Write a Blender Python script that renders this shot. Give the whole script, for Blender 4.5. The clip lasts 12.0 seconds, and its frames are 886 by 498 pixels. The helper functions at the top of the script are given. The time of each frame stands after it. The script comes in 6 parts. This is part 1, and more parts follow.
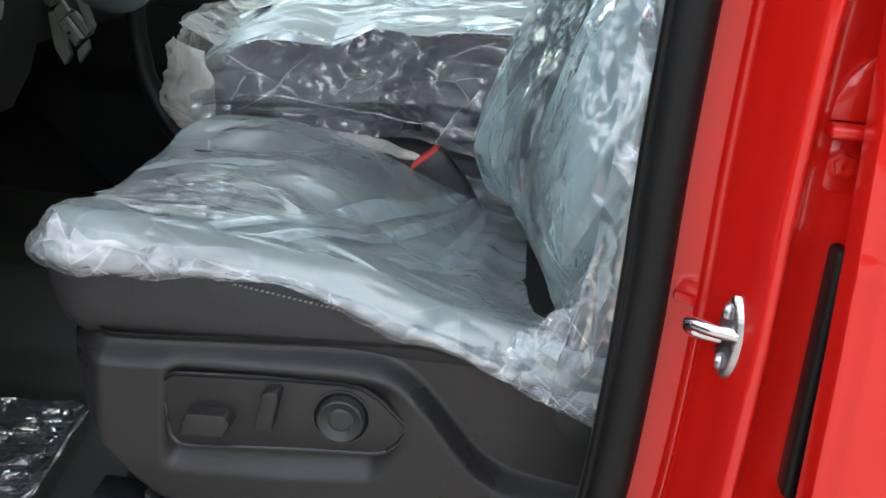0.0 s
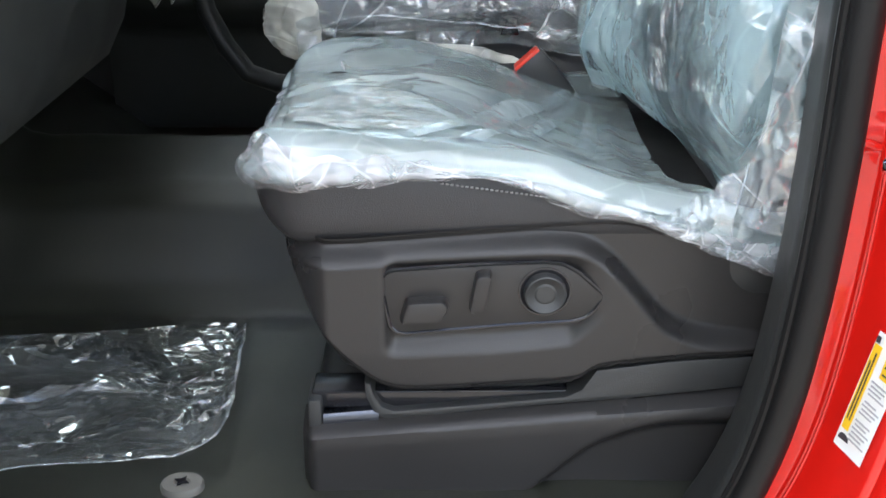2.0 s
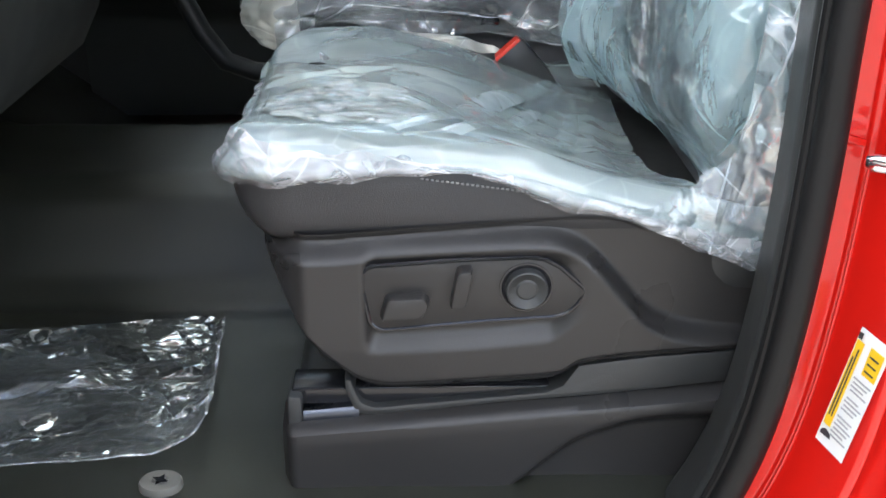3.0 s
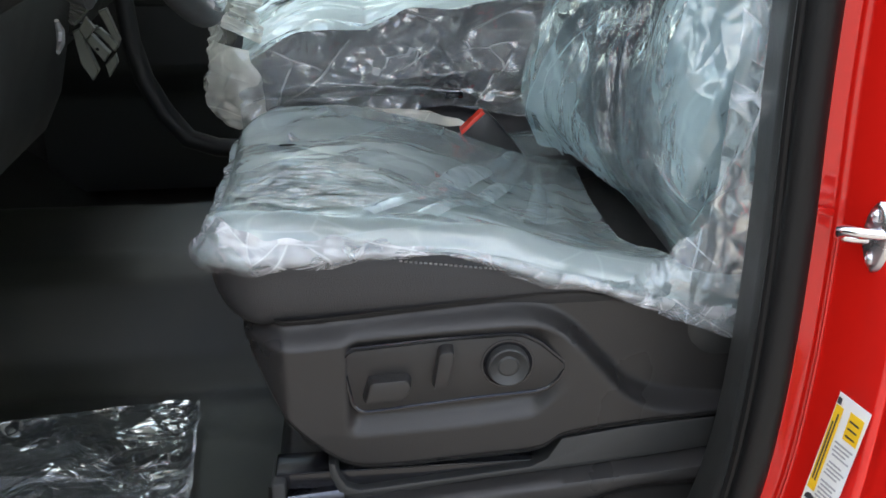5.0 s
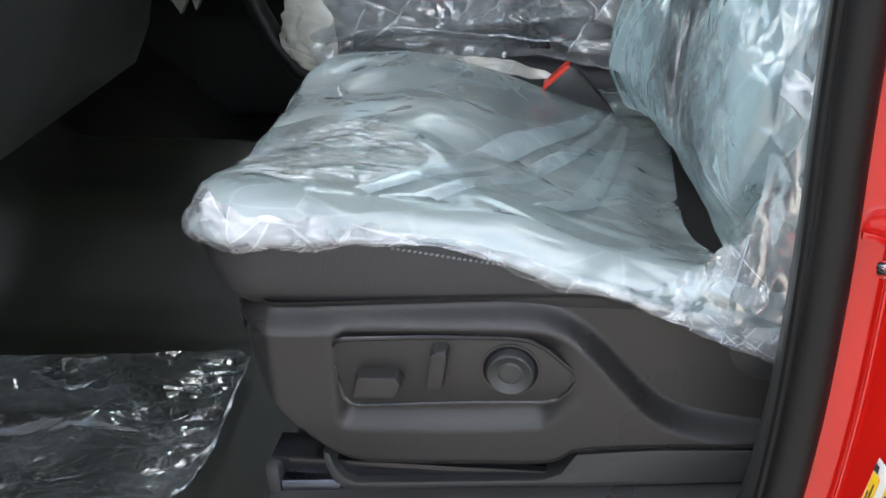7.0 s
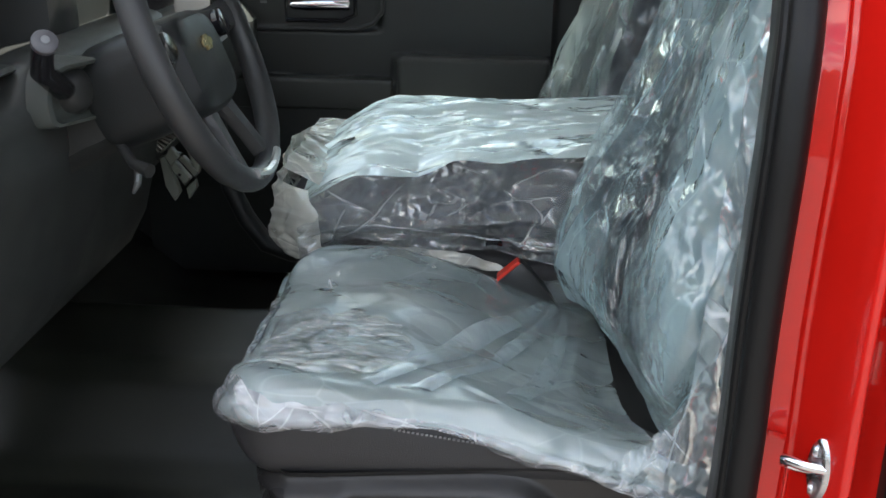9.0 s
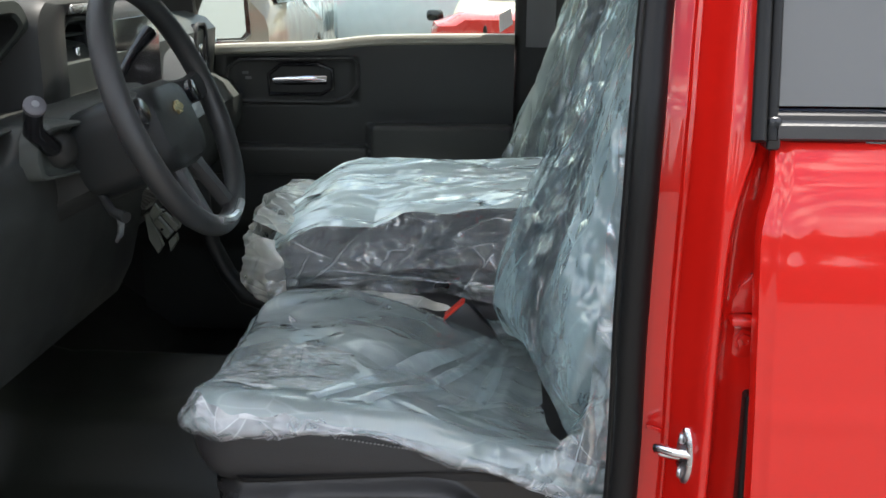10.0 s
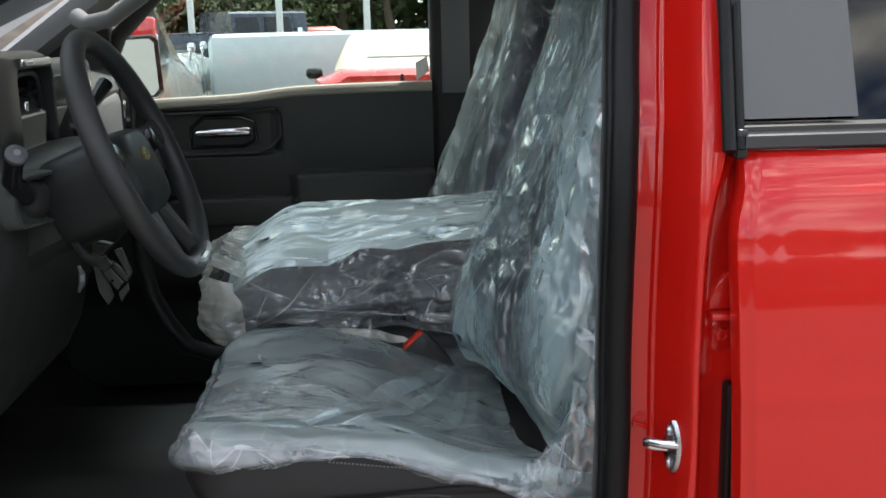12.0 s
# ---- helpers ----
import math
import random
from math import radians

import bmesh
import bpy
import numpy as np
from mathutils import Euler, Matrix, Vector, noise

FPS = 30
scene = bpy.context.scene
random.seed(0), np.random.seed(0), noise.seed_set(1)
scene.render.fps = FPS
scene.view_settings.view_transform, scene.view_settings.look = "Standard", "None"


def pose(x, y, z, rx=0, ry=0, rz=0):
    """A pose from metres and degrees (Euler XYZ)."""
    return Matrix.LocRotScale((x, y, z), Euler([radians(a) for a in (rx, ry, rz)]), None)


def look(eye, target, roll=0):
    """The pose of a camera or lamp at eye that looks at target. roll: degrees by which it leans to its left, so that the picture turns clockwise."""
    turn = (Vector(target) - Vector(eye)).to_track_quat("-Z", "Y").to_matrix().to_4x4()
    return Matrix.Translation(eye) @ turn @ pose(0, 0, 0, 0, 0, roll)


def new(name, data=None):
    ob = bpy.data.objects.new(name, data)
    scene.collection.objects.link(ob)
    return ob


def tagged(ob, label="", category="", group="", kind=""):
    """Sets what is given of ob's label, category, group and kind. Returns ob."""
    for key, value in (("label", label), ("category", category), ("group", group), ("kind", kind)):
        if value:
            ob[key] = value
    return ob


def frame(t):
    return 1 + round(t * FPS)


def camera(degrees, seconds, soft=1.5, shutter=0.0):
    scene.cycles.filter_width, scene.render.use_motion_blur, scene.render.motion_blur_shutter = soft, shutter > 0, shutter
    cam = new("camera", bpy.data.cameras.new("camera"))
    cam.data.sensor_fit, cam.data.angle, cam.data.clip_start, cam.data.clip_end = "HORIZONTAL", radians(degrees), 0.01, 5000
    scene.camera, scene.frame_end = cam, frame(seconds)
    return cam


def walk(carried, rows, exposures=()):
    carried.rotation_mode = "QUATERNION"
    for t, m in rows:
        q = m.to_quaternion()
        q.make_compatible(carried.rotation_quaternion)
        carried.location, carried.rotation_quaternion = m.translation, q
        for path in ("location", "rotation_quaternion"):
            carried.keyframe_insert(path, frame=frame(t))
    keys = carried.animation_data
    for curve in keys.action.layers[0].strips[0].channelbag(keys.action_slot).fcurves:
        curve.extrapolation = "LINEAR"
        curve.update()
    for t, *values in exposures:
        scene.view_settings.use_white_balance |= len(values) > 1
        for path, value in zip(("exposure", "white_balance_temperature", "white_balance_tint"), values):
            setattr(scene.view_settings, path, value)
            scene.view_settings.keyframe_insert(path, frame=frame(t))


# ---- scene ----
cam = camera(46.00, 12.0, soft=1.6)
# seconds, eye, target, roll
PATH = [
    (0, (0.1234, -0.8844, 1.3173), (0.0787, 0.0575, 0.9845), 5.32),
    (0.5, (0.0427, -0.8109, 1.2595), (0.0107, 0.1216, 0.8999), 1.85),
    (1, (-0.0371, -0.8291, 1.2451), (-0.0594, 0.0953, 0.8644), 0.65),
    (1.5, (-0.1006, -0.9624, 1.2947), (-0.0986, -0.0426, 0.9026), 0.12),
    (2, (-0.1251, -1.0096, 1.3191), (-0.1107, -0.0947, 0.9158), 0.22),
    (2.5, (-0.1286, -0.9848, 1.3255), (-0.1116, -0.0751, 0.9106), 0.25),
    (2.7, (-0.1212, -0.9879, 1.3261), (-0.0963, -0.0800, 0.9077), 0.45),
    (4.3, (-0.1505, -0.9989, 1.3473), (-0.0947, -0.0817, 0.9528), -0.30),
    (4.5, (-0.1507, -0.9984, 1.3654), (-0.0857, -0.0775, 0.9812), -0.44),
    (5, (-0.1490, -0.9874, 1.3571), (-0.0723, -0.0625, 0.9845), -0.77),
    (5.5, (-0.1367, -0.9682, 1.3733), (-0.0583, -0.0404, 1.0083), -0.75),
    (6, (-0.1248, -0.9481, 1.3874), (-0.0477, -0.0292, 1.0003), -0.56),
    (6.5, (-0.0336, -0.8988, 1.3872), (-0.0701, -0.0044, 0.9415), -2.15),
    (6.7, (0.0353, -0.8548, 1.3745), (-0.0793, 0.0323, 0.9275), -2.99),
    (8.3, (0.1125, -0.8251, 1.3800), (-0.0569, 0.0835, 0.9982), -1.20),
    (8.5, (0.0829, -0.8768, 1.4366), (-0.0488, 0.0517, 1.0893), -0.70),
    (9, (-0.0099, -1.0352, 1.5370), (-0.0543, -0.0942, 1.2015), 1.08),
    (9.5, (0.0295, -1.1351, 1.5428), (-0.0187, -0.1759, 1.2641), 0.33),
    (10, (0.1015, -1.2229, 1.5394), (0.0453, -0.2601, 1.2751), 0.21),
    (10.5, (0.0846, -1.2674, 1.5399), (0.0081, -0.3038, 1.2837), -0.21),
    (11, (0.0100, -1.2830, 1.5365), (-0.0419, -0.3183, 1.2785), -0.49),
    (11.5, (-0.0327, -1.3012, 1.5385), (0.0141, -0.3283, 1.3121), 0.00),
    (12, (-0.0320, -1.3046, 1.5180), (0.0279, -0.3294, 1.3048), -1.32),
]
EXPOSURE = [(0, 1.68), (1, 2.10), (2.5, 2.46), (4.3, 2.06), (5.0, 1.82), (5.6, 1.77), (6.1, 1.84), (6.6, 2.16), (8.5, 1.76), (9.5, 1.50), (10.2, 1.42), (11.0, 1.68), (11.5, 1.50), (12.0, 0.98)]
walk(cam, [(t, look(e, g, r)) for t, e, g, r in PATH], EXPOSURE)

# ---- world, sun, exposure ----
SUN_DIR = Vector((0.24, 0.31, 1.0)).normalized()      # towards the sun: high, over the truck's far side
world = bpy.data.worlds.new("daylight")
scene.world = world
world.use_nodes = True
wn, wl = world.node_tree.nodes, world.node_tree.links
wn.clear()
w_out = wn.new("ShaderNodeOutputWorld")
w_bg = wn.new("ShaderNodeBackground")
w_sky = wn.new("ShaderNodeTexSky")
w_sky.sky_type = 'NISHITA'
w_sky.sun_disc = False
w_sky.sun_elevation = math.asin(SUN_DIR.z)
w_sky.sun_rotation = math.atan2(SUN_DIR.x, SUN_DIR.y)
w_co = wn.new("ShaderNodeTexCoord")
w_map = wn.new("ShaderNodeMapping")
w_map.inputs["Scale"].default_value = (1.0, 1.0, 2.2)
w_map.inputs["Location"].default_value = (0.35, 0.55, 0.20)
w_no = wn.new("ShaderNodeTexNoise")
w_no.inputs["Scale"].default_value = 4.6
w_no.inputs["Detail"].default_value = 6
w_no.inputs["Roughness"].default_value = 0.55
w_rp = wn.new("ShaderNodeValToRGB")
w_rp.color_ramp.elements[0].position = 0.43
w_rp.color_ramp.elements[1].position = 0.61
w_mx = wn.new("ShaderNodeMix")
w_mx.data_type = 'RGBA'
w_mx.inputs["B"].default_value = (10.5, 10.1, 9.5, 1)
w_n2 = wn.new("ShaderNodeTexNoise")
w_n2.inputs["Scale"].default_value = 10.0
w_n2.inputs["Detail"].default_value = 5
w_r2 = wn.new("ShaderNodeMix")
w_r2.data_type = 'RGBA'
w_r2.inputs["A"].default_value = (5.0, 5.2, 5.6, 1)
w_r2.inputs["B"].default_value = (15.5, 14.8, 13.6, 1)
w_s2 = wn.new("ShaderNodeMapRange")
w_s2.inputs["From Min"].default_value = 0.38
w_s2.inputs["From Max"].default_value = 0.62
wl.new(w_map.outputs["Vector"], w_n2.inputs["Vector"])
wl.new(w_n2.outputs["Fac"], w_s2.inputs["Value"])
wl.new(w_s2.outputs["Result"], w_r2.inputs["Factor"])
wl.new(w_r2.outputs["Result"], w_mx.inputs["B"])
wl.new(w_co.outputs["Generated"], w_map.inputs["Vector"])
wl.new(w_map.outputs["Vector"], w_no.inputs["Vector"])
wl.new(w_no.outputs["Fac"], w_rp.inputs["Fac"])
wl.new(w_rp.outputs["Color"], w_mx.inputs["Factor"])
wl.new(w_sky.outputs["Color"], w_mx.inputs["A"])
wl.new(w_mx.outputs["Result"], w_bg.inputs["Color"])
w_bg.inputs["Strength"].default_value = 0.15
wl.new(w_bg.outputs["Background"], w_out.inputs["Surface"])

sun_data = bpy.data.lights.new("sun", 'SUN')
sun_data.energy = 4.6
sun_data.angle = radians(0.55)
sun_data.color = (1.0, 0.95, 0.87)
sun = new("sun", sun_data)
sun.matrix_world = look(SUN_DIR * 30, (0, 0, 0))


# ---- materials ----
def base_mat(name):
    m = bpy.data.materials.new(name)
    m.use_nodes = True
    return m, m.node_tree.nodes, m.node_tree.links, m.node_tree.nodes["Principled BSDF"]


def mat(name, color, rough=0.5, metal=0.0, spec=0.5, vary=0.15, scale=6.0, grain=400.0, bump=0.15, rough_vary=0.1, coat=0.0, tint=None):
    """A worn surface: patches at one scale, grain and fine relief at another."""
    m, n, l, p = base_mat(name)
    co = n.new("ShaderNodeTexCoord")
    big = n.new("ShaderNodeTexNoise")
    big.inputs["Scale"].default_value = scale
    big.inputs["Detail"].default_value = 5
    fine = n.new("ShaderNodeTexNoise")
    fine.inputs["Scale"].default_value = grain
    fine.inputs["Detail"].default_value = 2
    l.new(co.outputs["Object"], big.inputs["Vector"])
    l.new(co.outputs["Object"], fine.inputs["Vector"])
    mix = n.new("ShaderNodeMix")
    mix.data_type = 'RGBA'
    dark = [c * (1 - vary) for c in color]
    lite = [min(1, c * (1 + vary)) for c in (tint or color)]
    mix.inputs["A"].default_value = (*dark, 1)
    mix.inputs["B"].default_value = (*lite, 1)
    l.new(big.outputs["Fac"], mix.inputs["Factor"])
    l.new(mix.outputs["Result"], p.inputs["Base Color"])
    mr = n.new("ShaderNodeMapRange")
    mr.inputs["From Min"].default_value = 0.3
    mr.inputs["From Max"].default_value = 0.7
    mr.inputs["To Min"].default_value = max(0.02, rough - rough_vary)
    mr.inputs["To Max"].default_value = min(1, rough + rough_vary)
    l.new(big.outputs["Fac"], mr.inputs["Value"])
    l.new(mr.outputs["Result"], p.inputs["Roughness"])
    if bump > 0:
        b = n.new("ShaderNodeBump")
        b.inputs["Strength"].default_value = bump
        b.inputs["Distance"].default_value = 0.001
        l.new(fine.outputs["Fac"], b.inputs["Height"])
        l.new(b.outputs["Normal"], p.inputs["Normal"])
    p.inputs["Metallic"].default_value = metal
    p.inputs["Specular IOR Level"].default_value = spec
    p.inputs["Coat Weight"].default_value = coat
    p.inputs["Coat Roughness"].default_value = 0.04
    return m


def glass_mat(name, color, clear=0.9, rough=0.02):
    """A thin pane: mostly clear, with a mirror sheen that grows at a glancing angle."""
    m, n, l, p = base_mat(name)
    n.remove(p)
    out = n["Material Output"]
    tr = n.new("ShaderNodeBsdfTransparent")
    tr.inputs["Color"].default_value = (*[c * clear for c in color], 1)
    gl = n.new("ShaderNodeBsdfGlossy")
    gl.inputs["Roughness"].default_value = rough
    fr = n.new("ShaderNodeFresnel")
    fr.inputs["IOR"].default_value = 1.5
    mx = n.new("ShaderNodeMixShader")
    l.new(fr.outputs["Fac"], mx.inputs["Fac"])
    l.new(tr.outputs["BSDF"], mx.inputs[1])
    l.new(gl.outputs["BSDF"], mx.inputs[2])
    l.new(mx.outputs["Shader"], out.inputs["Surface"])
    return m


def film_mat(name, milk, facets, crinkle=None, pleats=(), rough=0.13, color=(0.87, 0.94, 0.955), blotch=5.0, ior=1.7, gloss_cap=0.5, line=0.3, through_share=0.3, stretch=(1, 1, 1)):
    """Crumpled polythene: a clear or milky skin of flat facets that meet in sharp creases. milk: least and most cloudiness; facets: rows of
    (facets per metre, slope, stretch); crinkle: (ridges per metre, slope, stretch), fine and parallel, in patches; pleats: rows of (direction, folds per metre, slope)."""
    m, n, l, p = base_mat(name)
    n.remove(p)
    out = n["Material Output"]
    co = n.new("ShaderNodeTexCoord")

    def math_node(op, a, b=None, c=None, clamp=False):
        k = n.new("ShaderNodeMath")
        k.operation = op
        k.use_clamp = clamp
        for i, v in enumerate((a, b, c)):
            if v is None:
                continue
            if isinstance(v, (int, float)):
                k.inputs[i].default_value = v
            else:
                l.new(v, k.inputs[i])
        return k.outputs["Value"]

    def mapped(scale, offset=0.0):
        mp = n.new("ShaderNodeMapping")
        mp.inputs["Location"].default_value = (offset, offset * 0.7, -offset)
        mp.inputs["Scale"].default_value = scale
        l.new(bent.outputs["Vector"], mp.inputs["Vector"])
        return mp.outputs["Vector"]

    def noise_node(scale, detail, at):
        t = n.new("ShaderNodeTexNoise")
        t.inputs["Scale"].default_value = scale
        t.inputs["Detail"].default_value = detail
        l.new(at, t.inputs["Vector"])
        return t

    def ramp(v, a, b, lo, hi):
        r = n.new("ShaderNodeMapRange")
        r.interpolation_type = 'SMOOTHSTEP'
        for key, val in (("From Min", a), ("From Max", b), ("To Min", lo), ("To Max", hi)):
            r.inputs[key].default_value = val
        l.new(v, r.inputs["Value"])
        return r.outputs["Result"]

    warp = noise_node(5, 2.0, co.outputs["Object"])
    bent = n.new("ShaderNodeVectorMath")
    bent.operation = 'MULTIPLY_ADD'
    bent.inputs[1].default_value = (0.07, 0.07, 0.07)
    l.new(warp.outputs["Color"], bent.inputs[0])
    l.new(co.outputs["Object"], bent.inputs[2])
    height, marks = 0.0, 0.0
    for k, (scale, slope, st) in enumerate(facets):
        at = mapped(st, 1.3 * k + 0.4)
        cell = n.new("ShaderNodeTexVoronoi")
        cell.feature = 'DISTANCE_TO_EDGE'
        cell.inputs["Scale"].default_value = scale
        l.new(at, cell.inputs["Vector"])
        sign = ramp(noise_node(scale * 0.45, 1.0, mapped(st, 5.0 + 2.1 * k)).outputs["Fac"], 0.36, 0.64, -1.0, 1.0)
        height = math_node('MULTIPLY_ADD', math_node('MULTIPLY', cell.outputs["Distance"], sign), slope / scale, height)
        if line and k < 2:
            marks = math_node('MAXIMUM', math_node('MULTIPLY', ramp(cell.outputs["Distance"], 0.0, 0.008 + 0.0012 * scale, 1.0, 0.0), ramp(math_node('ABSOLUTE', sign), 0.6, 1.0, 0.0, 1.0)), marks)
    for k, (d, freq, slope) in enumerate(pleats):
        dot = n.new("ShaderNodeVectorMath")
        dot.operation = 'DOT_PRODUCT'
        dot.inputs[1].default_value = Vector(d).normalized() * freq
        l.new(mapped((1, 1, 1), 0.1 * k), dot.inputs[0])
        wave = math_node('PINGPONG', math_node('ADD', dot.outputs["Value"], 20.0 + 0.37 * k), 0.5)
        gate = ramp(noise_node(5 + 0.12 * freq, 1.0, mapped((1, 1, 1), 15.0 + 3.1 * k)).outputs["Fac"], 0.47, 0.62, 0.0, 1.0)
        height = math_node('MULTIPLY_ADD', math_node('MULTIPLY', wave, gate), slope / freq, height)
        if line:
            marks = math_node('MAXIMUM', math_node('MULTIPLY', ramp(wave, 0.0, 0.004 + 0.0016 * freq, 1.0, 0.0), gate), marks)
    if crinkle:
        scale, slope, st = crinkle
        fine = noise_node(scale, 1.5, mapped(st, 8.0))
        fold = math_node('ABSOLUTE', math_node('SUBTRACT', fine.outputs["Fac"], 0.5))
        patch = ramp(noise_node(scale * 0.16, 1.0, mapped((1, 1, 1), 12.0)).outputs["Fac"], 0.40, 0.58, 0.1, 1.0)
        height = math_node('MULTIPLY_ADD', math_node('MULTIPLY', fold, patch), 5.0 * slope / scale, height)
    hard = n.new("ShaderNodeBump")
    hard.inputs["Strength"].default_value = 1.0
    hard.inputs["Distance"].default_value = 1.0
    l.new(height, hard.inputs["Height"])
    soft = n.new("ShaderNodeBump")
    soft.inputs["Strength"].default_value = 0.18
    soft.inputs["Distance"].default_value = 1.0
    l.new(height, soft.inputs["Height"])
    big = noise_node(blotch, 3.0, mapped(stretch, 9.0))
    total = math_node('MULTIPLY_ADD', marks, line, ramp(big.outputs["Fac"], 0.36, 0.64, milk[0], milk[1]), clamp=True)
    tr = n.new("ShaderNodeBsdfTransparent")
    tr.inputs["Color"].default_value = (0.97, 0.98, 0.99, 1)
    df = n.new("ShaderNodeBsdfDiffuse")
    df.inputs["Color"].default_value = (*color, 1)
    tl = n.new("ShaderNodeBsdfTranslucent")
    tl.inputs["Color"].default_value = (*color, 1)
    gl = n.new("ShaderNodeBsdfGlossy")
    gl.inputs["Roughness"].default_value = rough
    gl.inputs["Color"].default_value = (0.98, 1.0, 0.985, 1)
    l.new(hard.outputs["Normal"], gl.inputs["Normal"])
    l.new(soft.outputs["Normal"], df.inputs["Normal"])
    l.new(soft.outputs["Normal"], tl.inputs["Normal"])
    body = n.new("ShaderNodeMixShader")
    body.inputs["Fac"].default_value = through_share
    l.new(df.outputs["BSDF"], body.inputs[1])
    l.new(tl.outputs["BSDF"], body.inputs[2])
    veil = n.new("ShaderNodeMixShader")
    l.new(total, veil.inputs["Fac"])
    l.new(tr.outputs["BSDF"], veil.inputs[1])
    l.new(body.outputs["Shader"], veil.inputs[2])
    fr = n.new("ShaderNodeFresnel")
    fr.inputs["IOR"].default_value = ior
    l.new(hard.outputs["Normal"], fr.inputs["Normal"])
    fin = n.new("ShaderNodeMixShader")
    l.new(math_node('MINIMUM', fr.outputs["Fac"], gloss_cap), fin.inputs["Fac"])
    l.new(veil.outputs["Shader"], fin.inputs[1])
    l.new(gl.outputs["BSDF"], fin.inputs[2])
    l.new(fin.outputs["Shader"], out.inputs["Surface"])
    return m


M_RED = mat("red_paint", (0.58, 0.0095, 0.0055), rough=0.40, vary=0.05, bump=0.0, coat=1.0, spec=0.2)
M_RED.node_tree.nodes["Principled BSDF"].inputs["Coat IOR"].default_value = 1.5
M_PLASTIC = mat("black_plastic", (0.025, 0.026, 0.026), rough=0.47, vary=0.12, grain=900, bump=0.35)
M_SHIELD = mat("charcoal_plastic", (0.0215, 0.0205, 0.0202), spec=0.42, rough=0.33, vary=0.10, grain=900, bump=0.4)
M_SOFT = mat("soft_dash", (0.047, 0.053, 0.048), spec=0.3, rough=0.50, vary=0.12, grain=700, bump=0.4)
M_KNEE = mat("knee_plastic", (0.030, 0.0325, 0.0305), spec=0.35, rough=0.48, vary=0.12, grain=700, bump=0.4)
# dark belt plastic coloured pale beige to stand for sunlight
M_BELT_SUNLIT = mat("belt_sunlit", (0.30, 0.29, 0.24), rough=0.45, vary=0.08, grain=700, bump=0.3)
M_DOORTRIM = mat("door_trim", (0.022, 0.025, 0.024), rough=0.42, vary=0.15, grain=700, bump=0.3)
M_RAIL = mat("rail_steel", (0.11, 0.12, 0.145), rough=0.35, metal=1.0, vary=0.2, scale=40, bump=0.1)
M_HUB = mat("hub_vinyl", (0.015, 0.0165, 0.0165), spec=0.28, rough=0.45, vary=0.15, grain=700, bump=0.3)
M_DARK = mat("dark_trim", (0.028, 0.029, 0.028), spec=0.28, rough=0.45, vary=0.15, grain=700, bump=0.3)
M_GLOSS = mat("gloss_black", (0.012, 0.012, 0.014), rough=0.14, vary=0.1, bump=0.0)
M_RUBBER = mat("rubber", (0.008, 0.008, 0.008), spec=0.22, rough=0.42, vary=0.2, grain=500, bump=0.2)
M_MOLDING = mat("molding_rubber", (0.045, 0.045, 0.046), spec=0.5, rough=0.38, vary=0.15, grain=500, bump=0.2)
M_CLOTH = mat("seat_vinyl", (0.026, 0.0255, 0.0265), rough=0.55, vary=0.14, grain=800, bump=0.5)
M_BACKCLOTH = mat("seat_back_vinyl", (0.030, 0.033, 0.040), rough=0.55, vary=0.14, grain=800, bump=0.5)
M_FLOOR = mat("floor_vinyl", (0.0165, 0.0178, 0.0132), spec=0.6, rough=0.33, rough_vary=0.04, vary=0.25, scale=9, grain=900, bump=0.5)
M_CHROME = mat("chrome", (0.78, 0.78, 0.80), rough=0.10, metal=1.0, vary=0.05, bump=0.0, rough_vary=0.04)
M_STEEL = mat("zinc_steel", (0.60, 0.60, 0.62), rough=0.28, metal=1.0, vary=0.15, scale=40, bump=0.1)
M_SILVER = mat("silver_trim", (0.42, 0.42, 0.41), rough=0.3, metal=0.8, vary=0.1, bump=0.0)
M_BUCKLE = mat("buckle_red", (0.62, 0.030, 0.012), rough=0.35, vary=0.08, bump=0.1)
M_GREY = mat("grey_trim", (0.15, 0.155, 0.16), rough=0.6, vary=0.1, grain=600, bump=0.4)
M_STALKCAP = mat("cap_grey", (0.065, 0.064, 0.070), rough=0.45, vary=0.1, grain=600, bump=0.2)
M_BEIGE = mat("bracket_grey", (0.11, 0.12, 0.10), rough=0.45, vary=0.15, scale=30)
M_WHITE_TAG = mat("sticker_white", (0.78, 0.78, 0.76), rough=0.4, vary=0.04, bump=0.0)
M_YELLOW_TAG = mat("sticker_yellow", (0.85, 0.52, 0.02), rough=0.4, vary=0.05, bump=0.0)
M_PRINT = mat("faint_print", (0.36, 0.36, 0.37), rough=0.5, vary=0.1, bump=0.0)
M_FASTENER = mat("fastener_plastic", (0.11, 0.108, 0.095), rough=0.45, vary=0.15, scale=60, bump=0.1)
M_INK = mat("sticker_ink", (0.04, 0.04, 0.045), rough=0.5, vary=0.1, bump=0.0)
M_GOLD = mat("emblem_gold", (0.48, 0.38, 0.20), rough=0.28, metal=1.0, vary=0.1, bump=0.0)
M_SHEET = mat("paper_sheet", (0.098, 0.100, 0.101), rough=0.6, vary=0.03, bump=0.0)
M_THREAD = mat("thread", (0.20, 0.195, 0.19), rough=0.8, vary=0.2, bump=0.0)
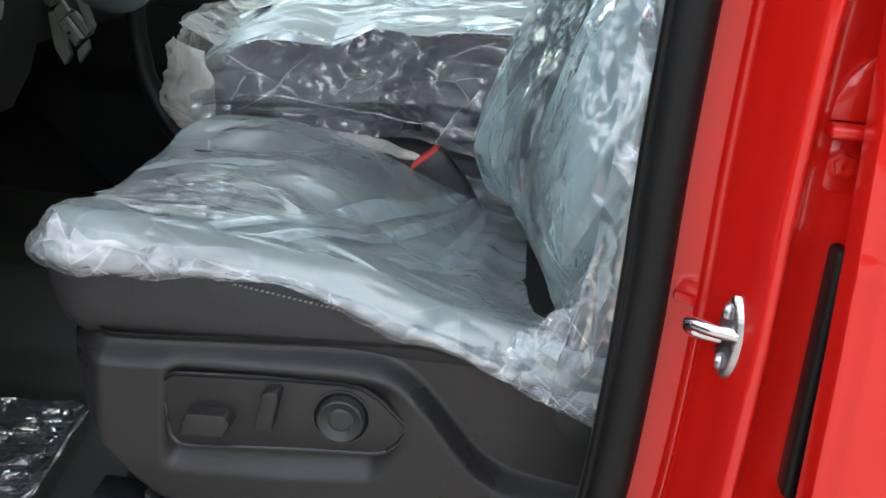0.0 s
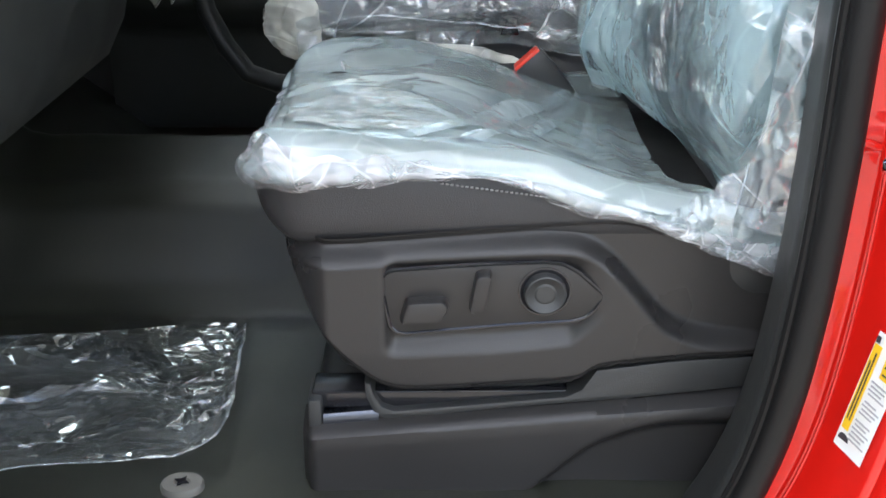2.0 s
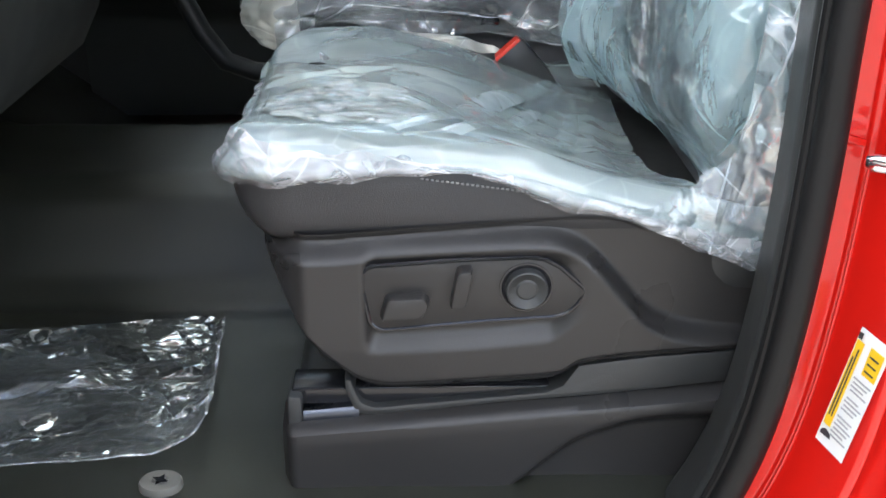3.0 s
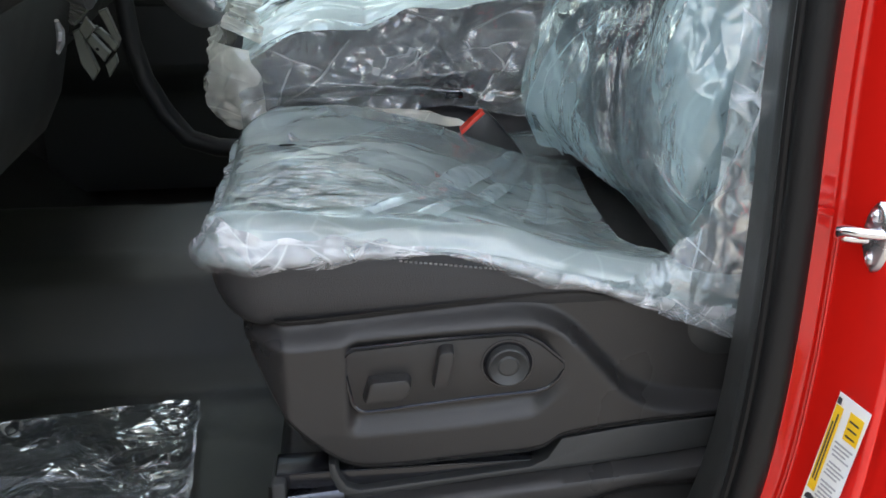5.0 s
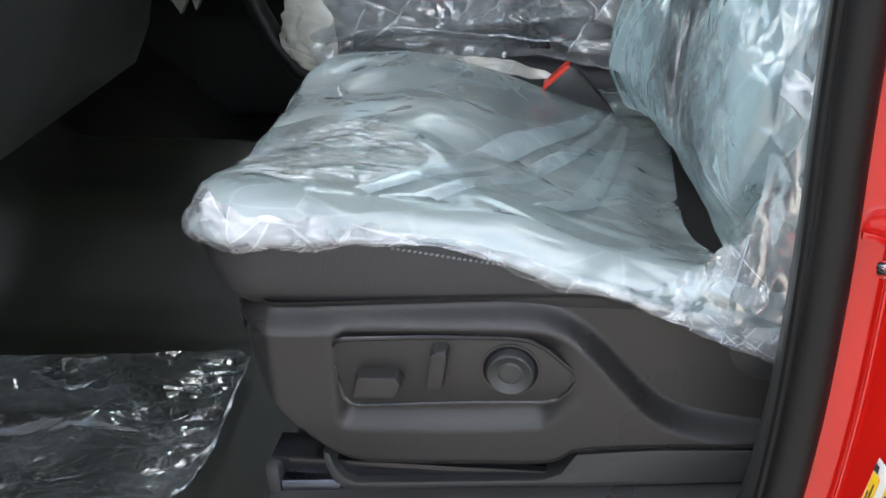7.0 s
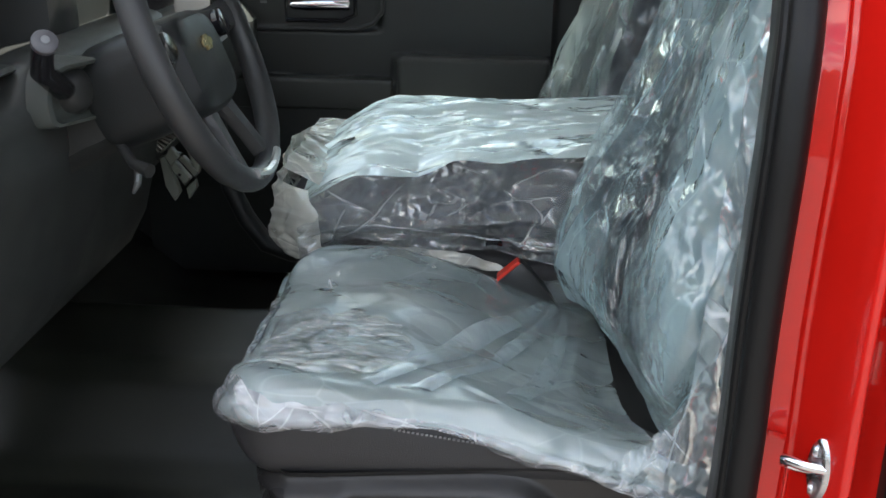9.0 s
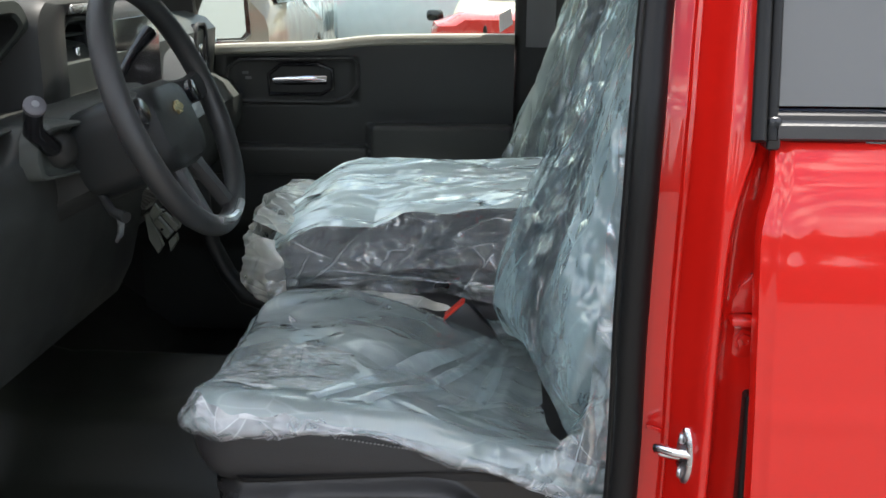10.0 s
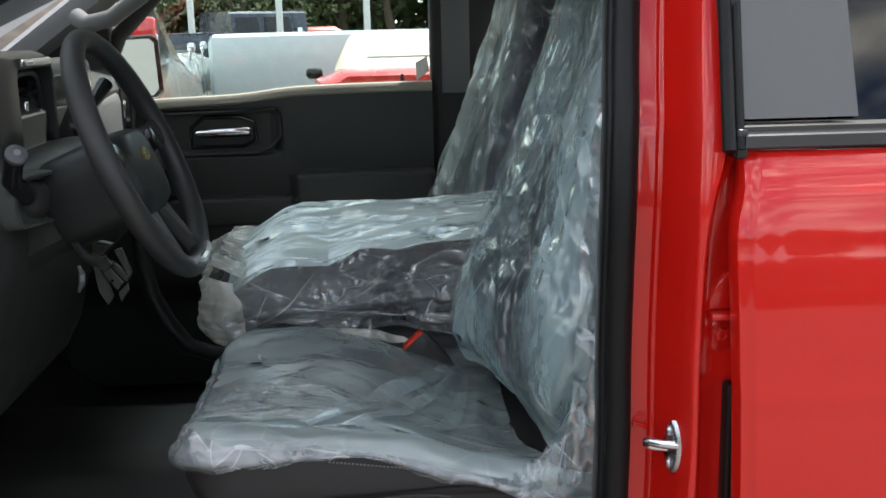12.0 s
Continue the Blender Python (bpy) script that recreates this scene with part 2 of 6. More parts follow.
# polythene: smooth and cloudy on the cushion, long upright facets on the backrests, large slanting ones on the drape
M_FILM = film_mat("polythene_milky", (0.27, 0.47), [(3.5, 0.18, (1, 1, 1)), (9, 0.14, (0.7, 1.3, 1)), (22, 0.08, (1, 1, 1))], None, [((0.75, 1, 0), 5, 0.10)], rough=0.20, color=(0.81, 0.965, 0.955), ior=1.95, gloss_cap=0.42, line=0.05, blotch=3)
M_FILM_PLEAT = film_mat("polythene_doubled", (0.26, 0.50), [(8, 0.12, (1, 1, 1)), (22, 0.10, (1, 1, 1))], None, rough=0.16, color=(0.82, 0.96, 0.98), ior=1.8, gloss_cap=0.4, line=0.05, blotch=5)
M_FILM_CRINKLE = film_mat("polythene_crinkle", (0.06, 0.34), [(12, 0.45, (0.5, 1.5, 1)), (28, 0.5, (0.5, 1.6, 1))], (62, 1.7, (0.28, 1, 1)), rough=0.07, color=(0.92, 1.0, 0.95), ior=2.6, gloss_cap=0.7, line=0.0, blotch=12)
M_FILM_HEM = film_mat("polythene_hem", (0.14, 0.42), [(6, 0.60, (1, 1, 1)), (17, 0.55, (1, 1, 1.3)), (40, 0.35, (1, 1, 1))], None, [((1, 0.5, 0.9), 13, 0.5), ((0.5, 0.2, 1), 19, 0.5), ((1, 0.4, -0.8), 16, 0.5), ((0.2, 0.1, 1), 42, 0.4)], rough=0.10, color=(0.96, 0.97, 1.0), ior=2.0, line=0.20, blotch=10)
# the blue-green tint puts reflected sky into this film's colour
M_FILM_BACK = film_mat("polythene_back", (0.03, 0.46), [(5, 0.55, (1, 1, 0.55)), (13, 0.60, (1, 1, 0.6)), (32, 0.45, (1, 1, 0.7))], (70, 0.15, (1, 1, 0.5)), [((1, 1, 0.25), 11, 0.40), ((1, 0.8, -0.6), 19, 0.40)], rough=0.09, color=(0.68, 0.93, 0.97), ior=2.0, gloss_cap=0.5, line=0.13, blotch=3.6, stretch=(1, 1, 0.6))
M_FILM_FAR = film_mat("polythene_far", (0.14, 0.50), [(5, 0.38, (1, 1, 0.4)), (12, 0.30, (1, 1, 0.6)), (28, 0.12, (1, 1, 0.8))], None, [((1, 1, 0.2), 12, 0.22)], rough=0.14, color=(0.80, 0.98, 0.92), ior=1.8, gloss_cap=0.4, line=0.10, blotch=6, stretch=(1, 1, 0.5))
M_FILM_FLAP = film_mat("polythene_flap", (0.02, 0.20), [(4, 0.32, (1, 1, 0.5)), (9, 0.24, (1, 1, 0.6)), (22, 0.10, (1, 1, 1))], None, [((1, 0.5, 0.4), 9, 0.24), ((0.6, 0, 1), 17, 0.2)], rough=0.11, color=(0.84, 0.94, 1.0), ior=1.75, gloss_cap=0.4, line=0.22, blotch=7, stretch=(1, 1, 0.5))
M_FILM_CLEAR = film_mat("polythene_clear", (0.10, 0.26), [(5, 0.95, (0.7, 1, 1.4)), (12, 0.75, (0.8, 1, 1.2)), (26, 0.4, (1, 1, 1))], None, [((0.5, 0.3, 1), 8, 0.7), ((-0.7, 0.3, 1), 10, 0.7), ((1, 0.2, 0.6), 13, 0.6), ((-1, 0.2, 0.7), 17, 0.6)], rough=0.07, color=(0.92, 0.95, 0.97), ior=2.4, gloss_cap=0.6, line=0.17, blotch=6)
# extra cloudiness here paints in the daylight that whitens the top
M_FILM_TOPLIT = film_mat("polythene_toplit", (0.72, 0.97), [(5, 0.30, (0.5, 1.4, 1)), (12, 0.26, (0.4, 1.6, 1)), (28, 0.14, (0.4, 1.5, 1))], None, [((0.15, 1, 0), 10, 0.36), ((-0.2, 1, 0), 18, 0.3)], rough=0.15, color=(0.83, 1.0, 0.98), ior=2.6, gloss_cap=0.7, line=0.0, through_share=0.1, stretch=(0.5, 1.4, 1))
M_FILM_BAG = film_mat("polythene_bag", (0.40, 0.75), [(6, 0.55, (1, 1, 1)), (14, 0.45, (1, 1, 1))], None, [((0.3, 0.3, 1), 10, 0.45), ((1, 0.5, 0.6), 14, 0.4)], rough=0.12, color=(1.0, 0.99, 0.88), ior=1.9, gloss_cap=0.4, line=0.22, blotch=9, through_share=0.4)
M_FILM_FLOOR = film_mat("polythene_floor", (0.06, 0.17), [(6, 0.40, (0.3, 1.4, 1)), (13, 0.40, (0.6, 1.2, 1)), (30, 0.30, (1, 1, 1))], None, [((0.2, 1, 0), 7, 0.3), ((-0.25, 1, 0), 10, 0.3), ((1, 0.5, 0), 8, 0.2)], rough=0.08, ior=2.0, gloss_cap=0.5, line=0.24, blotch=9)
M_LINER = mat("roof_lining", (0.50, 0.49, 0.46), rough=0.9, vary=0.05, grain=500, bump=0.3)
M_GLASS = glass_mat("window_glass", (0.92, 0.99, 0.965), 0.95)
M_TINT = glass_mat("tinted_glass", (0.10, 0.11, 0.12), 0.7)
M_ASPHALT = mat("asphalt", (0.132, 0.124, 0.114), rough=0.85, vary=0.3, scale=0.7, grain=90, bump=0.8)
M_WHITECAR = mat("white_paint", (0.54, 0.60, 0.61), rough=0.25, vary=0.03, bump=0.0, coat=0.6)
M_TANCAR = mat("tan_paint", (0.17, 0.130, 0.092), rough=0.4, metal=0.0, vary=0.05, bump=0.0, coat=0.8)
M_BRONZE = mat("dark_bronze_paint", (0.055, 0.040, 0.032), rough=0.3, vary=0.1, bump=0.0, coat=0.5)
M_REDCAR = mat("faded_red_paint", (0.48, 0.030, 0.022), rough=0.3, vary=0.06, bump=0.0, coat=0.8)
M_NAVYCAR = mat("navy_paint", (0.020, 0.026, 0.045), rough=0.25, vary=0.06, bump=0.0, coat=0.8)
M_CREAM = mat("cream_hardtop", (0.66, 0.60, 0.45), rough=0.4, vary=0.04, bump=0.0)
M_LAMP = mat("red_lens", (0.60, 0.020, 0.020), rough=0.15, vary=0.1, bump=0.0, coat=1.0)
M_POLE = mat("pole_paint", (0.70, 0.71, 0.70), rough=0.5, vary=0.06)
M_TYRE = mat("tyre", (0.02, 0.02, 0.02), rough=0.8, vary=0.2)
M_BARK = mat("bark", (0.11, 0.085, 0.06), rough=0.9, vary=0.3, scale=4, grain=30, bump=0.8)
M_LEAF = mat("leaf", (0.042, 0.070, 0.024), rough=0.6, vary=0.45, scale=0.8, bump=0.0, tint=(0.075, 0.10, 0.035))


# ---- mesh helpers ----
def finish(ob, bm, material, smooth=True, sharp=40):
    bmesh.ops.recalc_face_normals(bm, faces=bm.faces[:]) if len(bm.faces) < 60000 else None
    if smooth:
        for f in bm.faces:
            f.smooth = True
        lim = radians(sharp)
        for e in bm.edges:
            if len(e.link_faces) == 2 and e.calc_face_angle(0) > lim:
                e.smooth = False
    bm.to_mesh(ob.data)
    bm.free()
    ob.data.materials.append(material)


def part(name, bm, material, parent=None, label="", smooth=True, sharp=40):
    ob = new(name, bpy.data.meshes.new(name))
    finish(ob, bm, material, smooth, sharp)
    if parent is not None:
        ob.parent = parent
        ob.matrix_parent_inverse = Matrix.Translation(parent.location).inverted()
    if label:
        tagged(ob, label)
    return ob


def thing(name, label, category, group="", kind="", at=(0, 0, 0)):
    ob = tagged(new(name), label, category, group, kind)
    ob.location = at
    return ob


def box(bm, lo, hi, bevel=0.0, seg=3, m=None):
    c = [(a + b) / 2 for a, b in zip(lo, hi)]
    s = [abs(b - a) for a, b in zip(lo, hi)]
    r = bmesh.ops.create_cube(bm, size=1.0)
    vs = r["verts"]
    for v in vs:
        v.co = Vector((c[0] + v.co.x * s[0], c[1] + v.co.y * s[1], c[2] + v.co.z * s[2]))
    if bevel > 0:
        es = list({e for v in vs for e in v.link_edges})
        g = bmesh.ops.bevel(bm, geom=es, offset=min(bevel, 0.49 * min(s)), segments=seg, affect='EDGES', profile=0.5)
        vs = list({v for f in g["faces"] for v in f.verts} | {v for v in vs if v.is_valid})
    if m is not None:
        bmesh.ops.transform(bm, matrix=m, verts=[v for v in vs if v.is_valid])
    return vs


def boxed(lo, hi, bevel=0.0, seg=3, m=None):
    bm = bmesh.new()
    box(bm, lo, hi, bevel, seg, m)
    return bm


def loft(rings, closed=True, caps=True):
    """Skin over rings of points, each ring with the same count."""
    bm = bmesh.new()
    vv = [[bm.verts.new(p) for p in ring] for ring in rings]
    n = len(rings[0])
    for a, b in zip(vv, vv[1:]):
        for i in range(n if closed else n - 1):
            j = (i + 1) % n
            bm.faces.new((a[i], a[j], b[j], b[i]))
    if caps and closed:
        bm.faces.new(vv[0])
        bm.faces.new(vv[-1][::-1])
    return bm


def sheet(nu, nv, f, thick=0.0):
    """A surface over the unit square; f(u, v) gives its point."""
    bm = bmesh.new()
    vv = [[bm.verts.new(f(i / nu, j / nv)) for j in range(nv + 1)] for i in range(nu + 1)]
    for i in range(nu):
        for j in range(nv):
            bm.faces.new((vv[i][j], vv[i + 1][j], vv[i + 1][j + 1], vv[i][j + 1]))
    if thick:
        bmesh.ops.recalc_face_normals(bm, faces=bm.faces[:])
        bmesh.ops.solidify(bm, geom=bm.faces[:], thickness=thick)
    return bm


def tube(path, radius, n=12, closed=False, squash=None):
    """A round bar along a path; radius is a number or one for each point."""
    pts = [Vector(p) for p in path]
    rings = []
    up = Vector((0.13, 0.31, 0.94))
    k = len(pts)
    for i, p in enumerate(pts):
        if closed:
            t = (pts[(i + 1) % k] - pts[i - 1]).normalized()
        else:
            t = (pts[min(i + 1, k - 1)] - pts[max(i - 1, 0)]).normalized()
        a = t.cross(up).normalized() if abs(t.dot(up)) < 0.98 else t.cross(Vector((1, 0, 0))).normalized()
        b = a.cross(t).normalized()
        up = b
        r = radius[i] if isinstance(radius, (list, tuple)) else radius
        sx, sy = squash or (1, 1)
        rings.append([p + (a * math.cos(q) * sx + b * math.sin(q) * sy) * r for q in [2 * math.pi * j / n for j in range(n)]])
    if closed:
        rings.append(rings[0])
        bm = loft(rings, True, False)
        bmesh.ops.remove_doubles(bm, verts=bm.verts[:], dist=1e-6)
        return bm
    return loft(rings)


def disc(center, axis, profile, n=32):
    """A turned shape: profile is rows of (height along the axis, radius)."""
    ax = Vector(axis).normalized()
    a = ax.orthogonal().normalized()
    b = ax.cross(a)
    c = Vector(center)
    return loft([[c + ax * h + (a * math.cos(q) + b * math.sin(q)) * r for q in [2 * math.pi * j / n for j in range(n)]] for h, r in profile])


def extrude_poly(pts, d, bevel=0.0, seg=2):
    """A slab: the outline pts pushed along d, its rims rounded."""
    bm = bmesh.new()
    d = Vector(d)
    a = [bm.verts.new(Vector(p)) for p in pts]
    b = [bm.verts.new(Vector(p) + d) for p in pts]
    fa = bm.faces.new(a)
    fb = bm.faces.new(b[::-1])
    n = len(pts)
    for i in range(n):
        bm.faces.new((a[i], b[i], b[(i + 1) % n], a[(i + 1) % n]))
    bmesh.ops.recalc_face_normals(bm, faces=bm.faces[:])
    if bevel > 0:
        es = list({e for f in (fa, fb) for e in f.edges})
        bmesh.ops.bevel(bm, geom=es, offset=bevel, segments=seg, affect='EDGES', profile=0.5)
    return bm


def line(knots, t):
    """Straight interpolation in a table of (key, value)."""
    if t <= knots[0][0]:
        return knots[0][1]
    for (a, p), (b, q) in zip(knots, knots[1:]):
        if t <= b:
            return p + (q - p) * (t - a) / (b - a)
    return knots[-1][1]


def curve(knots, t):
    """Smooth interpolation in a table of (key, value)."""
    if t <= knots[0][0]:
        return knots[0][1]
    k = len(knots)
    for i in range(k - 1):
        a, p = knots[i]
        b, q = knots[i + 1]
        if t <= b:
            m0 = (q - knots[i - 1][1]) / (b - knots[i - 1][0]) if i > 0 else (q - p) / (b - a)
            m1 = (knots[i + 2][1] - p) / (knots[i + 2][0] - a) if i + 2 < k else (q - p) / (b - a)
            h = b - a
            s = (t - a) / h
            return (2 * s**3 - 3 * s**2 + 1) * p + (s**3 - 2 * s**2 + s) * h * m0 + (3 * s**2 - 2 * s**3) * q + (s**3 - s**2) * h * m1
    return knots[-1][1]


def step(a, b, x):
    t = min(1, max(0, (x - a) / (b - a)))
    return t * t * (3 - 2 * t)


def tri(x):
    """A folded wave between 0 and 1 with sharp crests and troughs."""
    x = x % 1.0
    return 1 - abs(2 * x - 1)


def facets(a, b, amp, freq, seed=0.0):
    """Relief of a crumpled sheet: flat facets that rise and sink from straight creases, at two sizes."""
    h = 0.0
    w = 0.3 * noise.noise(Vector((a * freq * 0.4, b * freq * 0.4, seed + 3.0)))
    for f, g, o in ((1.0, 1.0, 0.0), (2.2, 0.4, 9.0)):
        d = noise.voronoi(Vector((a * freq * f + w, b * freq * f - w, seed + o)))[0]
        n = noise.noise(Vector((a * freq * f * 0.5, b * freq * f * 0.5, seed + o + 5.0)))
        h += g * (d[1] - d[0]) * max(-1.0, min(1.0, 3 * n))
    return amp * h


# ---- the ground ----
def ground_height(x, y):
    return 0.015 * noise.noise(Vector((x * 0.12, y * 0.12, 0)))


bm = sheet(60, 60, lambda u, v: Vector((x := (u * 2 - 1) ** 3 * 400, y := (v * 2 - 1) ** 3 * 400, ground_height(x, y) - 0.02)))
tagged(part("ground", bm, M_ASPHALT), "grey asphalt of a dealership car park", "ground", kind="structure")


# ---- the truck: body shell ----
truck = thing("pickup_truck", "glossy red crew-cab pickup truck with its driver door open", "truck", at=(0, 0.7, 0))


def sweep_x(z):
    """How far the door opening's rear edge runs forward (down low) or back (up high)."""
    return curve([(0.35, -0.20), (0.50, -0.115), (0.62, -0.052), (0.72, -0.022), (0.85, -0.006), (1.0, 0.0), (1.15, 0.0), (1.36, 0.006), (1.5, 0.016), (1.8, 0.05)], z)


def lean_y(z):
    """The tumblehome of the cab's side above the belt."""
    return line([(0.3, 0.0), (1.30, 0.0), (1.40, 0.012), (1.85, 0.19)], z)


def ridge_gain(z):
    """How far the pillar's outer ridge runs on towards the rear door."""
    return curve([(0.3, 0.0), (1.24, 0.0), (1.30, 0.0035), (1.335, 0.0105), (1.36, 0.0165), (1.40, 0.018), (1.9, 0.018)], z)


def pillar_sheet(prof, z0, z1, nz=70, sw=1.0):
    """A skin that follows the door opening: prof is a run of (x, y) across it."""
    rows = []
    for k in range(nz + 1):
        z = z0 + (z1 - z0) * k / nz
        rows.append([Vector((x + sweep_x(z) * sw, y + lean_y(z), z)) for x, y in prof])
    return loft(rows, closed=False)


def rounded(prof, r=0.006, n=4):
    """Rounds the inner corners of a run of points."""
    out = [Vector((*prof[0], 0))]
    for a, b, c in zip(prof, prof[1:], prof[2:]):
        a, b, c = (Vector((*q, 0)) for q in (a, b, c))
        d0, d1 = (a - b), (c - b)
        k = min(r, d0.length * 0.45, d1.length * 0.45)
        p, q = b + d0.normalized() * k, b + d1.normalized() * k
        for i in range(n + 1):
            t = i / n
            out.append(p * (1 - t) ** 2 + b * 2 * t * (1 - t) + q * t * t)
    out.append(Vector((*prof[-1], 0)))
    return [(v.x, v.y) for v in out]


# red door-opening skin: seal flange, step, striker face, ridge, hinge recess
pillar_prof = rounded([(0.2485, -0.090), (0.2485, -0.104), (0.268, -0.1085), (0.2885, -0.1085), (0.2905, -0.113), (0.2965, -0.115),
                       (0.309, -0.160), (0.3185, -0.192), (0.327, -0.194), (0.333, -0.176), (0.352, -0.166), (0.46, -0.163)], 0.007)
rows = []
for k in range(97):
    z = 0.36 + 1.44 * k / 96
    rows.append([Vector((x + sweep_x(z) + ridge_gain(z) * step(0.3195, 0.3265, x) * (1 - step(0.345, 0.36, x)), y + lean_y(z), z)) for x, y in pillar_prof])
part("b_pillar", loft(rows, closed=False), M_RED, truck, "glossy red painted door pillar")

# raised weld seam across the flange
seam = [(0.2705, 1.031), (0.2885, 1.026), (0.2885, 1.019), (0.2705, 1.024)]
part("seam_patch", extrude_poly([(x, -0.1095, z) for x, z in seam], (0, -0.0028, 0), 0.0012), M_RED, truck)
part("seam_ridge", tube([(0.2925 + sweep_x(z), -0.1165, z) for z in [0.5 + 0.02 * i for i in range(26)]], 0.0016, 6), M_RED, truck)

# rubber seal round the opening, with its lip
seal_path = [(0.2475 + sweep_x(z), -0.126 + lean_y(z), z) for z in [0.33 + 0.03 * i for i in range(49)]]
part("door_seal", tube(seal_path, 0.0165, 16, squash=(1.0, 0.8)), M_RUBBER, truck, "black rubber door seal")
lip_path = [(0.2315 + sweep_x(z), -0.118 + lean_y(z), z) for z in [0.33 + 0.03 * i for i in range(49)]]
part("seal_lip", tube(lip_path, 0.0055, 8), M_RUBBER, truck)

# inner pillar trim behind the seal
trim_prof = rounded([(0.2385, -0.116), (0.2315, -0.110), (0.2280, -0.098), (0.240, -0.03), (0.280, 0.03), (0.42, 0.05)], 0.006)
part("pillar_trim", pillar_sheet(trim_prof, 0.40, 1.80), M_DARK, truck, "black plastic inner pillar trim")

# striker on its plate
striker = part("door_striker", loft([[Vector((0.3095, -0.161, 1.0165)) + Vector((-0.95, 0.31, 0)) * h + Vector((0.31, -0.95, 0)) * (math.cos(q) * 0.0135 * s)
                                      + Vector((0, 0, 1)) * (math.sin(q) * 0.0335 * s) * (1 - 0.18 * abs(math.cos(q)))
                                      for q in [2 * math.pi * j / 36 for j in range(36)]] for h, s in ((-0.004, 1), (0.0045, 1), (0.006, 0.93))]), M_STEEL, truck, "bright steel door striker plate")


def on_plate(a, b, h):
    return Vector((0.3095, -0.161, 1.0165)) + Vector((-0.95, 0.31, 0)) * h + Vector((0.31, -0.95, 0)) * a + Vector((0, 0, b))


loop_pts = [on_plate(0.007, 0.005, 0.0), on_plate(0.007, 0.005, 0.008), on_plate(0.0066, 0.005, 0.016), on_plate(0.005, 0.0052, 0.023), on_plate(0.001, 0.0050, 0.029), on_plate(-0.0035, 0.003, 0.0315),
             on_plate(-0.008, -0.001, 0.029), on_plate(-0.0105, -0.004, 0.023), on_plate(-0.011, -0.005, 0.016), on_plate(-0.011, -0.005, 0.008), on_plate(-0.011, -0.005, 0.0)]
part("striker_loop", tube(loop_pts, 0.0056, 12), M_CHROME, striker, "bright steel latch loop")
for dz in (0.0205, -0.0205):
    c = on_plate(-0.001, dz, 0.005)
    part("bolt", disc(c, (-0.95, 0.31, 0), [(0, 0.0072), (0.002, 0.0072), (0.0042, 0.0055), (0.0043, 0.003), (0.002, 0.0026)], 20), M_STEEL, striker)

# door hinge in the recess, and its bolt
hinge_out = [(0.340, 1.187), (0.342, 1.20), (0.349, 1.217), (0.360, 1.229), (0.378, 1.238), (0.40, 1.242), (0.40, 1.187)]
hinge = part("door_hinge", extrude_poly([(x, -0.164, z) for x, z in hinge_out], (0, -0.008, 0), 0.003), M_RED, truck, "red painted door hinge leaf")
part("hinge_lip", boxed((0.3395, -0.190, 1.178), (0.40, -0.163, 1.187), 0.003), M_RED, hinge)
part("hinge_pad", disc((0.3585, -0.1645, 1.157), (0, -1, 0), [(0, 0.021), (0.003, 0.0205), (0.004, 0.019)], 28), M_RED, hinge)
part("bolt", disc((0.3585, -0.1675, 1.157), (0, -1, 0), [(0, 0.0125), (0.003, 0.0125), (0.0032, 0.0085), (0.008, 0.008), (0.0085, 0.004), (0.006, 0.0035)], 6), M_RED, hinge)
part("bump_stop", boxed((0.362, -0.185, 0.90), (0.374, -0.160, 1.10), 0.005), M_RUBBER, truck, "black rubber edge seal")


# rear door: a curved red skin with hemmed edge, belt molding, glass
CREASE_Z = 1.098


def door_y(z):
    return curve([(0.35, -0.215), (0.60, -0.238), (0.90, -0.2505), (1.02, -0.2515), (1.12, -0.2470), (1.22, -0.2385), (1.32, -0.222), (1.355, -0.206), (1.371, -0.192)], z) \
        - 0.0016 * (step(CREASE_Z - 0.006, CREASE_Z, z) - step(CREASE_Z + 0.008, CREASE_Z + 0.020, z)) + 0.0012 * (step(1.268, 1.271, z) - step(1.276, 1.28, z))


def door_front(z):
    return curve([(0.35, 0.33), (0.7, 0.362), (1.0, 0.3585), (1.27, 0.352), (1.30, 0.3545), (1.33, 0.362), (1.36, 0.3655), (1.371, 0.3665)], z)


rings = []
for k in range(111):
    z = 0.36 + (1.371 - 0.36) * k / 110
    x0, y0 = door_front(z), door_y(z)
    run = [(x0 + 0.016, y0 + 0.05), (x0 + 0.004, y0 + 0.045), (x0 + 0.0005, y0 + 0.012), (x0 + 0.0015, y0 + 0.006), (x0 + 0.006, y0 + 0.0042), (x0 + 0.0115, y0 + 0.0040), (x0 + 0.0145, y0 + 0.001), (x0 + 0.019, y0)]
    run += [(x0 + 0.019 + (1.25 - x0) * i / 22, y0 - 0.004 * math.sin(math.pi * i / 22)) for i in range(1, 23)]
    rings.append([Vector((x, y, z)) for x, y in run])
rear_door = part("rear_door", loft(rings, closed=False), M_RED, truck, "closed glossy red rear door", sharp=50)


def win_y(z):
    return -0.186 + (z - 1.40) * 0.36


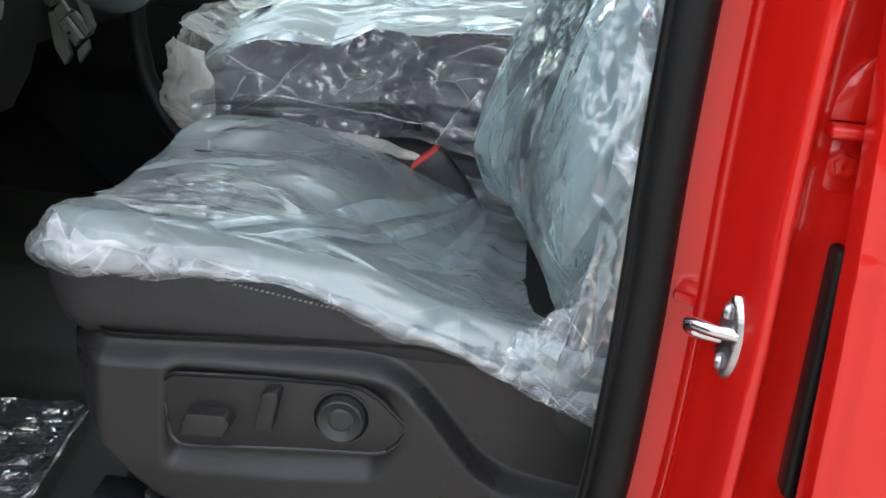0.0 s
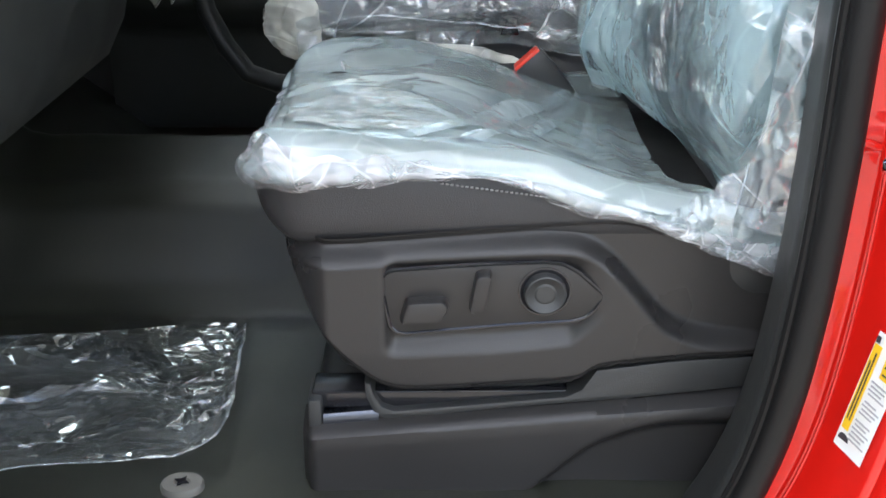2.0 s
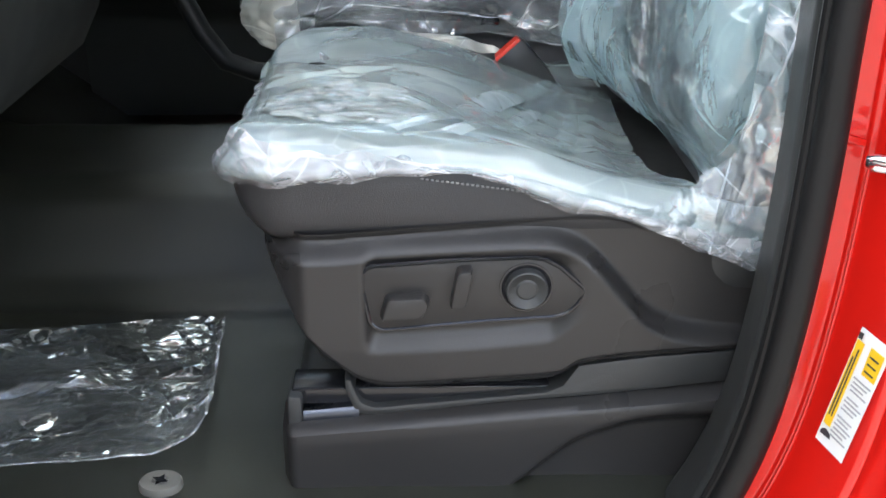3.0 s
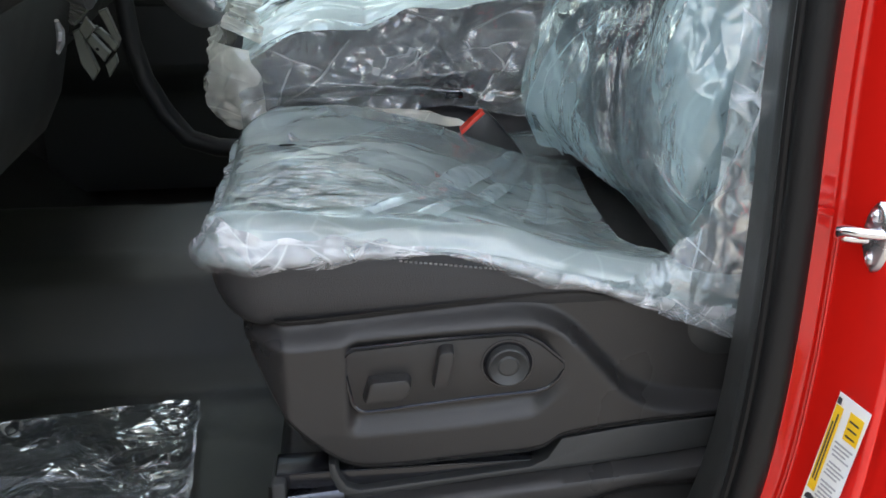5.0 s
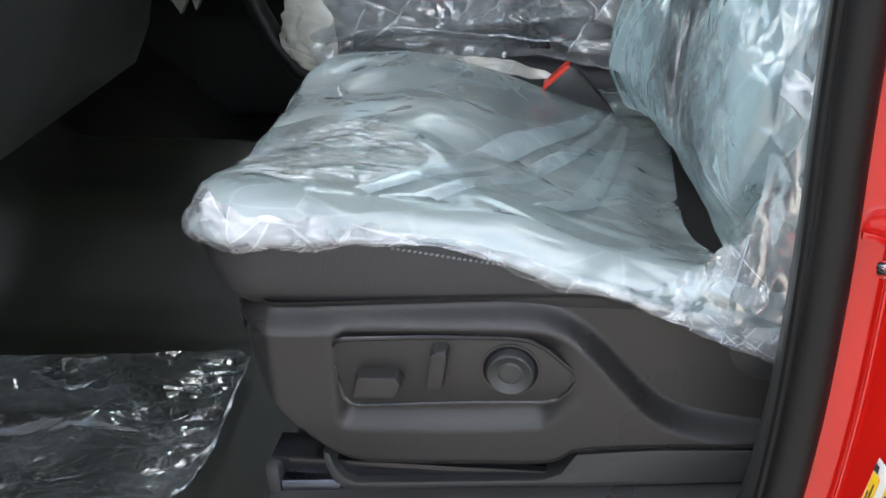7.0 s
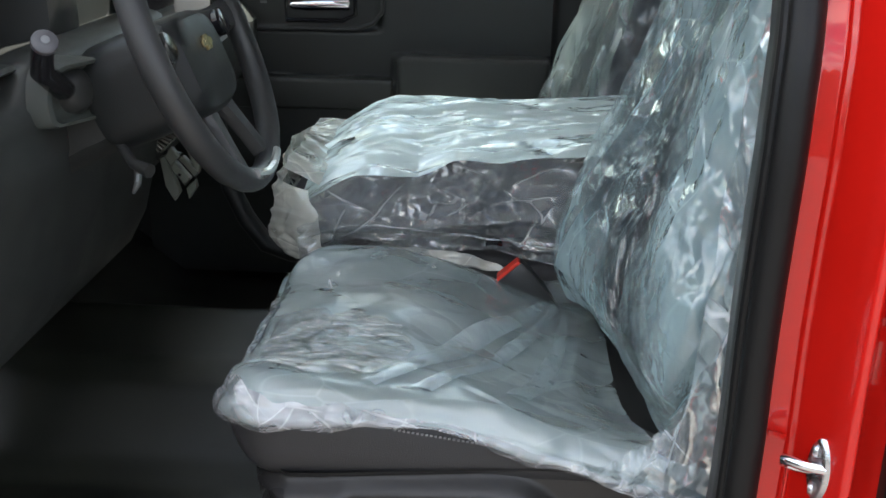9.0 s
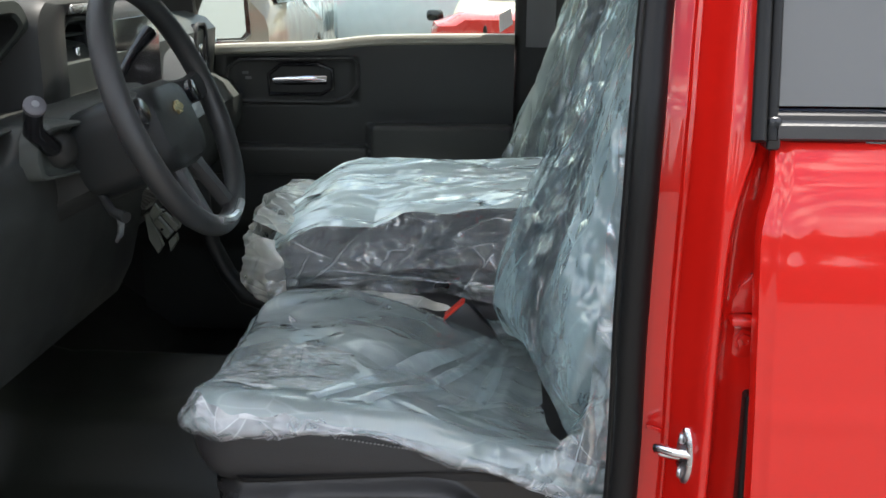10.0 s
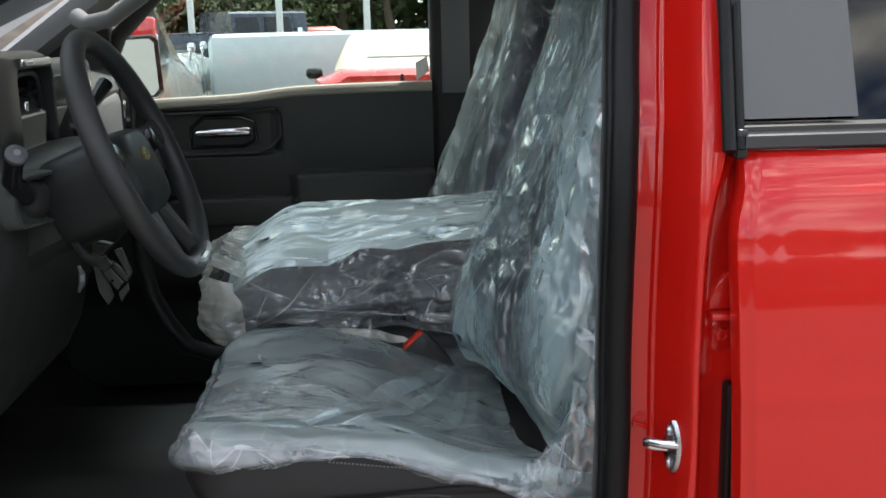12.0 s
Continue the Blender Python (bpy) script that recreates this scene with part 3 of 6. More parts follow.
part("belt_molding", loft([[Vector((x, -0.1955 + 0.0 * x, 1.3735)), Vector((x, -0.2015, 1.3765)), Vector((x, -0.2015, 1.389)), Vector((x, -0.1965, 1.3935)), Vector((x, -0.197, 1.3985)), Vector((x, -0.184, 1.402)), Vector((x, -0.175, 1.375))] for x in (0.3655, 0.3685, 0.8, 1.22)]), M_MOLDING, rear_door, "matt black belt molding")
for off, r in ((0.0, 0.0075), (0.013, 0.0065)):
    part("window_channel", tube([(0.3475 + off + 0.10 * (z - 1.38) * (0.5 if z > 1.38 else 0), win_y(z) - 0.010 + off * 0.4, z) for z in [1.374 + 0.03 * i for i in range(14)]], r, 10), M_RUBBER, rear_door)
part("window_channel_end", boxed((0.356, -0.2015, 1.364), (0.3705, -0.170, 1.397), 0.004), M_GLOSS, rear_door)
pane = part("window_pane", loft([[Vector((x, win_y(z), z)) for z in (1.395, 1.55, 1.70, 1.80)] for x in (0.36, 0.8, 1.20)], closed=False), M_TINT, rear_door, "dark tinted window glass")
part("window_frame", boxed((0.352, -0.15, 1.36), (0.372, -0.12, 1.80), 0.004), M_DARK, rear_door)
part("door_backing", boxed((0.38, -0.165, 0.40), (1.22, -0.09, 1.36), 0.01), M_DARK, rear_door)

# roof, far side, rear wall, windscreen frame: they close the cab
part("roof", loft([[Vector((x, y, z)) for y, z in ((-0.02, 1.79), (-0.0, 1.83), (0.25, 1.885), (0.75, 1.90), (1.25, 1.885), (1.50, 1.83), (1.52, 1.79), (1.25, 1.80), (0.75, 1.815), (0.25, 1.80))] for x in (-0.49, -0.2, 0.6, 1.30)]), M_RED, truck, "red roof")
part("headliner", boxed((-0.475, 0.0, 1.775), (1.28, 1.50, 1.792), 0.005), M_LINER, truck)
part("rear_wall", boxed((1.28, -0.15, 0.45), (1.34, 1.68, 1.80), 0.01), M_DARK, truck)
part("cab_side_rear", boxed((0.40, 1.66, 0.45), (1.30, 1.72, 1.36), 0.01), M_DARK, truck)
# firewall and kick panel: grey instead of black, to brighten the dim footwell
part("firewall", boxed((-1.30, -0.12, 0.40), (-1.24, 1.70, 1.30), 0.01), M_GREY, truck)
part("cab_side_front", boxed((-1.30, 1.62, 0.45), (-0.80, 1.68, 1.28), 0.01), M_DARK, truck)
part("kick_panel", boxed((-1.30, -0.13, 0.40), (-0.80, -0.07, 1.20), 0.02), M_GREY, truck)


def floor_z(x, y):
    hump = line([(-0.2, 0), (0.42, 0), (0.47, 0.030), (0.56, 0.125), (0.61, 0.150), (0.70, 0.166), (0.765, 0.176), (0.785, 0.177), (0.800, 0.168), (0.86, 0.0), (0.92, -0.07), (1.8, -0.07)], y)
    toe = max(0.0, -x - 0.82) * 0.75
    return 0.578 + hump + toe + 0.003 * noise.noise(Vector((x * 9, y * 9, 0)))


part("cab_floor", sheet(70, 170, lambda u, v: Vector((x := -1.26 + 2.5 * u, y := -0.10 + 1.78 * v, floor_z(x, y)))), M_FLOOR, truck, "dark olive-black vinyl cab floor")
part("door_sill", loft([[Vector((x, y, z)) for y, z in ((-0.09, 0.50), (-0.09, 0.582), (-0.11, 0.590), (-0.17, 0.588), (-0.19, 0.575), (-0.215, 0.50), (-0.21, 0.38), (-0.10, 0.36))] for x in (-1.2, -0.4, 0.1, 0.36)]), M_PLASTIC, truck, "black plastic sill plate")
part("rocker", loft([[Vector((x, y, z)) for y, z in ((-0.215, 0.36), (-0.235, 0.42), (-0.232, 0.52), (-0.214, 0.535), (-0.16, 0.40), (-0.16, 0.36))] for x in (-1.3, 0.0, 1.3)]), M_RED, truck)
# bonnet and far front wing
part("bonnet", loft([[Vector((x, y, z)) for y, z in ((-0.18, 0.7), (-0.20, 1.10), (-0.12, 1.27 + dz), (0.25, 1.33 + dz), (0.75, 1.36 + dz), (1.25, 1.33 + dz), (1.66, 1.27 + dz), (1.72, 1.10), (1.70, 0.7))] for x, dz in ((-1.30, 0.03), (-1.6, 0.02), (-2.2, -0.02), (-2.55, -0.10))]), M_RED, truck, "glossy red bonnet")
part("cowl", boxed((-1.36, -0.05, 1.30), (-1.18, 1.62, 1.36), 0.015), M_DARK, truck)
# pillars of the far side
part("a_pillar_trim", loft([[Vector((x + dx, 1.57 + dy + 0.0, z)) for dx, dy in ((-0.10, 0.06), (-0.06, -0.01), (0.02, -0.015), (0.055, 0.02), (0.05, 0.07))] for x, dx_, z in ((-1.06, 0, 1.38), (-0.93, 0, 1.47), (-0.75, 0, 1.60), (-0.55, 0, 1.735), (-0.42, 0, 1.79))]), M_GREY, truck, "grey front pillar trim")
part("grab_handle", tube([(-0.80, 1.545, 1.55), (-0.765, 1.505, 1.53), (-0.70, 1.495, 1.545), (-0.62, 1.495, 1.60), (-0.57, 1.505, 1.655), (-0.555, 1.545, 1.68)], [0.024, 0.024, 0.022, 0.022, 0.024, 0.024], 14), M_GREY, truck, "grey grab handle")
part("near_a_pillar", loft([[Vector((x + dx, -0.06 + dy + lean_y(z), z)) for dx, dy in ((-0.08, -0.04), (0.0, -0.05), (0.03, 0.0), (-0.04, 0.05))] for x, z in ((-1.16, 1.28), (-0.93, 1.47), (-0.55, 1.735), (-0.42, 1.80))]), M_RED, truck)
part("windscreen", loft([[Vector((x, y, z)) for y in (0.02, 0.4, 0.75, 1.1, 1.52)] for x, z in ((-1.24, 1.36), (-0.86, 1.58), (-0.48, 1.80))], closed=False), M_GLASS, truck, "clear windscreen glass").visible_shadow = False
part("far_b_pillar", boxed((0.125, 1.60, 0.5), (0.42, 1.70, 1.80), 0.02), M_DARK, truck, "black far door pillar")
part("belt_guide", loft([[Vector((x, 1.585 + 0.012 * abs(i - 1), z)) for i, x in enumerate((0.155, 0.19, 0.232))] + [Vector((0.232, 1.605, z)), Vector((0.155, 1.605, z))] for z in (1.325, 1.33, 1.78)]), M_GREY, truck, "grey pillar trim panel")


# ---- the far front door ----
def belt_top(x):
    return curve([(-0.95, 1.300), (-0.66, 1.322), (-0.40, 1.332), (-0.26, 1.347), (-0.1, 1.352), (0.11, 1.354)], x)


def far_panel_y(x, z):
    """Inner face of the far door: bulges, handle bay, armrest ledge."""
    y = 1.585 - 0.012 * step(0.80, 1.20, z)
    ledge = step(1.122, 1.110, z)
    arm = step(-0.275, -0.245, x)
    y -= 0.062 * ledge * arm * step(0.80, 0.95, z)
    pocket = step(1.062, 1.052, z) * (1 - arm)
    y -= 0.052 * pocket * step(0.75, 0.85, z)
    bay = step(-0.655, -0.625, x) * (1 - step(-0.315, -0.285, x)) * step(1.165, 1.185, z) * (1 - step(1.285, 1.30, z))
    y += 0.016 * bay
    y += 0.02 * step(1.335, 1.36, z)
    return y


def far_panel(u, v):
    x = -0.92 + 1.045 * u
    top = belt_top(x)
    z = 0.52 + (top - 0.52) * v
    return Vector((x, far_panel_y(x, z), z))


far_door = part("far_door", sheet(170, 170, far_panel), M_DOORTRIM, truck, "closed front passenger door with black inner panel")
part("belt_cap", loft([[Vector((x, 1.566, belt_top(x) - 0.016)), Vector((x, 1.568, belt_top(x) - 0.004)), Vector((x, 1.574, belt_top(x) + 0.004)), Vector((x, 1.60, belt_top(x) + 0.006)), Vector((x, 1.66, belt_top(x) + 0.001)), Vector((x, 1.67, belt_top(x) - 0.03)), Vector((x, 1.60, belt_top(x) - 0.04))] for x in [-0.92 + 1.045 * i / 40 for i in range(41)]]), M_BELT_SUNLIT, far_door, "dark belt cap, coloured pale beige for the sun on it")
part("armrest", boxed((-0.252, 1.502, 1.000), (0.122, 1.580, 1.1235), 0.014, 4), M_KNEE, far_door, "dark grey padded armrest")
part("pocket_lip", boxed((-0.70, 1.514, 0.985), (-0.262, 1.580, 1.0615), 0.010, 3), M_KNEE, far_door, "dark grey pocket lip")
part("outer_skin", boxed((-0.92, 1.68, 0.45), (0.13, 1.71, 1.27), 0.01), M_RED, far_door)
# handle bay rim, inner cup, lever, lock switches
rim_o = [(-0.652, 1.206), (-0.640, 1.175), (-0.36, 1.178), (-0.318, 1.192), (-0.292, 1.222), (-0.292, 1.278), (-0.305, 1.293), (-0.61, 1.288), (-0.640, 1.268)]
part("handle_bezel", tube([(x, 1.574, z) for x, z in rim_o], 0.0055, 8, closed=True), M_PLASTIC, far_door)
cup = [(-0.535, 1.196), (-0.395, 1.196), (-0.362, 1.212), (-0.362, 1.262), (-0.40, 1.276), (-0.50, 1.276), (-0.535, 1.248)]
part("handle_cup", tube([(x, 1.584, z) for x, z in cup], 0.006, 8, closed=True), M_GLOSS, far_door)
part("handle_lever", loft([[Vector((x, 1.567 + dy, 1.236 + dz * s + (x + 0.44) * 0.02)) for dy, dz in ((-0.009, 0.006), (-0.011, 0.0), (-0.008, -0.009), (0.0, -0.013), (0.006, -0.008), (0.004, 0.010), (-0.003, 0.011))] for x, s in ((-0.519, 0.7), (-0.514, 0.95), (-0.48, 1.0), (-0.42, 1.0), (-0.378, 1.0), (-0.373, 0.75))]), M_CHROME, far_door, "chrome door lever")
for i, (x, z) in enumerate(((-0.60, 1.252), (-0.592, 1.238))):
    part("lock_switch", boxed((x - 0.009, 1.588, z - 0.004), (x + 0.009, 1.596, z + 0.004), 0.002), M_GREY, far_door)
part("lock_knob", disc((0.046, 1.630, 1.352), (0, 0, 1), [(0, 0.006), (0.012, 0.006), (0.022, 0.0045), (0.026, 0.003)], 12), M_PLASTIC, far_door)
part("door_window", boxed((-0.745, 1.656, 1.33), (0.13, 1.659, 1.76)), M_GLASS, far_door, "clear side window").visible_shadow = False
part("window_frame", tube([(-0.80, 1.655, 1.32), (-0.72, 1.645, 1.50), (-0.50, 1.60, 1.71), (-0.30, 1.59, 1.76), (0.14, 1.59, 1.77)], 0.022, 10), M_DARK, far_door)
part("quarter_panel", extrude_poly([(x, 1.605, z) for x, z in ((-0.738, 1.29), (-0.738, 1.615), (-0.93, 1.475), (-1.08, 1.37), (-1.08, 1.29))], (0, 0.05, 0), 0.006), M_DARK, far_door, "black quarter panel")
# far side mirror
MIR = ((-0.085, -0.083), (0.075, -0.088), (0.100, -0.070), (0.092, 0.070), (0.072, 0.084), (-0.080, 0.080), (-0.096, 0.060), (-0.100, -0.065))
mir_c = Vector((-0.760, 1.950, 1.402))
mir_r = Vector((0.54, 0.84, 0.0))
mir_n = Vector((0.84, -0.54, 0.07)).normalized()
mirror = part("side_mirror", loft([[mir_c + mir_r * (a * s) + Vector((0, 0, b * s)) + mir_n * h for a, b in MIR] for h, s in ((-0.13, 0.6), (-0.08, 1.0), (-0.02, 1.13), (0.012, 1.15), (0.014, 1.10), (0.002, 1.04))]), M_BRONZE, truck, "side mirror housing outside the far door")
part("mirror_glass", extrude_poly([mir_c + mir_r * a + Vector((0, 0, b)) + mir_n * 0.003 for a, b in MIR], mir_n * 0.002), mat("mirror_silver", (0.85, 0.86, 0.86), rough=0.03, metal=1.0, vary=0.02, bump=0.0, rough_vary=0.01), mirror, "mirror glass", smooth=False)
part("mirror_arm", boxed((-0.86, 1.68, 1.28), (-0.76, 1.94, 1.32), 0.015), M_GLOSS, mirror)


# ---- the driver door, swung open ahead of the seat ----
open_m = Matrix.Translation((-1.02, -0.20, 0)) @ pose(0, 0, 0, 0, 0, -72)
open_door = part("open_door", boxed((0.0, -0.02, 0.45), (1.10, 0.03, 1.36), 0.02, m=open_m), M_RED, truck, "driver door standing open")
part("door_card", boxed((0.04, 0.03, 0.50), (1.06, 0.11, 1.33), 0.04, m=open_m), M_DARK, open_door, "black inner door card")
part("armrest", boxed((0.30, 0.10, 0.95), (0.95, 0.17, 1.06), 0.03, m=open_m), M_PLASTIC, open_door)
part("window_frame", tube([open_m @ Vector(p) for p in ((0.02, 0.0, 1.34), (0.25, 0.03, 1.55), (0.62, 0.07, 1.76), (1.05, 0.08, 1.78), (1.09, 0.0, 1.34))], 0.022, 8), M_DARK, open_door)
part("window_pane", extrude_poly([open_m @ Vector(p) for p in ((0.04, 0.005, 1.34), (0.26, 0.03, 1.54), (0.62, 0.065, 1.74), (1.04, 0.075, 1.76), (1.07, 0.005, 1.34))], open_m.to_3x3() @ Vector((0, 0.004, 0))), M_GLASS, open_door, smooth=False)


# ---- dashboard and steering ----
dash = thing("dashboard", "dark grey moulded dashboard with instrument hood and air vents", "dashboard", at=(-0.8, 0.7, 1.0))


def dash_ring(y):
    """Cross-section of the dashboard at y, from the windscreen over the top and down to the knees."""
    b = 0.02 * math.sin(y * 3.0)
    back = 0.17 * step(0.40, 0.36, y)
    return [Vector((x + b * k - (back if z > 1.26 and x > -0.7 else 0), y, z)) for x, z, k in ((-1.22, 1.36, 0), (-0.95, 1.405, 0), (-0.74, 1.415, 0.5), (-0.675, 1.400, 1), (-0.650, 1.372, 1), (-0.655, 1.31, 1), (-0.660, 1.255, 1), (-0.615, 1.235, 1), (-0.585, 1.20, 1), (-0.590, 1.14, 1), (-0.640, 1.03, 1), (-0.74, 0.97, 0), (-1.0, 1.0, 0), (-1.22, 1.05, 0))]


part("dash_body", loft([dash_ring(-0.03 + 1.60 * i / 40) for i in range(41)]), M_SOFT, dash, "dark grey soft dash")


def round_outline(pts, r, n=4):
    out = []
    k = len(pts)
    for i in range(k):
        a, b, c = (Vector((*pts[(i + d) % k], 0)) for d in (-1, 0, 1))
        p, q = b + (a - b).normalized() * r, b + (c - b).normalized() * r
        for j in range(n + 1):
            t = j / n
            v = p * (1 - t) ** 2 + b * 2 * t * (1 - t) + q * t * t
            out.append((v.x, v.y))
    return out


def arch(cy, w, z0, z1, r, x, n=8):
    """Upright rounded-arch outline in the plane of x."""
    pts = [Vector((x, cy - w, z0)), Vector((x, cy - w, z1 - r))]
    pts += [Vector((x, cy - w + r - r * math.cos(a), z1 - r + r * math.sin(a))) for a in [math.pi / 2 * k / n for k in range(1, n + 1)]]
    pts += [Vector((x, cy + w - r + r * math.sin(a), z1 - r + r * math.cos(a))) for a in [math.pi / 2 * k / n for k in range(0, n + 1)]]
    return pts + [Vector((x, cy + w, z0))]


def swept(p, z1):
    """The hood's brow reaches out at the top; its legs fall away towards the windscreen."""
    return Vector((max(-0.95, p.x - 0.95 * max(0.0, z1 - 0.045 - p.z) ** 1.0), p.y, p.z))


def hood(cy, w, z0, z1, r, x0, x1, t):
    """A binnacle hood: outer arch, rim and inner arch running deep."""
    rings = [[swept(p, z1) for p in ring] for ring in (arch(cy, w * 0.96, z0, z1 - 0.02, r, x1), arch(cy, w, z0, z1, r, x0 - 0.06), arch(cy, w, z0, z1, r, x0 - 0.008), arch(cy, w - 0.005, z0, z1 - 0.005, r - 0.003, x0),
             arch(cy, w - t + 0.004, z0, z1 - t + 0.004, r - t * 0.6, x0), arch(cy, w - t, z0, z1 - t, r - t * 0.7, x0 - 0.008))]
    return loft(rings, closed=False)


part("hood_lining", loft([[swept(p, 1.488) for p in arch(0.190, 0.195 - t, 1.25, 1.488 - t, 0.04, x)] for x, t in ((-0.637, 0.0255), (-0.66, 0.027), (-0.87, 0.038))], closed=False), M_HUB, dash, "black lining of the instrument hood")
part("instrument_hood", hood(0.190, 0.195, 1.29, 1.488, 0.055, -0.632, -0.90, 0.026), M_SOFT, dash, "soft grey instrument hood")
cluster = part("instrument_cluster", boxed((-0.84, 0.0, 1.24), (-0.795, 0.375, 1.45), 0.012), M_HUB, dash, "dark instrument cluster")
for cy in (0.09, 0.29):
    part("dial", disc((-0.794, cy, 1.355), (1, 0, 0), [(0, 0.072), (0.006, 0.072), (0.006, 0.064), (0.001, 0.062)], 32), M_PLASTIC, cluster)
part("display", boxed((-0.796, 0.165, 1.31), (-0.792, 0.215, 1.41), 0.004), M_GLOSS, cluster)


def vent(cy, z0, z1, w, x, name):
    """An upright air vent: rim, slats, chrome knob."""
    v = part(name, loft([[Vector((x + dx, cy + math.copysign(abs(math.cos(q)) ** 0.5, math.cos(q)) * w * s, (z0 + z1) / 2 + math.copysign(abs(math.sin(q)) ** 0.6, math.sin(q)) * (z1 - z0) / 2 * s)) for q in [2 * math.pi * j / 36 for j in range(36)]]
                         for dx, s in ((-0.05, 1.1), (-0.004, 1.08), (0.006, 1.04), (0.008, 1.0), (0.004, 0.95), (-0.03, 0.88), (-0.05, 0.86))], caps=False), M_GLOSS, dash, "gloss black air vent")
    part("vent_back", boxed((x - 0.055, cy - w, z0), (x - 0.045, cy + w, z1)), M_DARK, v)
    for k in range(5):
        z = z0 + (z1 - z0) * (0.18 + 0.16 * k)
        part("slat", boxed((x - 0.03, cy - w * 0.86, z - 0.002), (x - 0.004, cy + w * 0.86, z + 0.002), 0.001, 1), M_PLASTIC, v)
    part("vent_knob", boxed((x - 0.004, cy - 0.007, (z0 + z1) / 2 - 0.028), (x + 0.007, cy + 0.007, (z0 + z1) / 2 + 0.022), 0.004), M_CHROME, v, "chrome vent knob")
    part("vent_trim", tube([Vector((x + 0.006, cy + math.copysign(abs(math.cos(q)) ** 0.5, math.cos(q)) * w * 1.13, (z0 + z1) / 2 + math.copysign(abs(math.sin(q)) ** 0.6, math.sin(q)) * (z1 - z0) / 2 * 1.1)) for q in [2 * math.pi * j / 36 for j in range(36)]], 0.005, 8, closed=True), M_PLASTIC, v)
    return v


vent(-0.145, 1.200, 1.395, 0.060, -0.540, "side_vent")
vent(0.578, 1.312, 1.440, 0.064, -0.645, "centre_vent")
vent(1.415, 1.255, 1.385, 0.045, -0.672, "passenger_vent")
# centre pod that carries the second vent, its pale cap, and the screen beyond
part("centre_pod", loft([arch(0.53, 0.142, 1.18, 1.462, 0.05, -0.95), arch(0.53, 0.150, 1.18, 1.484, 0.055, -0.72), arch(0.53, 0.150, 1.18, 1.484, 0.055, -0.640), arch(0.533, 0.145, 1.19, 1.479, 0.052, -0.624), arch(0.545, 0.130, 1.23, 1.473, 0.045, -0.618), arch(0.575, 0.094, 1.315, 1.464, 0.030, -0.620), arch(0.583, 0.084, 1.335, 1.455, 0.024, -0.630), arch(0.583, 0.082, 1.335, 1.453, 0.024, -0.74)], closed=False), M_DARK, dash, "grey pod round the centre vent")
part("pod_cap", boxed((-0.665, 0.505, 1.4545), (-0.6135, 0.662, 1.4715), 0.006), M_SILVER, dash, "pale trim over the vent")
screen = part("screen_panel", boxed((-0.72, 0.69, 1.16), (-0.640, 1.03, 1.462), 0.02), M_PLASTIC, dash, "black centre screen panel")
part("screen_glass", boxed((-0.642, 0.715, 1.295), (-0.637, 1.005, 1.435), 0.004), M_GLOSS, screen)
part("glove_panel", boxed((-0.72, 1.05, 1.18), (-0.655, 1.355, 1.375), 0.035), M_GREY, dash, "lighter grey panel ahead of the passenger")
# lower trims: pale lip under the cluster, knee panel, headlamp switch
part("cubby_lip", loft([[Vector((x, y, z)) for x, z in ((-0.70, 1.316), (-0.575, 1.312), (-0.570, 1.316), (-0.575, 1.321), (-0.70, 1.328))] for y in (-0.005, 0.06, 0.12, 0.160)]), M_KNEE, dash, "dark lip over the open cubby")
part("trim_line", tube([(-0.600, 0.060, 1.320), (-0.600, 0.16, 1.316), (-0.600, 0.180, 1.306), (-0.598, 0.20, 1.310), (-0.598, 0.245, 1.306)], 0.004, 8), M_SILVER, dash)


def knee(y, lift=0.0):
    """Section of the knee panel at y: rounded top, upright face, then turning under."""
    top = line([(-0.1, 1.268), (0.13, 1.280), (0.165, 1.318), (0.26, 1.326), (0.52, 1.326)], y)
    end = 0.012 * step(0.03, -0.012, y)
    return [Vector((x - end, y, z)) for x, z in ((-0.70, top - 0.02), (-0.60, top - 0.001), (-0.572, top), (-0.558, top - 0.005), (-0.549, top - 0.018), (-0.546, 1.25), (-0.5465, 1.205), (-0.552, 1.185), (-0.570, 1.13), (-0.588, 1.06), (-0.608, 0.985), (-0.640, 0.925), (-0.70, 0.895), (-0.80, 0.90), (-0.74, 1.20))]


part("knee_panel", loft([knee(-0.012 + 0.68 * i / 36) for i in range(37)]), M_KNEE, dash, "dark grey knee panel")
part("console_brace", tube([(-0.565, 1.0, 1.08), (-0.560, 1.0, 1.0), (-0.545, 1.0, 0.93), (-0.515, 1.0, 0.865), (-0.475, 1.0, 0.81), (-0.42, 1.0, 0.79), (-0.35, 1.0, 0.785)], [0.018, 0.018, 0.019, 0.020, 0.020, 0.019, 0.018], 12), M_HUB, dash, "curved dark grey brace under the dash")
part("lamp_switch", disc((-0.582, -0.002, 1.105), (1, -0.2, 0), [(0, 0.018), (0.008, 0.018), (0.012, 0.014), (0.012, 0.008)], 20), M_GLOSS, dash)
part("bonnet_release", boxed((-0.640, -0.005, 1.045), (-0.600, 0.050, 1.060), 0.006), M_DARK, dash)
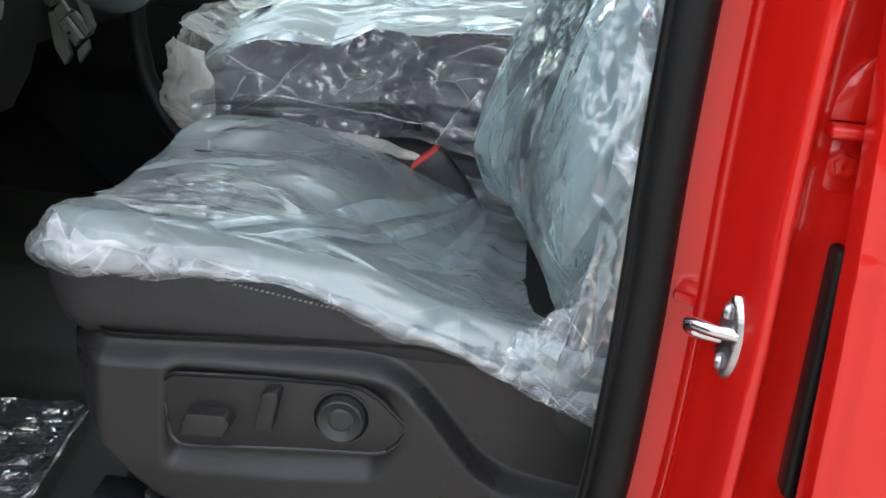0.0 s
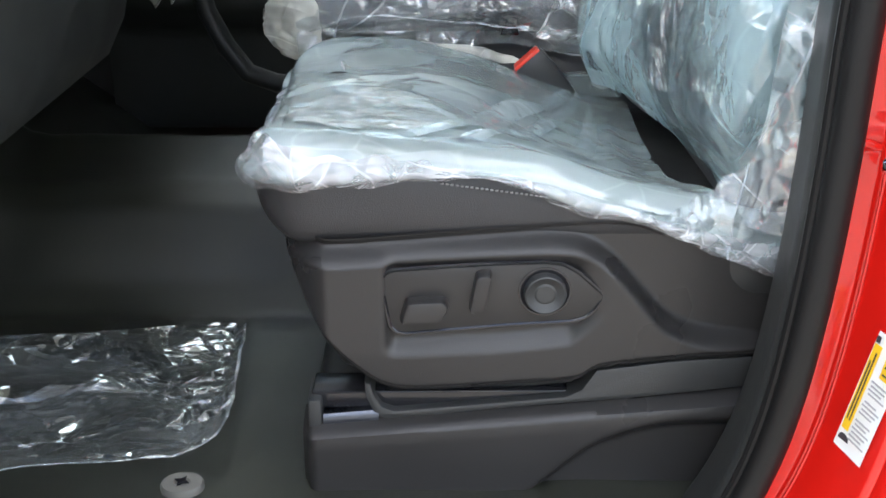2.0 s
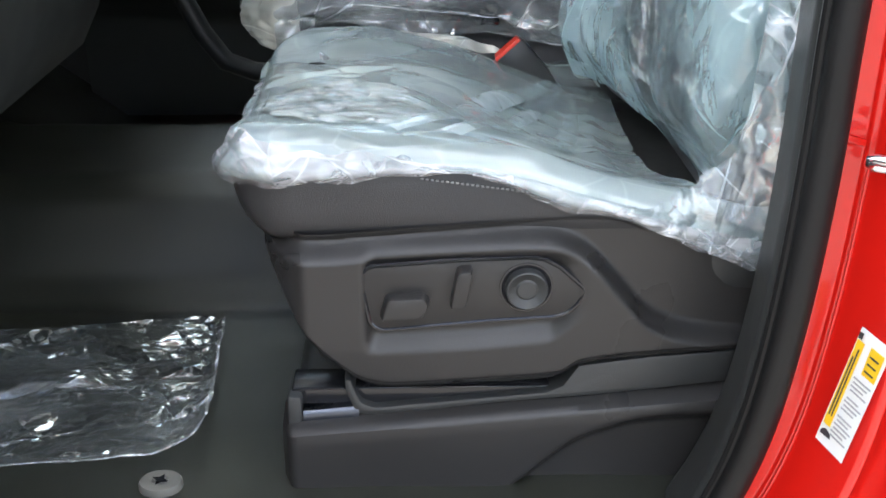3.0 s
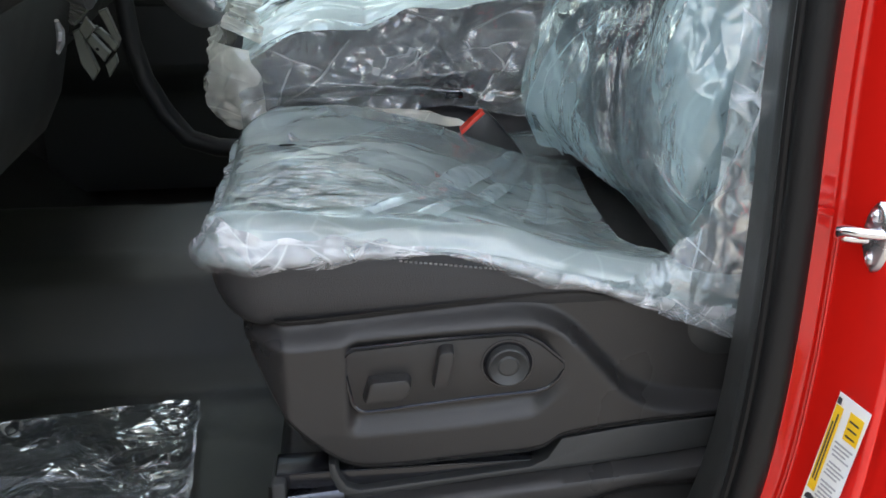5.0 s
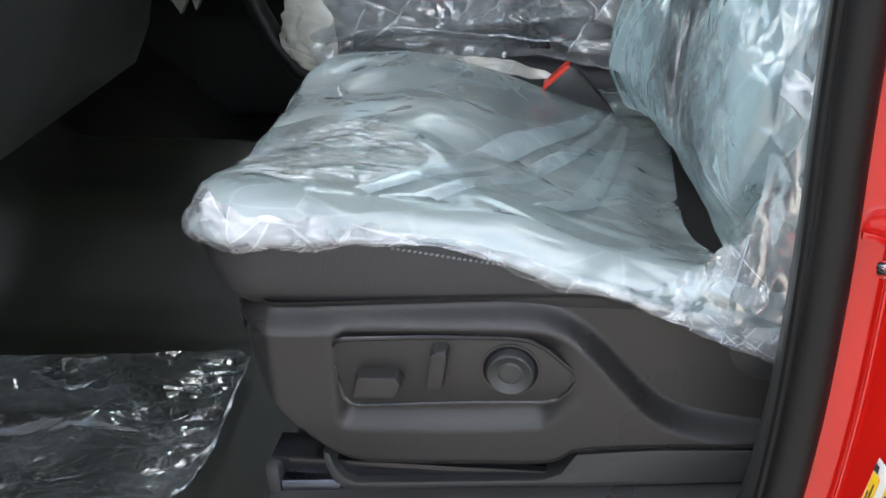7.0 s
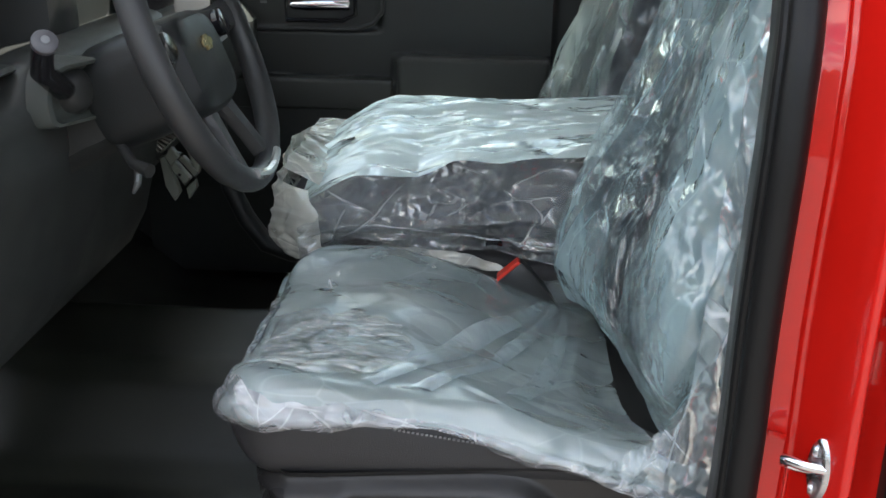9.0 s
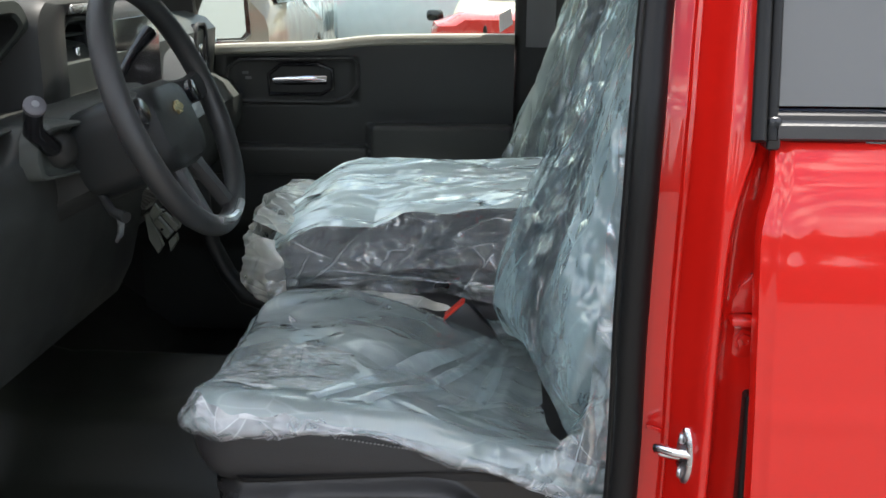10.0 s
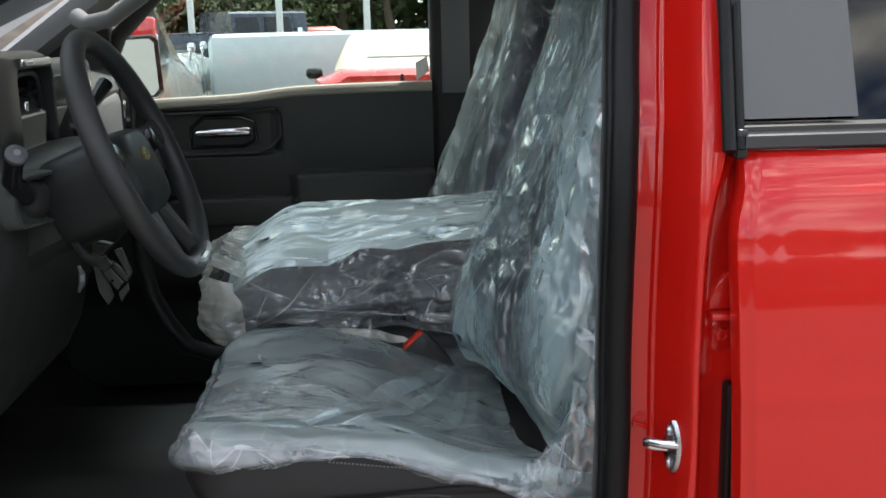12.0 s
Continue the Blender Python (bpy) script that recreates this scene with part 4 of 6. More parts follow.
# moulded bezel and boot of the stalk, on the knee panel
BEZ = [(-0.062, -0.006), (-0.056, 0.022), (-0.036, 0.038), (0.036, 0.038), (0.056, 0.022), (0.062, -0.036), (-0.054, -0.036)]
bez_o = round_outline(BEZ, 0.012, 4)
bezel = part("stalk_bezel", loft([[Vector((-0.552 + h + (0.42 * (a * s + 0.062) if h > 0 else 0), 0.196 + a * s, 1.284 + b * s)) for a, b in bez_o] for h, s in ((0, 1.04), (0.018, 1.0), (0.022, 0.96), (0.022, 0.86), (0.012, 0.80), (0.006, 0.60))]), M_SOFT, dash, "dark bezel round the stalk")
part("stalk_boot", disc((-0.522, 0.200, 1.284), (0.92, -0.39, 0), [(0, 0.030), (0.006, 0.028), (0.016, 0.020), (0.020, 0.014)], 24), M_DARK, bezel)

wheel_c = Vector((-0.400, 0.300, 1.325))
wheel_ax = Vector((0.925, 0.0, 0.380)).normalized()          # towards the driver
wheel_up = Vector((-0.380, 0.0, 0.925)).normalized()
wheel_rt = Vector((0, 1, 0))
wheel = thing("steering_wheel", "dark grey three-spoke steering wheel with a small gold badge", "steering wheel", at=tuple(wheel_c))


def on_wheel(a, b, h=0.0):
    return wheel_c + wheel_rt * a + wheel_up * b + wheel_ax * h


ring = [on_wheel(0.188 * math.cos(q), 0.188 * math.sin(q) * (1.0 if math.sin(q) > -0.8 else 0.985), 0.012) for q in [2 * math.pi * j / 72 for j in range(72)]]
part("rim", tube(ring, [0.0155 + 0.0025 * abs(math.cos(2 * math.pi * j / 72)) for j in range(72)], 18, closed=True), M_PLASTIC, wheel, "dark grey wheel rim")
part("hub", loft([[on_wheel(0.096 * s * math.copysign(abs(math.cos(q)) ** 0.55, math.cos(q)), 0.068 * s * k * math.copysign(abs(math.sin(q)) ** 0.55, math.sin(q)) - 0.020, h) for q in [2 * math.pi * j / 44 for j in range(44)]]
                  for h, s, k in ((-0.128, 0.84, 0.86), (-0.124, 0.96, 0.96), (-0.112, 1.01, 1.0), (-0.07, 1.0, 1.02), (-0.02, 0.97, 1.04), (0.002, 0.93, 1.04), (0.013, 0.84, 1.0), (0.0165, 0.62, 0.95), (0.018, 0.1, 0.8))]), M_HUB, wheel, "deep black airbag hub")
for a0, b0, a1, b1, w in ((-0.07, 0.012, -0.182, 0.022, 0.030), (0.07, 0.012, 0.182, 0.022, 0.030), (-0.032, -0.06, -0.062, -0.178, 0.020), (0.032, -0.06, 0.062, -0.178, 0.020)):
    d = Vector((a1 - a0, b1 - b0)).normalized()
    nrm = Vector((-d.y, d.x))
    rings = []
    for k in range(9):
        t = k / 8
        c = Vector((a0 + (a1 - a0) * t, b0 + (b1 - b0) * t))
        ww = w * (1.15 - 0.45 * math.sin(math.pi * t * 0.8))
        h = -0.012 + 0.022 * t
        rings.append([on_wheel(c.x + nrm.x * ww * cx, c.y + nrm.y * ww * cx, h + 0.011 * cz) for cx, cz in ((-1, 0), (-0.8, 0.8), (0, 1), (0.8, 0.8), (1, 0), (0.8, -0.8), (0, -1), (-0.8, -0.8))])
    part("spoke", loft(rings), M_PLASTIC, wheel)
for a in (-0.125, 0.125):
    part("switch_pad", loft([[on_wheel(a + 0.026 * s * math.cos(q), 0.014 + 0.019 * s * math.sin(q), h) for q in [2 * math.pi * j / 24 for j in range(24)]] for h, s in ((-0.002, 1), (0.014, 1), (0.016, 0.85))]), M_GLOSS, wheel)
part("badge", extrude_poly([on_wheel(a, b, 0.0175) for a, b in ((-0.021, -0.004), (-0.009, -0.004), (-0.008, -0.010), (0.010, -0.010), (0.011, -0.004), (0.021, -0.004), (0.018, 0.005), (0.009, 0.005), (0.008, 0.010), (-0.010, 0.010), (-0.011, 0.005), (-0.019, 0.005))], wheel_ax * 0.004, 0.0008, 1), M_GOLD, wheel, "small gold badge")
part("rim_insert", tube([on_wheel(0.183 * math.cos(q), 0.183 * math.sin(q), 0.026) for q in [math.radians(a) for a in range(250, 292, 4)]], 0.007, 8), M_SILVER, wheel, "satin lower rim insert")

column = thing("steering_column", "dark grey steering column shroud behind the wheel", "steering column", at=(-0.5, 0.3, 1.25))
part("shroud", loft([[wheel_c + wheel_ax * h + wheel_rt * (yy * s) + wheel_up * (zz * s + dz) for yy, zz in ((-0.085, 0.015), (-0.07, 0.05), (-0.03, 0.062), (0.03, 0.062), (0.07, 0.05), (0.085, 0.015), (0.08, -0.06), (0.05, -0.085), (-0.05, -0.085), (-0.08, -0.06))] for h, s, dz in ((-0.115, 0.80, -0.01), (-0.13, 0.86, -0.01), (-0.165, 0.88, -0.01), (-0.24, 0.85, -0.02))]), M_DARK, column, "two-piece shroud")
part("ignition_lock", disc((-0.500, 0.395, 1.27), (0.5, 0.8, 0.2), [(0, 0.017), (0.014, 0.017), (0.016, 0.012), (0.012, 0.006)], 20), M_SILVER, column)
part("shift_lever", tube([(-0.50, 0.38, 1.36), (-0.49, 0.43, 1.40), (-0.475, 0.47, 1.43)], [0.008, 0.008, 0.013], 12), M_GLOSS, column)
part("tilt_lever", tube([(-0.48, 0.225, 1.215), (-0.455, 0.20, 1.195), (-0.43, 0.185, 1.19)], [0.006, 0.007, 0.009], 10), M_DARK, column)

stalk = thing("indicator_stalk", "black indicator stalk with a grey end cap", "stalk", at=(-0.54, 0.13, 1.29))
part("lever", tube([(-0.530, 0.205, 1.284), (-0.521, 0.165, 1.294), (-0.522, 0.118, 1.322), (-0.511, 0.099, 1.345), (-0.503, 0.088, 1.357)], [0.012, 0.014, 0.0135, 0.0125, 0.013], 16), M_GLOSS, stalk)
part("end_cap", disc((-0.5015, 0.0865, 1.3600), (0.50, -0.72, 0.62), [(-0.004, 0.0145), (0.002, 0.0145), (0.0045, 0.0115), (0.005, 0.001)], 24), M_STALKCAP, stalk, "grey end cap")
part("cap_mark", disc((-0.4985, 0.0825, 1.3635), (0.50, -0.72, 0.62), [(0, 0.0052), (0.0006, 0.0045)], 16), M_GREY, stalk)

# connector bracket under the column, with ribs and plugs
brk = thing("wiring_bracket", "pale grey wiring bracket with ribbed plug under the dash", "bracket", at=(-0.52, 0.56, 1.0))
def on_bracket(a, b, d=0.0):
    """A place on the bracket's face: a across, b up, d deeper; the face leans back a little."""
    return Vector((-0.547 + a, 0.668 + d - 0.15 * b, 1.050 + b))


def bracket_piece(name, pts, d0, depth, label="", material=None):
    part(name, extrude_poly([on_bracket(a / 1000, b / 1000, d0) for a, b in pts], (0, depth, 0), 0.0015, 1), material or M_BEIGE, brk, label, smooth=False)


bracket_piece("plug_body", ((-46, 56), (-22, 78), (10, 70), (-27, 35)), 0.004, 0.020)
for k in range(7):
    t = k / 6
    a0, b0, a1, b1 = -44 + 22 * t, 57 + 20 * t, -29 + 36 * t, 38 + 32 * t
    bracket_piece("rib", ((a0, b0), (a0 + 3, b0 + 2.4), (a1 + 3, b1 + 2.4), (a1, b1)), -0.004, 0.012, "pale ribbed plug", M_FASTENER)
bracket_piece("plate", ((-21, 31), (-8, 49), (3, 31), (-12, 11)), 0.002, 0.012)
bracket_piece("side_strip", ((-32, 26), (-21, 31), (-3, -38), (-14, -54), (-28, -26)), 0.006, 0.016)
bracket_piece("clip_box", ((-12, 14), (-2, 23), (21, -8), (11, -21)), -0.006, 0.018, "grey clip box")
part("clip_dot", disc(on_bracket(0.004, 0.000, -0.0058), (0, -1, 0.1), [(0, 0.003), (0.0012, 0.0025)], 10), M_GLOSS, brk)
bracket_piece("clip_arm", ((2, 28), (11, 32), (35, 5), (28, -6)), 0.0, 0.014)
bracket_piece("clip_arm", ((12, 57), (24, 61), (38, 11), (32, -2), (25, 20)), 0.004, 0.016)
bracket_piece("foot", ((11, -26), (29, -9), (30, -24), (14, -47)), -0.002, 0.014)
part("bracket_arm", tube([(-0.68, 0.70, 1.10), (-0.60, 0.70, 1.08), (-0.547, 0.69, 1.07)], 0.012, 8), M_DARK, brk)
part("wire_loop", tube([(-0.53, 0.412, 1.135), (-0.53, 0.424, 1.120), (-0.53, 0.418, 1.104), (-0.53, 0.398, 1.096)], [0.003, 0.006, 0.0055, 0.0025], 8), M_SILVER, brk)

# pedals in the dark footwell
for nm, lab, px, py, pz, w, h in (("brake_pedal", "black rubber brake pedal on a steel arm", -0.93, 0.30, 0.79, 0.055, 0.035), ("accelerator_pedal", "black accelerator pedal in the footwell", -0.95, 0.44, 0.76, 0.028, 0.075)):
    pd = thing(nm, lab, "pedal", at=(px, py, pz))
    pm = Matrix.Translation((px, py, pz)) @ Euler((0, 0.7, 0)).to_matrix().to_4x4()
    part("pad", boxed((-0.008, -w, -h), (0.008, w, h), 0.005, 2, pm), M_RUBBER, pd)
    part("arm", tube([(px, py, pz), (px - 0.04, py, pz + 0.10), (px - 0.06, py, pz + 0.30), (px - 0.08, py, pz + 0.36)], 0.010, 8), M_DARK, pd)


# ---- driver seat ----
seat = thing("driver_seat", "dark charcoal vinyl driver seat with power switches on its side", "car seat", at=(-0.05, 0.28, 0.58))


def shield_top(x):
    return curve([(-0.285, 0.876), (-0.272, 0.8815), (-0.218, 0.881), (-0.10, 0.890), (0.018, 0.8985), (0.077, 0.900), (0.107, 0.896), (0.132, 0.890), (0.20, 0.872), (0.30, 0.86)], x)


def shield_bottom(x):
    return curve([(-0.285, 0.862), (-0.277, 0.838), (-0.262, 0.806), (-0.240, 0.768), (-0.211, 0.734), (-0.185, 0.711), (-0.165, 0.702), (-0.14, 0.700), (-0.036, 0.707), (0.04, 0.7135), (0.064, 0.728), (0.151, 0.739), (0.213, 0.743), (0.30, 0.748)], x)


def boss_top(x):
    return curve([(-0.285, 0.864), (-0.219, 0.8625), (-0.159, 0.8675), (-0.10, 0.873), (-0.041, 0.8775), (0.005, 0.8795), (0.035, 0.876), (0.06, 0.864), (0.082, 0.844), (0.104, 0.818), (0.137, 0.783), (0.18, 0.765), (0.30, 0.75)], x)


def shield_y(x, z):
    """Outer face of the seat's side shield: a raised boss, a shelf under the switches, a front that turns inward."""
    y = 0.017 + 0.42 * max(0.0, -0.235 - x) ** 1.35 * 8
    y += 0.16 * max(0.0, 0.752 - z) ** 1.1 * step(-0.05, -0.26, x)
    d = boss_top(x) - z
    y -= 0.026 * step(-0.012, 0.010, d)
    top = shield_top(x) - z
    y -= 0.006 * step(0.010, 0.0, top)
    shelf = step(-0.176, -0.160, x) * (1 - step(0.02, 0.075, x))
    low = line([(-0.165, 0.748), (-0.04, 0.7545), (0.03, 0.762), (0.06, 0.786)], x)
    y += 0.013 * shelf * step(low - 0.004, low + 0.020, z) * (1 - step(0.845, 0.875, z))
    y -= 0.004 * step(0.05, 0.0, z - shield_bottom(x)) * 0
    y += 0.010 * step(0.012, 0.0, z - shield_bottom(x))
    return y


def shield(u, v):
    x = -0.285 + 0.585 * u
    a, b = shield_bottom(x), shield_top(x)
    z = a + (b - a) * v
    return Vector((x, shield_y(x, z), z))


part("side_shield", sheet(150, 90, shield), M_SHIELD, seat, "charcoal plastic side shield")

# switch panel and its switches
panel_o = [(-0.1745, 0.838), (-0.170, 0.8475), (-0.162, 0.851), (-0.07, 0.8575), (0.000, 0.860), (0.018, 0.8575), (0.034, 0.849), (0.0605, 0.825), (0.062, 0.8185), (0.055, 0.8055), (0.044, 0.795), (0.030, 0.791), (-0.038, 0.787), (-0.150, 0.777), (-0.159, 0.779), (-0.166, 0.787)]
part("switch_panel", extrude_poly([(x, 0.008, z) for x, z in panel_o], (0, -0.0135, 0), 0.0012), M_SHIELD, seat, "charcoal switch panel")
part("panel_gap", tube([(-0.055 + (x + 0.055) * 1.010, -0.0048, 0.820 + (z - 0.820) * 1.03) for x, z in round_outline(panel_o, 0.003, 2)], 0.0026, 8, closed=True), M_GLOSS, seat)


def pad_switch(outline, h, name, lab):
    """A rocker that stands proud and narrows outward."""
    cx = sum(p[0] for p in outline) / len(outline)
    cz = sum(p[1] for p in outline) / len(outline)
    rings = []
    for hh, s in ((0.0, 1.06), (0.4, 1.04), (0.85, 0.98), (0.97, 0.93), (1.0, 0.85)):
        rings.append([Vector((cx + (x - cx) * s, -0.005 - h * hh, cz + (z - cz) * s)) for x, z in outline])
    return part(name, loft(rings), M_SHIELD, seat, lab, sharp=28)


pad_switch(round_outline([(-0.1550, 0.7940), (-0.1115, 0.7965), (-0.1030, 0.8125), (-0.1085, 0.8215), (-0.1480, 0.8195)], 0.0042), 0.017, "cushion_switch", "horizontal seat switch")
pad_switch(round_outline([(-0.0815, 0.8065), (-0.0645, 0.8085), (-0.0575, 0.8525), (-0.0740, 0.8515)], 0.006), 0.017, "recline_switch", "upright seat switch")
part("lumbar_well", disc((0, -0.0045, 0.8265), (0, -1, 0), [(0, 0.0285), (0.0025, 0.0285), (0.0028, 0.0265), (0.0012, 0.0240), (0.0012, 0.022)], 40), M_GLOSS, seat)
part("lumbar_knob", disc((0, -0.004, 0.8265), (0, -1, 0), [(0, 0.0228), (0.010, 0.0226), (0.0125, 0.0218), (0.0132, 0.0205), (0.0120, 0.0185), (0.0085, 0.0120), (0.0088, 0.0108), (0.0098, 0.0098), (0.0100, 0.002)], 40), M_PLASTIC, seat, "round lumbar knob")

# lower skirt under the shield, seat rail, riser cover
skirt = [(-0.190, 0.706), (-0.186, 0.690), (-0.178, 0.676), (-0.164, 0.670), (0.03, 0.688), (0.048, 0.697), (0.064, 0.7225), (0.14, 0.733), (0.235, 0.740), (0.30, 0.742), (0.30, 0.72), (0.23, 0.700), (0.10, 0.685), (-0.02, 0.675), (-0.12, 0.664), (-0.17, 0.658), (-0.186, 0.664), (-0.196, 0.690), (-0.197, 0.708)]
part("skirt_rim", extrude_poly([(x, 0.004, z) for x, z in skirt], (0, 0.05, 0), 0.003), M_PLASTIC, seat, "black plastic skirt rim")
part("skirt_panel", extrude_poly([(x, 0.026, z) for x, z in ((-0.186, 0.72), (-0.16, 0.676), (0.04, 0.694), (0.06, 0.722), (0.30, 0.735), (0.30, 0.77), (-0.18, 0.76))], (0, 0.02, 0), 0.002), M_DARK, seat)
rail = part("seat_rail", loft([[Vector((x, y, 0.6515 + 0.088 * (x + 0.245) + dz)) for y, dz in ((0.004, 0.001), (0.0035, 0.004), (0.0035, 0.011), (0.006, 0.0145), (0.05, 0.0145), (0.05, 0.0))] for x in (-0.245, -0.20, -0.182)]), M_RAIL, seat, "bluish steel seat rail end")
part("rail_top", boxed((-0.258, 0.016, 0.668), (0.30, 0.06, 0.690), 0.003, 2), M_GLOSS, seat)
part("rail_cap", boxed((-0.262, 0.002, 0.640), (-0.246, 0.06, 0.686), 0.004, 2), M_PLASTIC, seat, "black rail end cap")


def riser(u, v):
    x = -0.270 + 0.60 * u
    top = line([(-0.270, 0.654), (-0.262, 0.659), (0.215, 0.701), (0.35, 0.713)], x)
    z = 0.44 + (top - 0.44) * v
    y = -0.018
    y += 0.035 * step(0.014, 0.0, top - z)
    y += 0.03 * step(-0.252, -0.272, x) ** 2
    # a swage that rises rearward to a ledge
    ln = curve([(-0.2, 0.42), (-0.04, 0.545), (0.006, 0.588), (0.056, 0.634), (0.093, 0.652), (0.143, 0.666), (0.219, 0.670), (0.4, 0.675)], x)
    d = z - ln
    y += 0.016 * step(0.006, -0.016, d)
    y += 0.003 * step(0.030, 0.0, top - z)
    return Vector((x, y, z))


part("riser_cover", sheet(120, 80, riser), M_SHIELD, seat, "charcoal plastic riser cover")
part("riser_front", boxed((-0.266, 0.012, 0.44), (-0.25, 0.06, 0.650), 0.006), M_PLASTIC, seat)
part("riser_back", boxed((-0.262, 0.04, 0.44), (0.30, 0.50, 0.66), 0.02), M_DARK, seat)


# cushion: rounded bun, side facing seam
def bun(x0, x1, y0, y1, z0, z1, rx, ry, rz, n=44, p=None):
    """A padded block with generous rounding; p shifts each point."""
    bm = bmesh.new()
    bmesh.ops.create_cube(bm, size=2.0)
    bmesh.ops.subdivide_edges(bm, edges=bm.edges[:], cuts=n // 2, use_grid_fill=True)
    c = Vector(((x0 + x1) / 2, (y0 + y1) / 2, (z0 + z1) / 2))
    h = Vector(((x1 - x0) / 2, (y1 - y0) / 2, (z1 - z0) / 2))
    r = Vector((rx, ry, rz))
    for v in bm.verts:
        q = Vector([v.co[i] * h[i] for i in range(3)])
        k = Vector([max(-(h[i] - r[i]), min(h[i] - r[i], q[i])) for i in range(3)])
        d = Vector([(q[i] - k[i]) / r[i] for i in range(3)])
        if d.length > 1e-6:
            big = max(abs(d.x), abs(d.y), abs(d.z))
            d = d.normalized() * big
        q = Vector([k[i] + d[i] * r[i] for i in range(3)]) + c
        v.co = p(q) if p else q
    return bm


def cushion_rise(x, y):
    """Height of the cushion's top over its nominal 0.962: it rolls off in front, sinks at the back and between the bolsters."""
    inner = curve([(-0.40, -0.030), (-0.34, -0.016), (-0.28, 0.0), (-0.18, 0.002), (-0.08, -0.012), (0.0, -0.040), (0.12, -0.082), (0.24, -0.095)], x)
    outer = curve([(-0.40, 0.006), (-0.34, 0.018), (-0.28, 0.022), (-0.15, 0.015), (0.0, -0.004), (0.10, -0.034), (0.24, -0.060)], x)
    k = step(0.03, 0.22, y)
    return outer + (inner - outer) * k + 0.010 * step(0.42, 0.52, y) - 0.006 * math.sin(math.pi * min(1, max(0, (y - 0.1) / 0.36)))


def cushion_shape(q):
    w = step(0.885, 0.955, q.z)
    q.z += cushion_rise(q.x, q.y) * w
    if q.z < 0.93:
        q.x += 0.30 * max(0.0, 0.93 - q.z) * step(-0.2, -0.34, q.x)
    # rounded front corners in plan
    c = step(-0.24, -0.345, q.x)
    q.y += 0.030 * c * c * (1 if q.y < 0.27 else -1)
    return q


part("cushion", bun(-0.316, 0.24, 0.012, 0.535, 0.862, 0.962, 0.055, 0.035, 0.045, p=cushion_shape), M_CLOTH, seat, "dark charcoal vinyl cushion")
for k in range(34):
    x = -0.112 + 0.0052 * k
    z = line([(-0.112, 0.9435), (-0.02, 0.931), (0.08, 0.915)], x)
    part("stitch", boxed((x, 0.0085, z - 0.0006), (x + 0.0034, 0.0125, z + 0.0006), 0.0005, 1), M_THREAD, seat)
part("cushion_underside", boxed((-0.235, 0.03, 0.70), (0.28, 0.50, 0.875), 0.03), M_DARK, seat)


def back_line(z):
    """Forward face of a backrest, seen from the side: lumbar swell low down, then leaning back."""
    return curve([(0.85, 0.185), (0.90, 0.160), (0.95, 0.125), (1.0, 0.102), (1.09, 0.120), (1.20, 0.166), (1.33, 0.218), (1.46, 0.258), (1.55, 0.280), (1.65, 0.305), (1.8, 0.34)], z)


def back_sweep(y, z):
    """The outer bolster stands further back than the inner one, most of all low down."""
    return 0.075 * (1 - step(0.02, 0.46, y)) * (1 - 0.75 * step(0.95, 1.40, z))


def back_shape(q):
    """Leans the upright block back and hollows it between its bolsters."""
    mid = step(0.13, 0.22, q.y) * (1 - step(0.36, 0.45, q.y))
    front = step(0.25, 0.12, q.x)
    q.x += back_line(q.z) - 0.105 + 0.006 + 0.026 * mid * front + back_sweep(q.y, q.z) * front
    sh = step(1.45, 1.62, q.z)
    q.y += (0.28 - q.y) * 0.18 * sh
    return q


part("backrest", bun(0.105, 0.25, 0.045, 0.535, 0.875, 1.60, 0.06, 0.06, 0.06, p=back_shape), M_BACKCLOTH, seat, "dark blue-grey backrest")
part("headrest", bun(0.30, 0.41, 0.16, 0.42, 1.60, 1.79, 0.045, 0.06, 0.06, n=20), M_GREY, seat, "grey headrest")
part("side_hinge_cover", bun(0.19, 0.36, 0.01, 0.06, 0.80, 0.96, 0.05, 0.02, 0.05, n=16), M_PLASTIC, seat)

# seat-belt buckle between the seats
buckle = thing("seat_belt_buckle", "black seat belt buckle with a red release button", "buckle", at=(0.08, 0.53, 0.87))
bk_d = Vector((-0.55, 0.0, 0.60)).normalized()
bk_n = Vector((0.60, 0.0, 0.55)).normalized()
bc = Vector((0.024, 0.512, 0.952))
part("housing", loft([[bc + bk_d * h + bk_n * (a * s) + Vector((0, b * s, 0)) for a, b in ((-0.026, -0.011), (-0.02, -0.015), (0.02, -0.015), (0.026, -0.011), (0.026, 0.011), (0.02, 0.015), (-0.02, 0.015), (-0.026, 0.011))] for h, s in ((-0.10, 0.75), (-0.06, 0.95), (-0.02, 1.0), (0.0, 1.0), (0.003, 0.93))]), M_PLASTIC, buckle)
part("release_button", loft([[bc + bk_d * h + bk_n * (a * s) + Vector((0, b * s, 0)) for a, b in ((-0.023, -0.012), (0.023, -0.012), (0.023, 0.012), (-0.023, 0.012))] for h, s in ((0.0, 1.0), (0.006, 0.97), (0.008, 0.88))]), M_BUCKLE, buckle, "red release button", smooth=False)
part("buckle_stem", tube([bc + bk_d * -0.09, bc + bk_d * -0.13, (0.13, 0.53, 0.83)], [0.018, 0.014, 0.014], 10), M_DARK, buckle)

# centre seat: cushion below, folded backrest lying on it
centre = thing("centre_seat", "dark vinyl centre seat with its backrest folded down flat", "car seat", at=(-0.05, 0.76, 0.60))


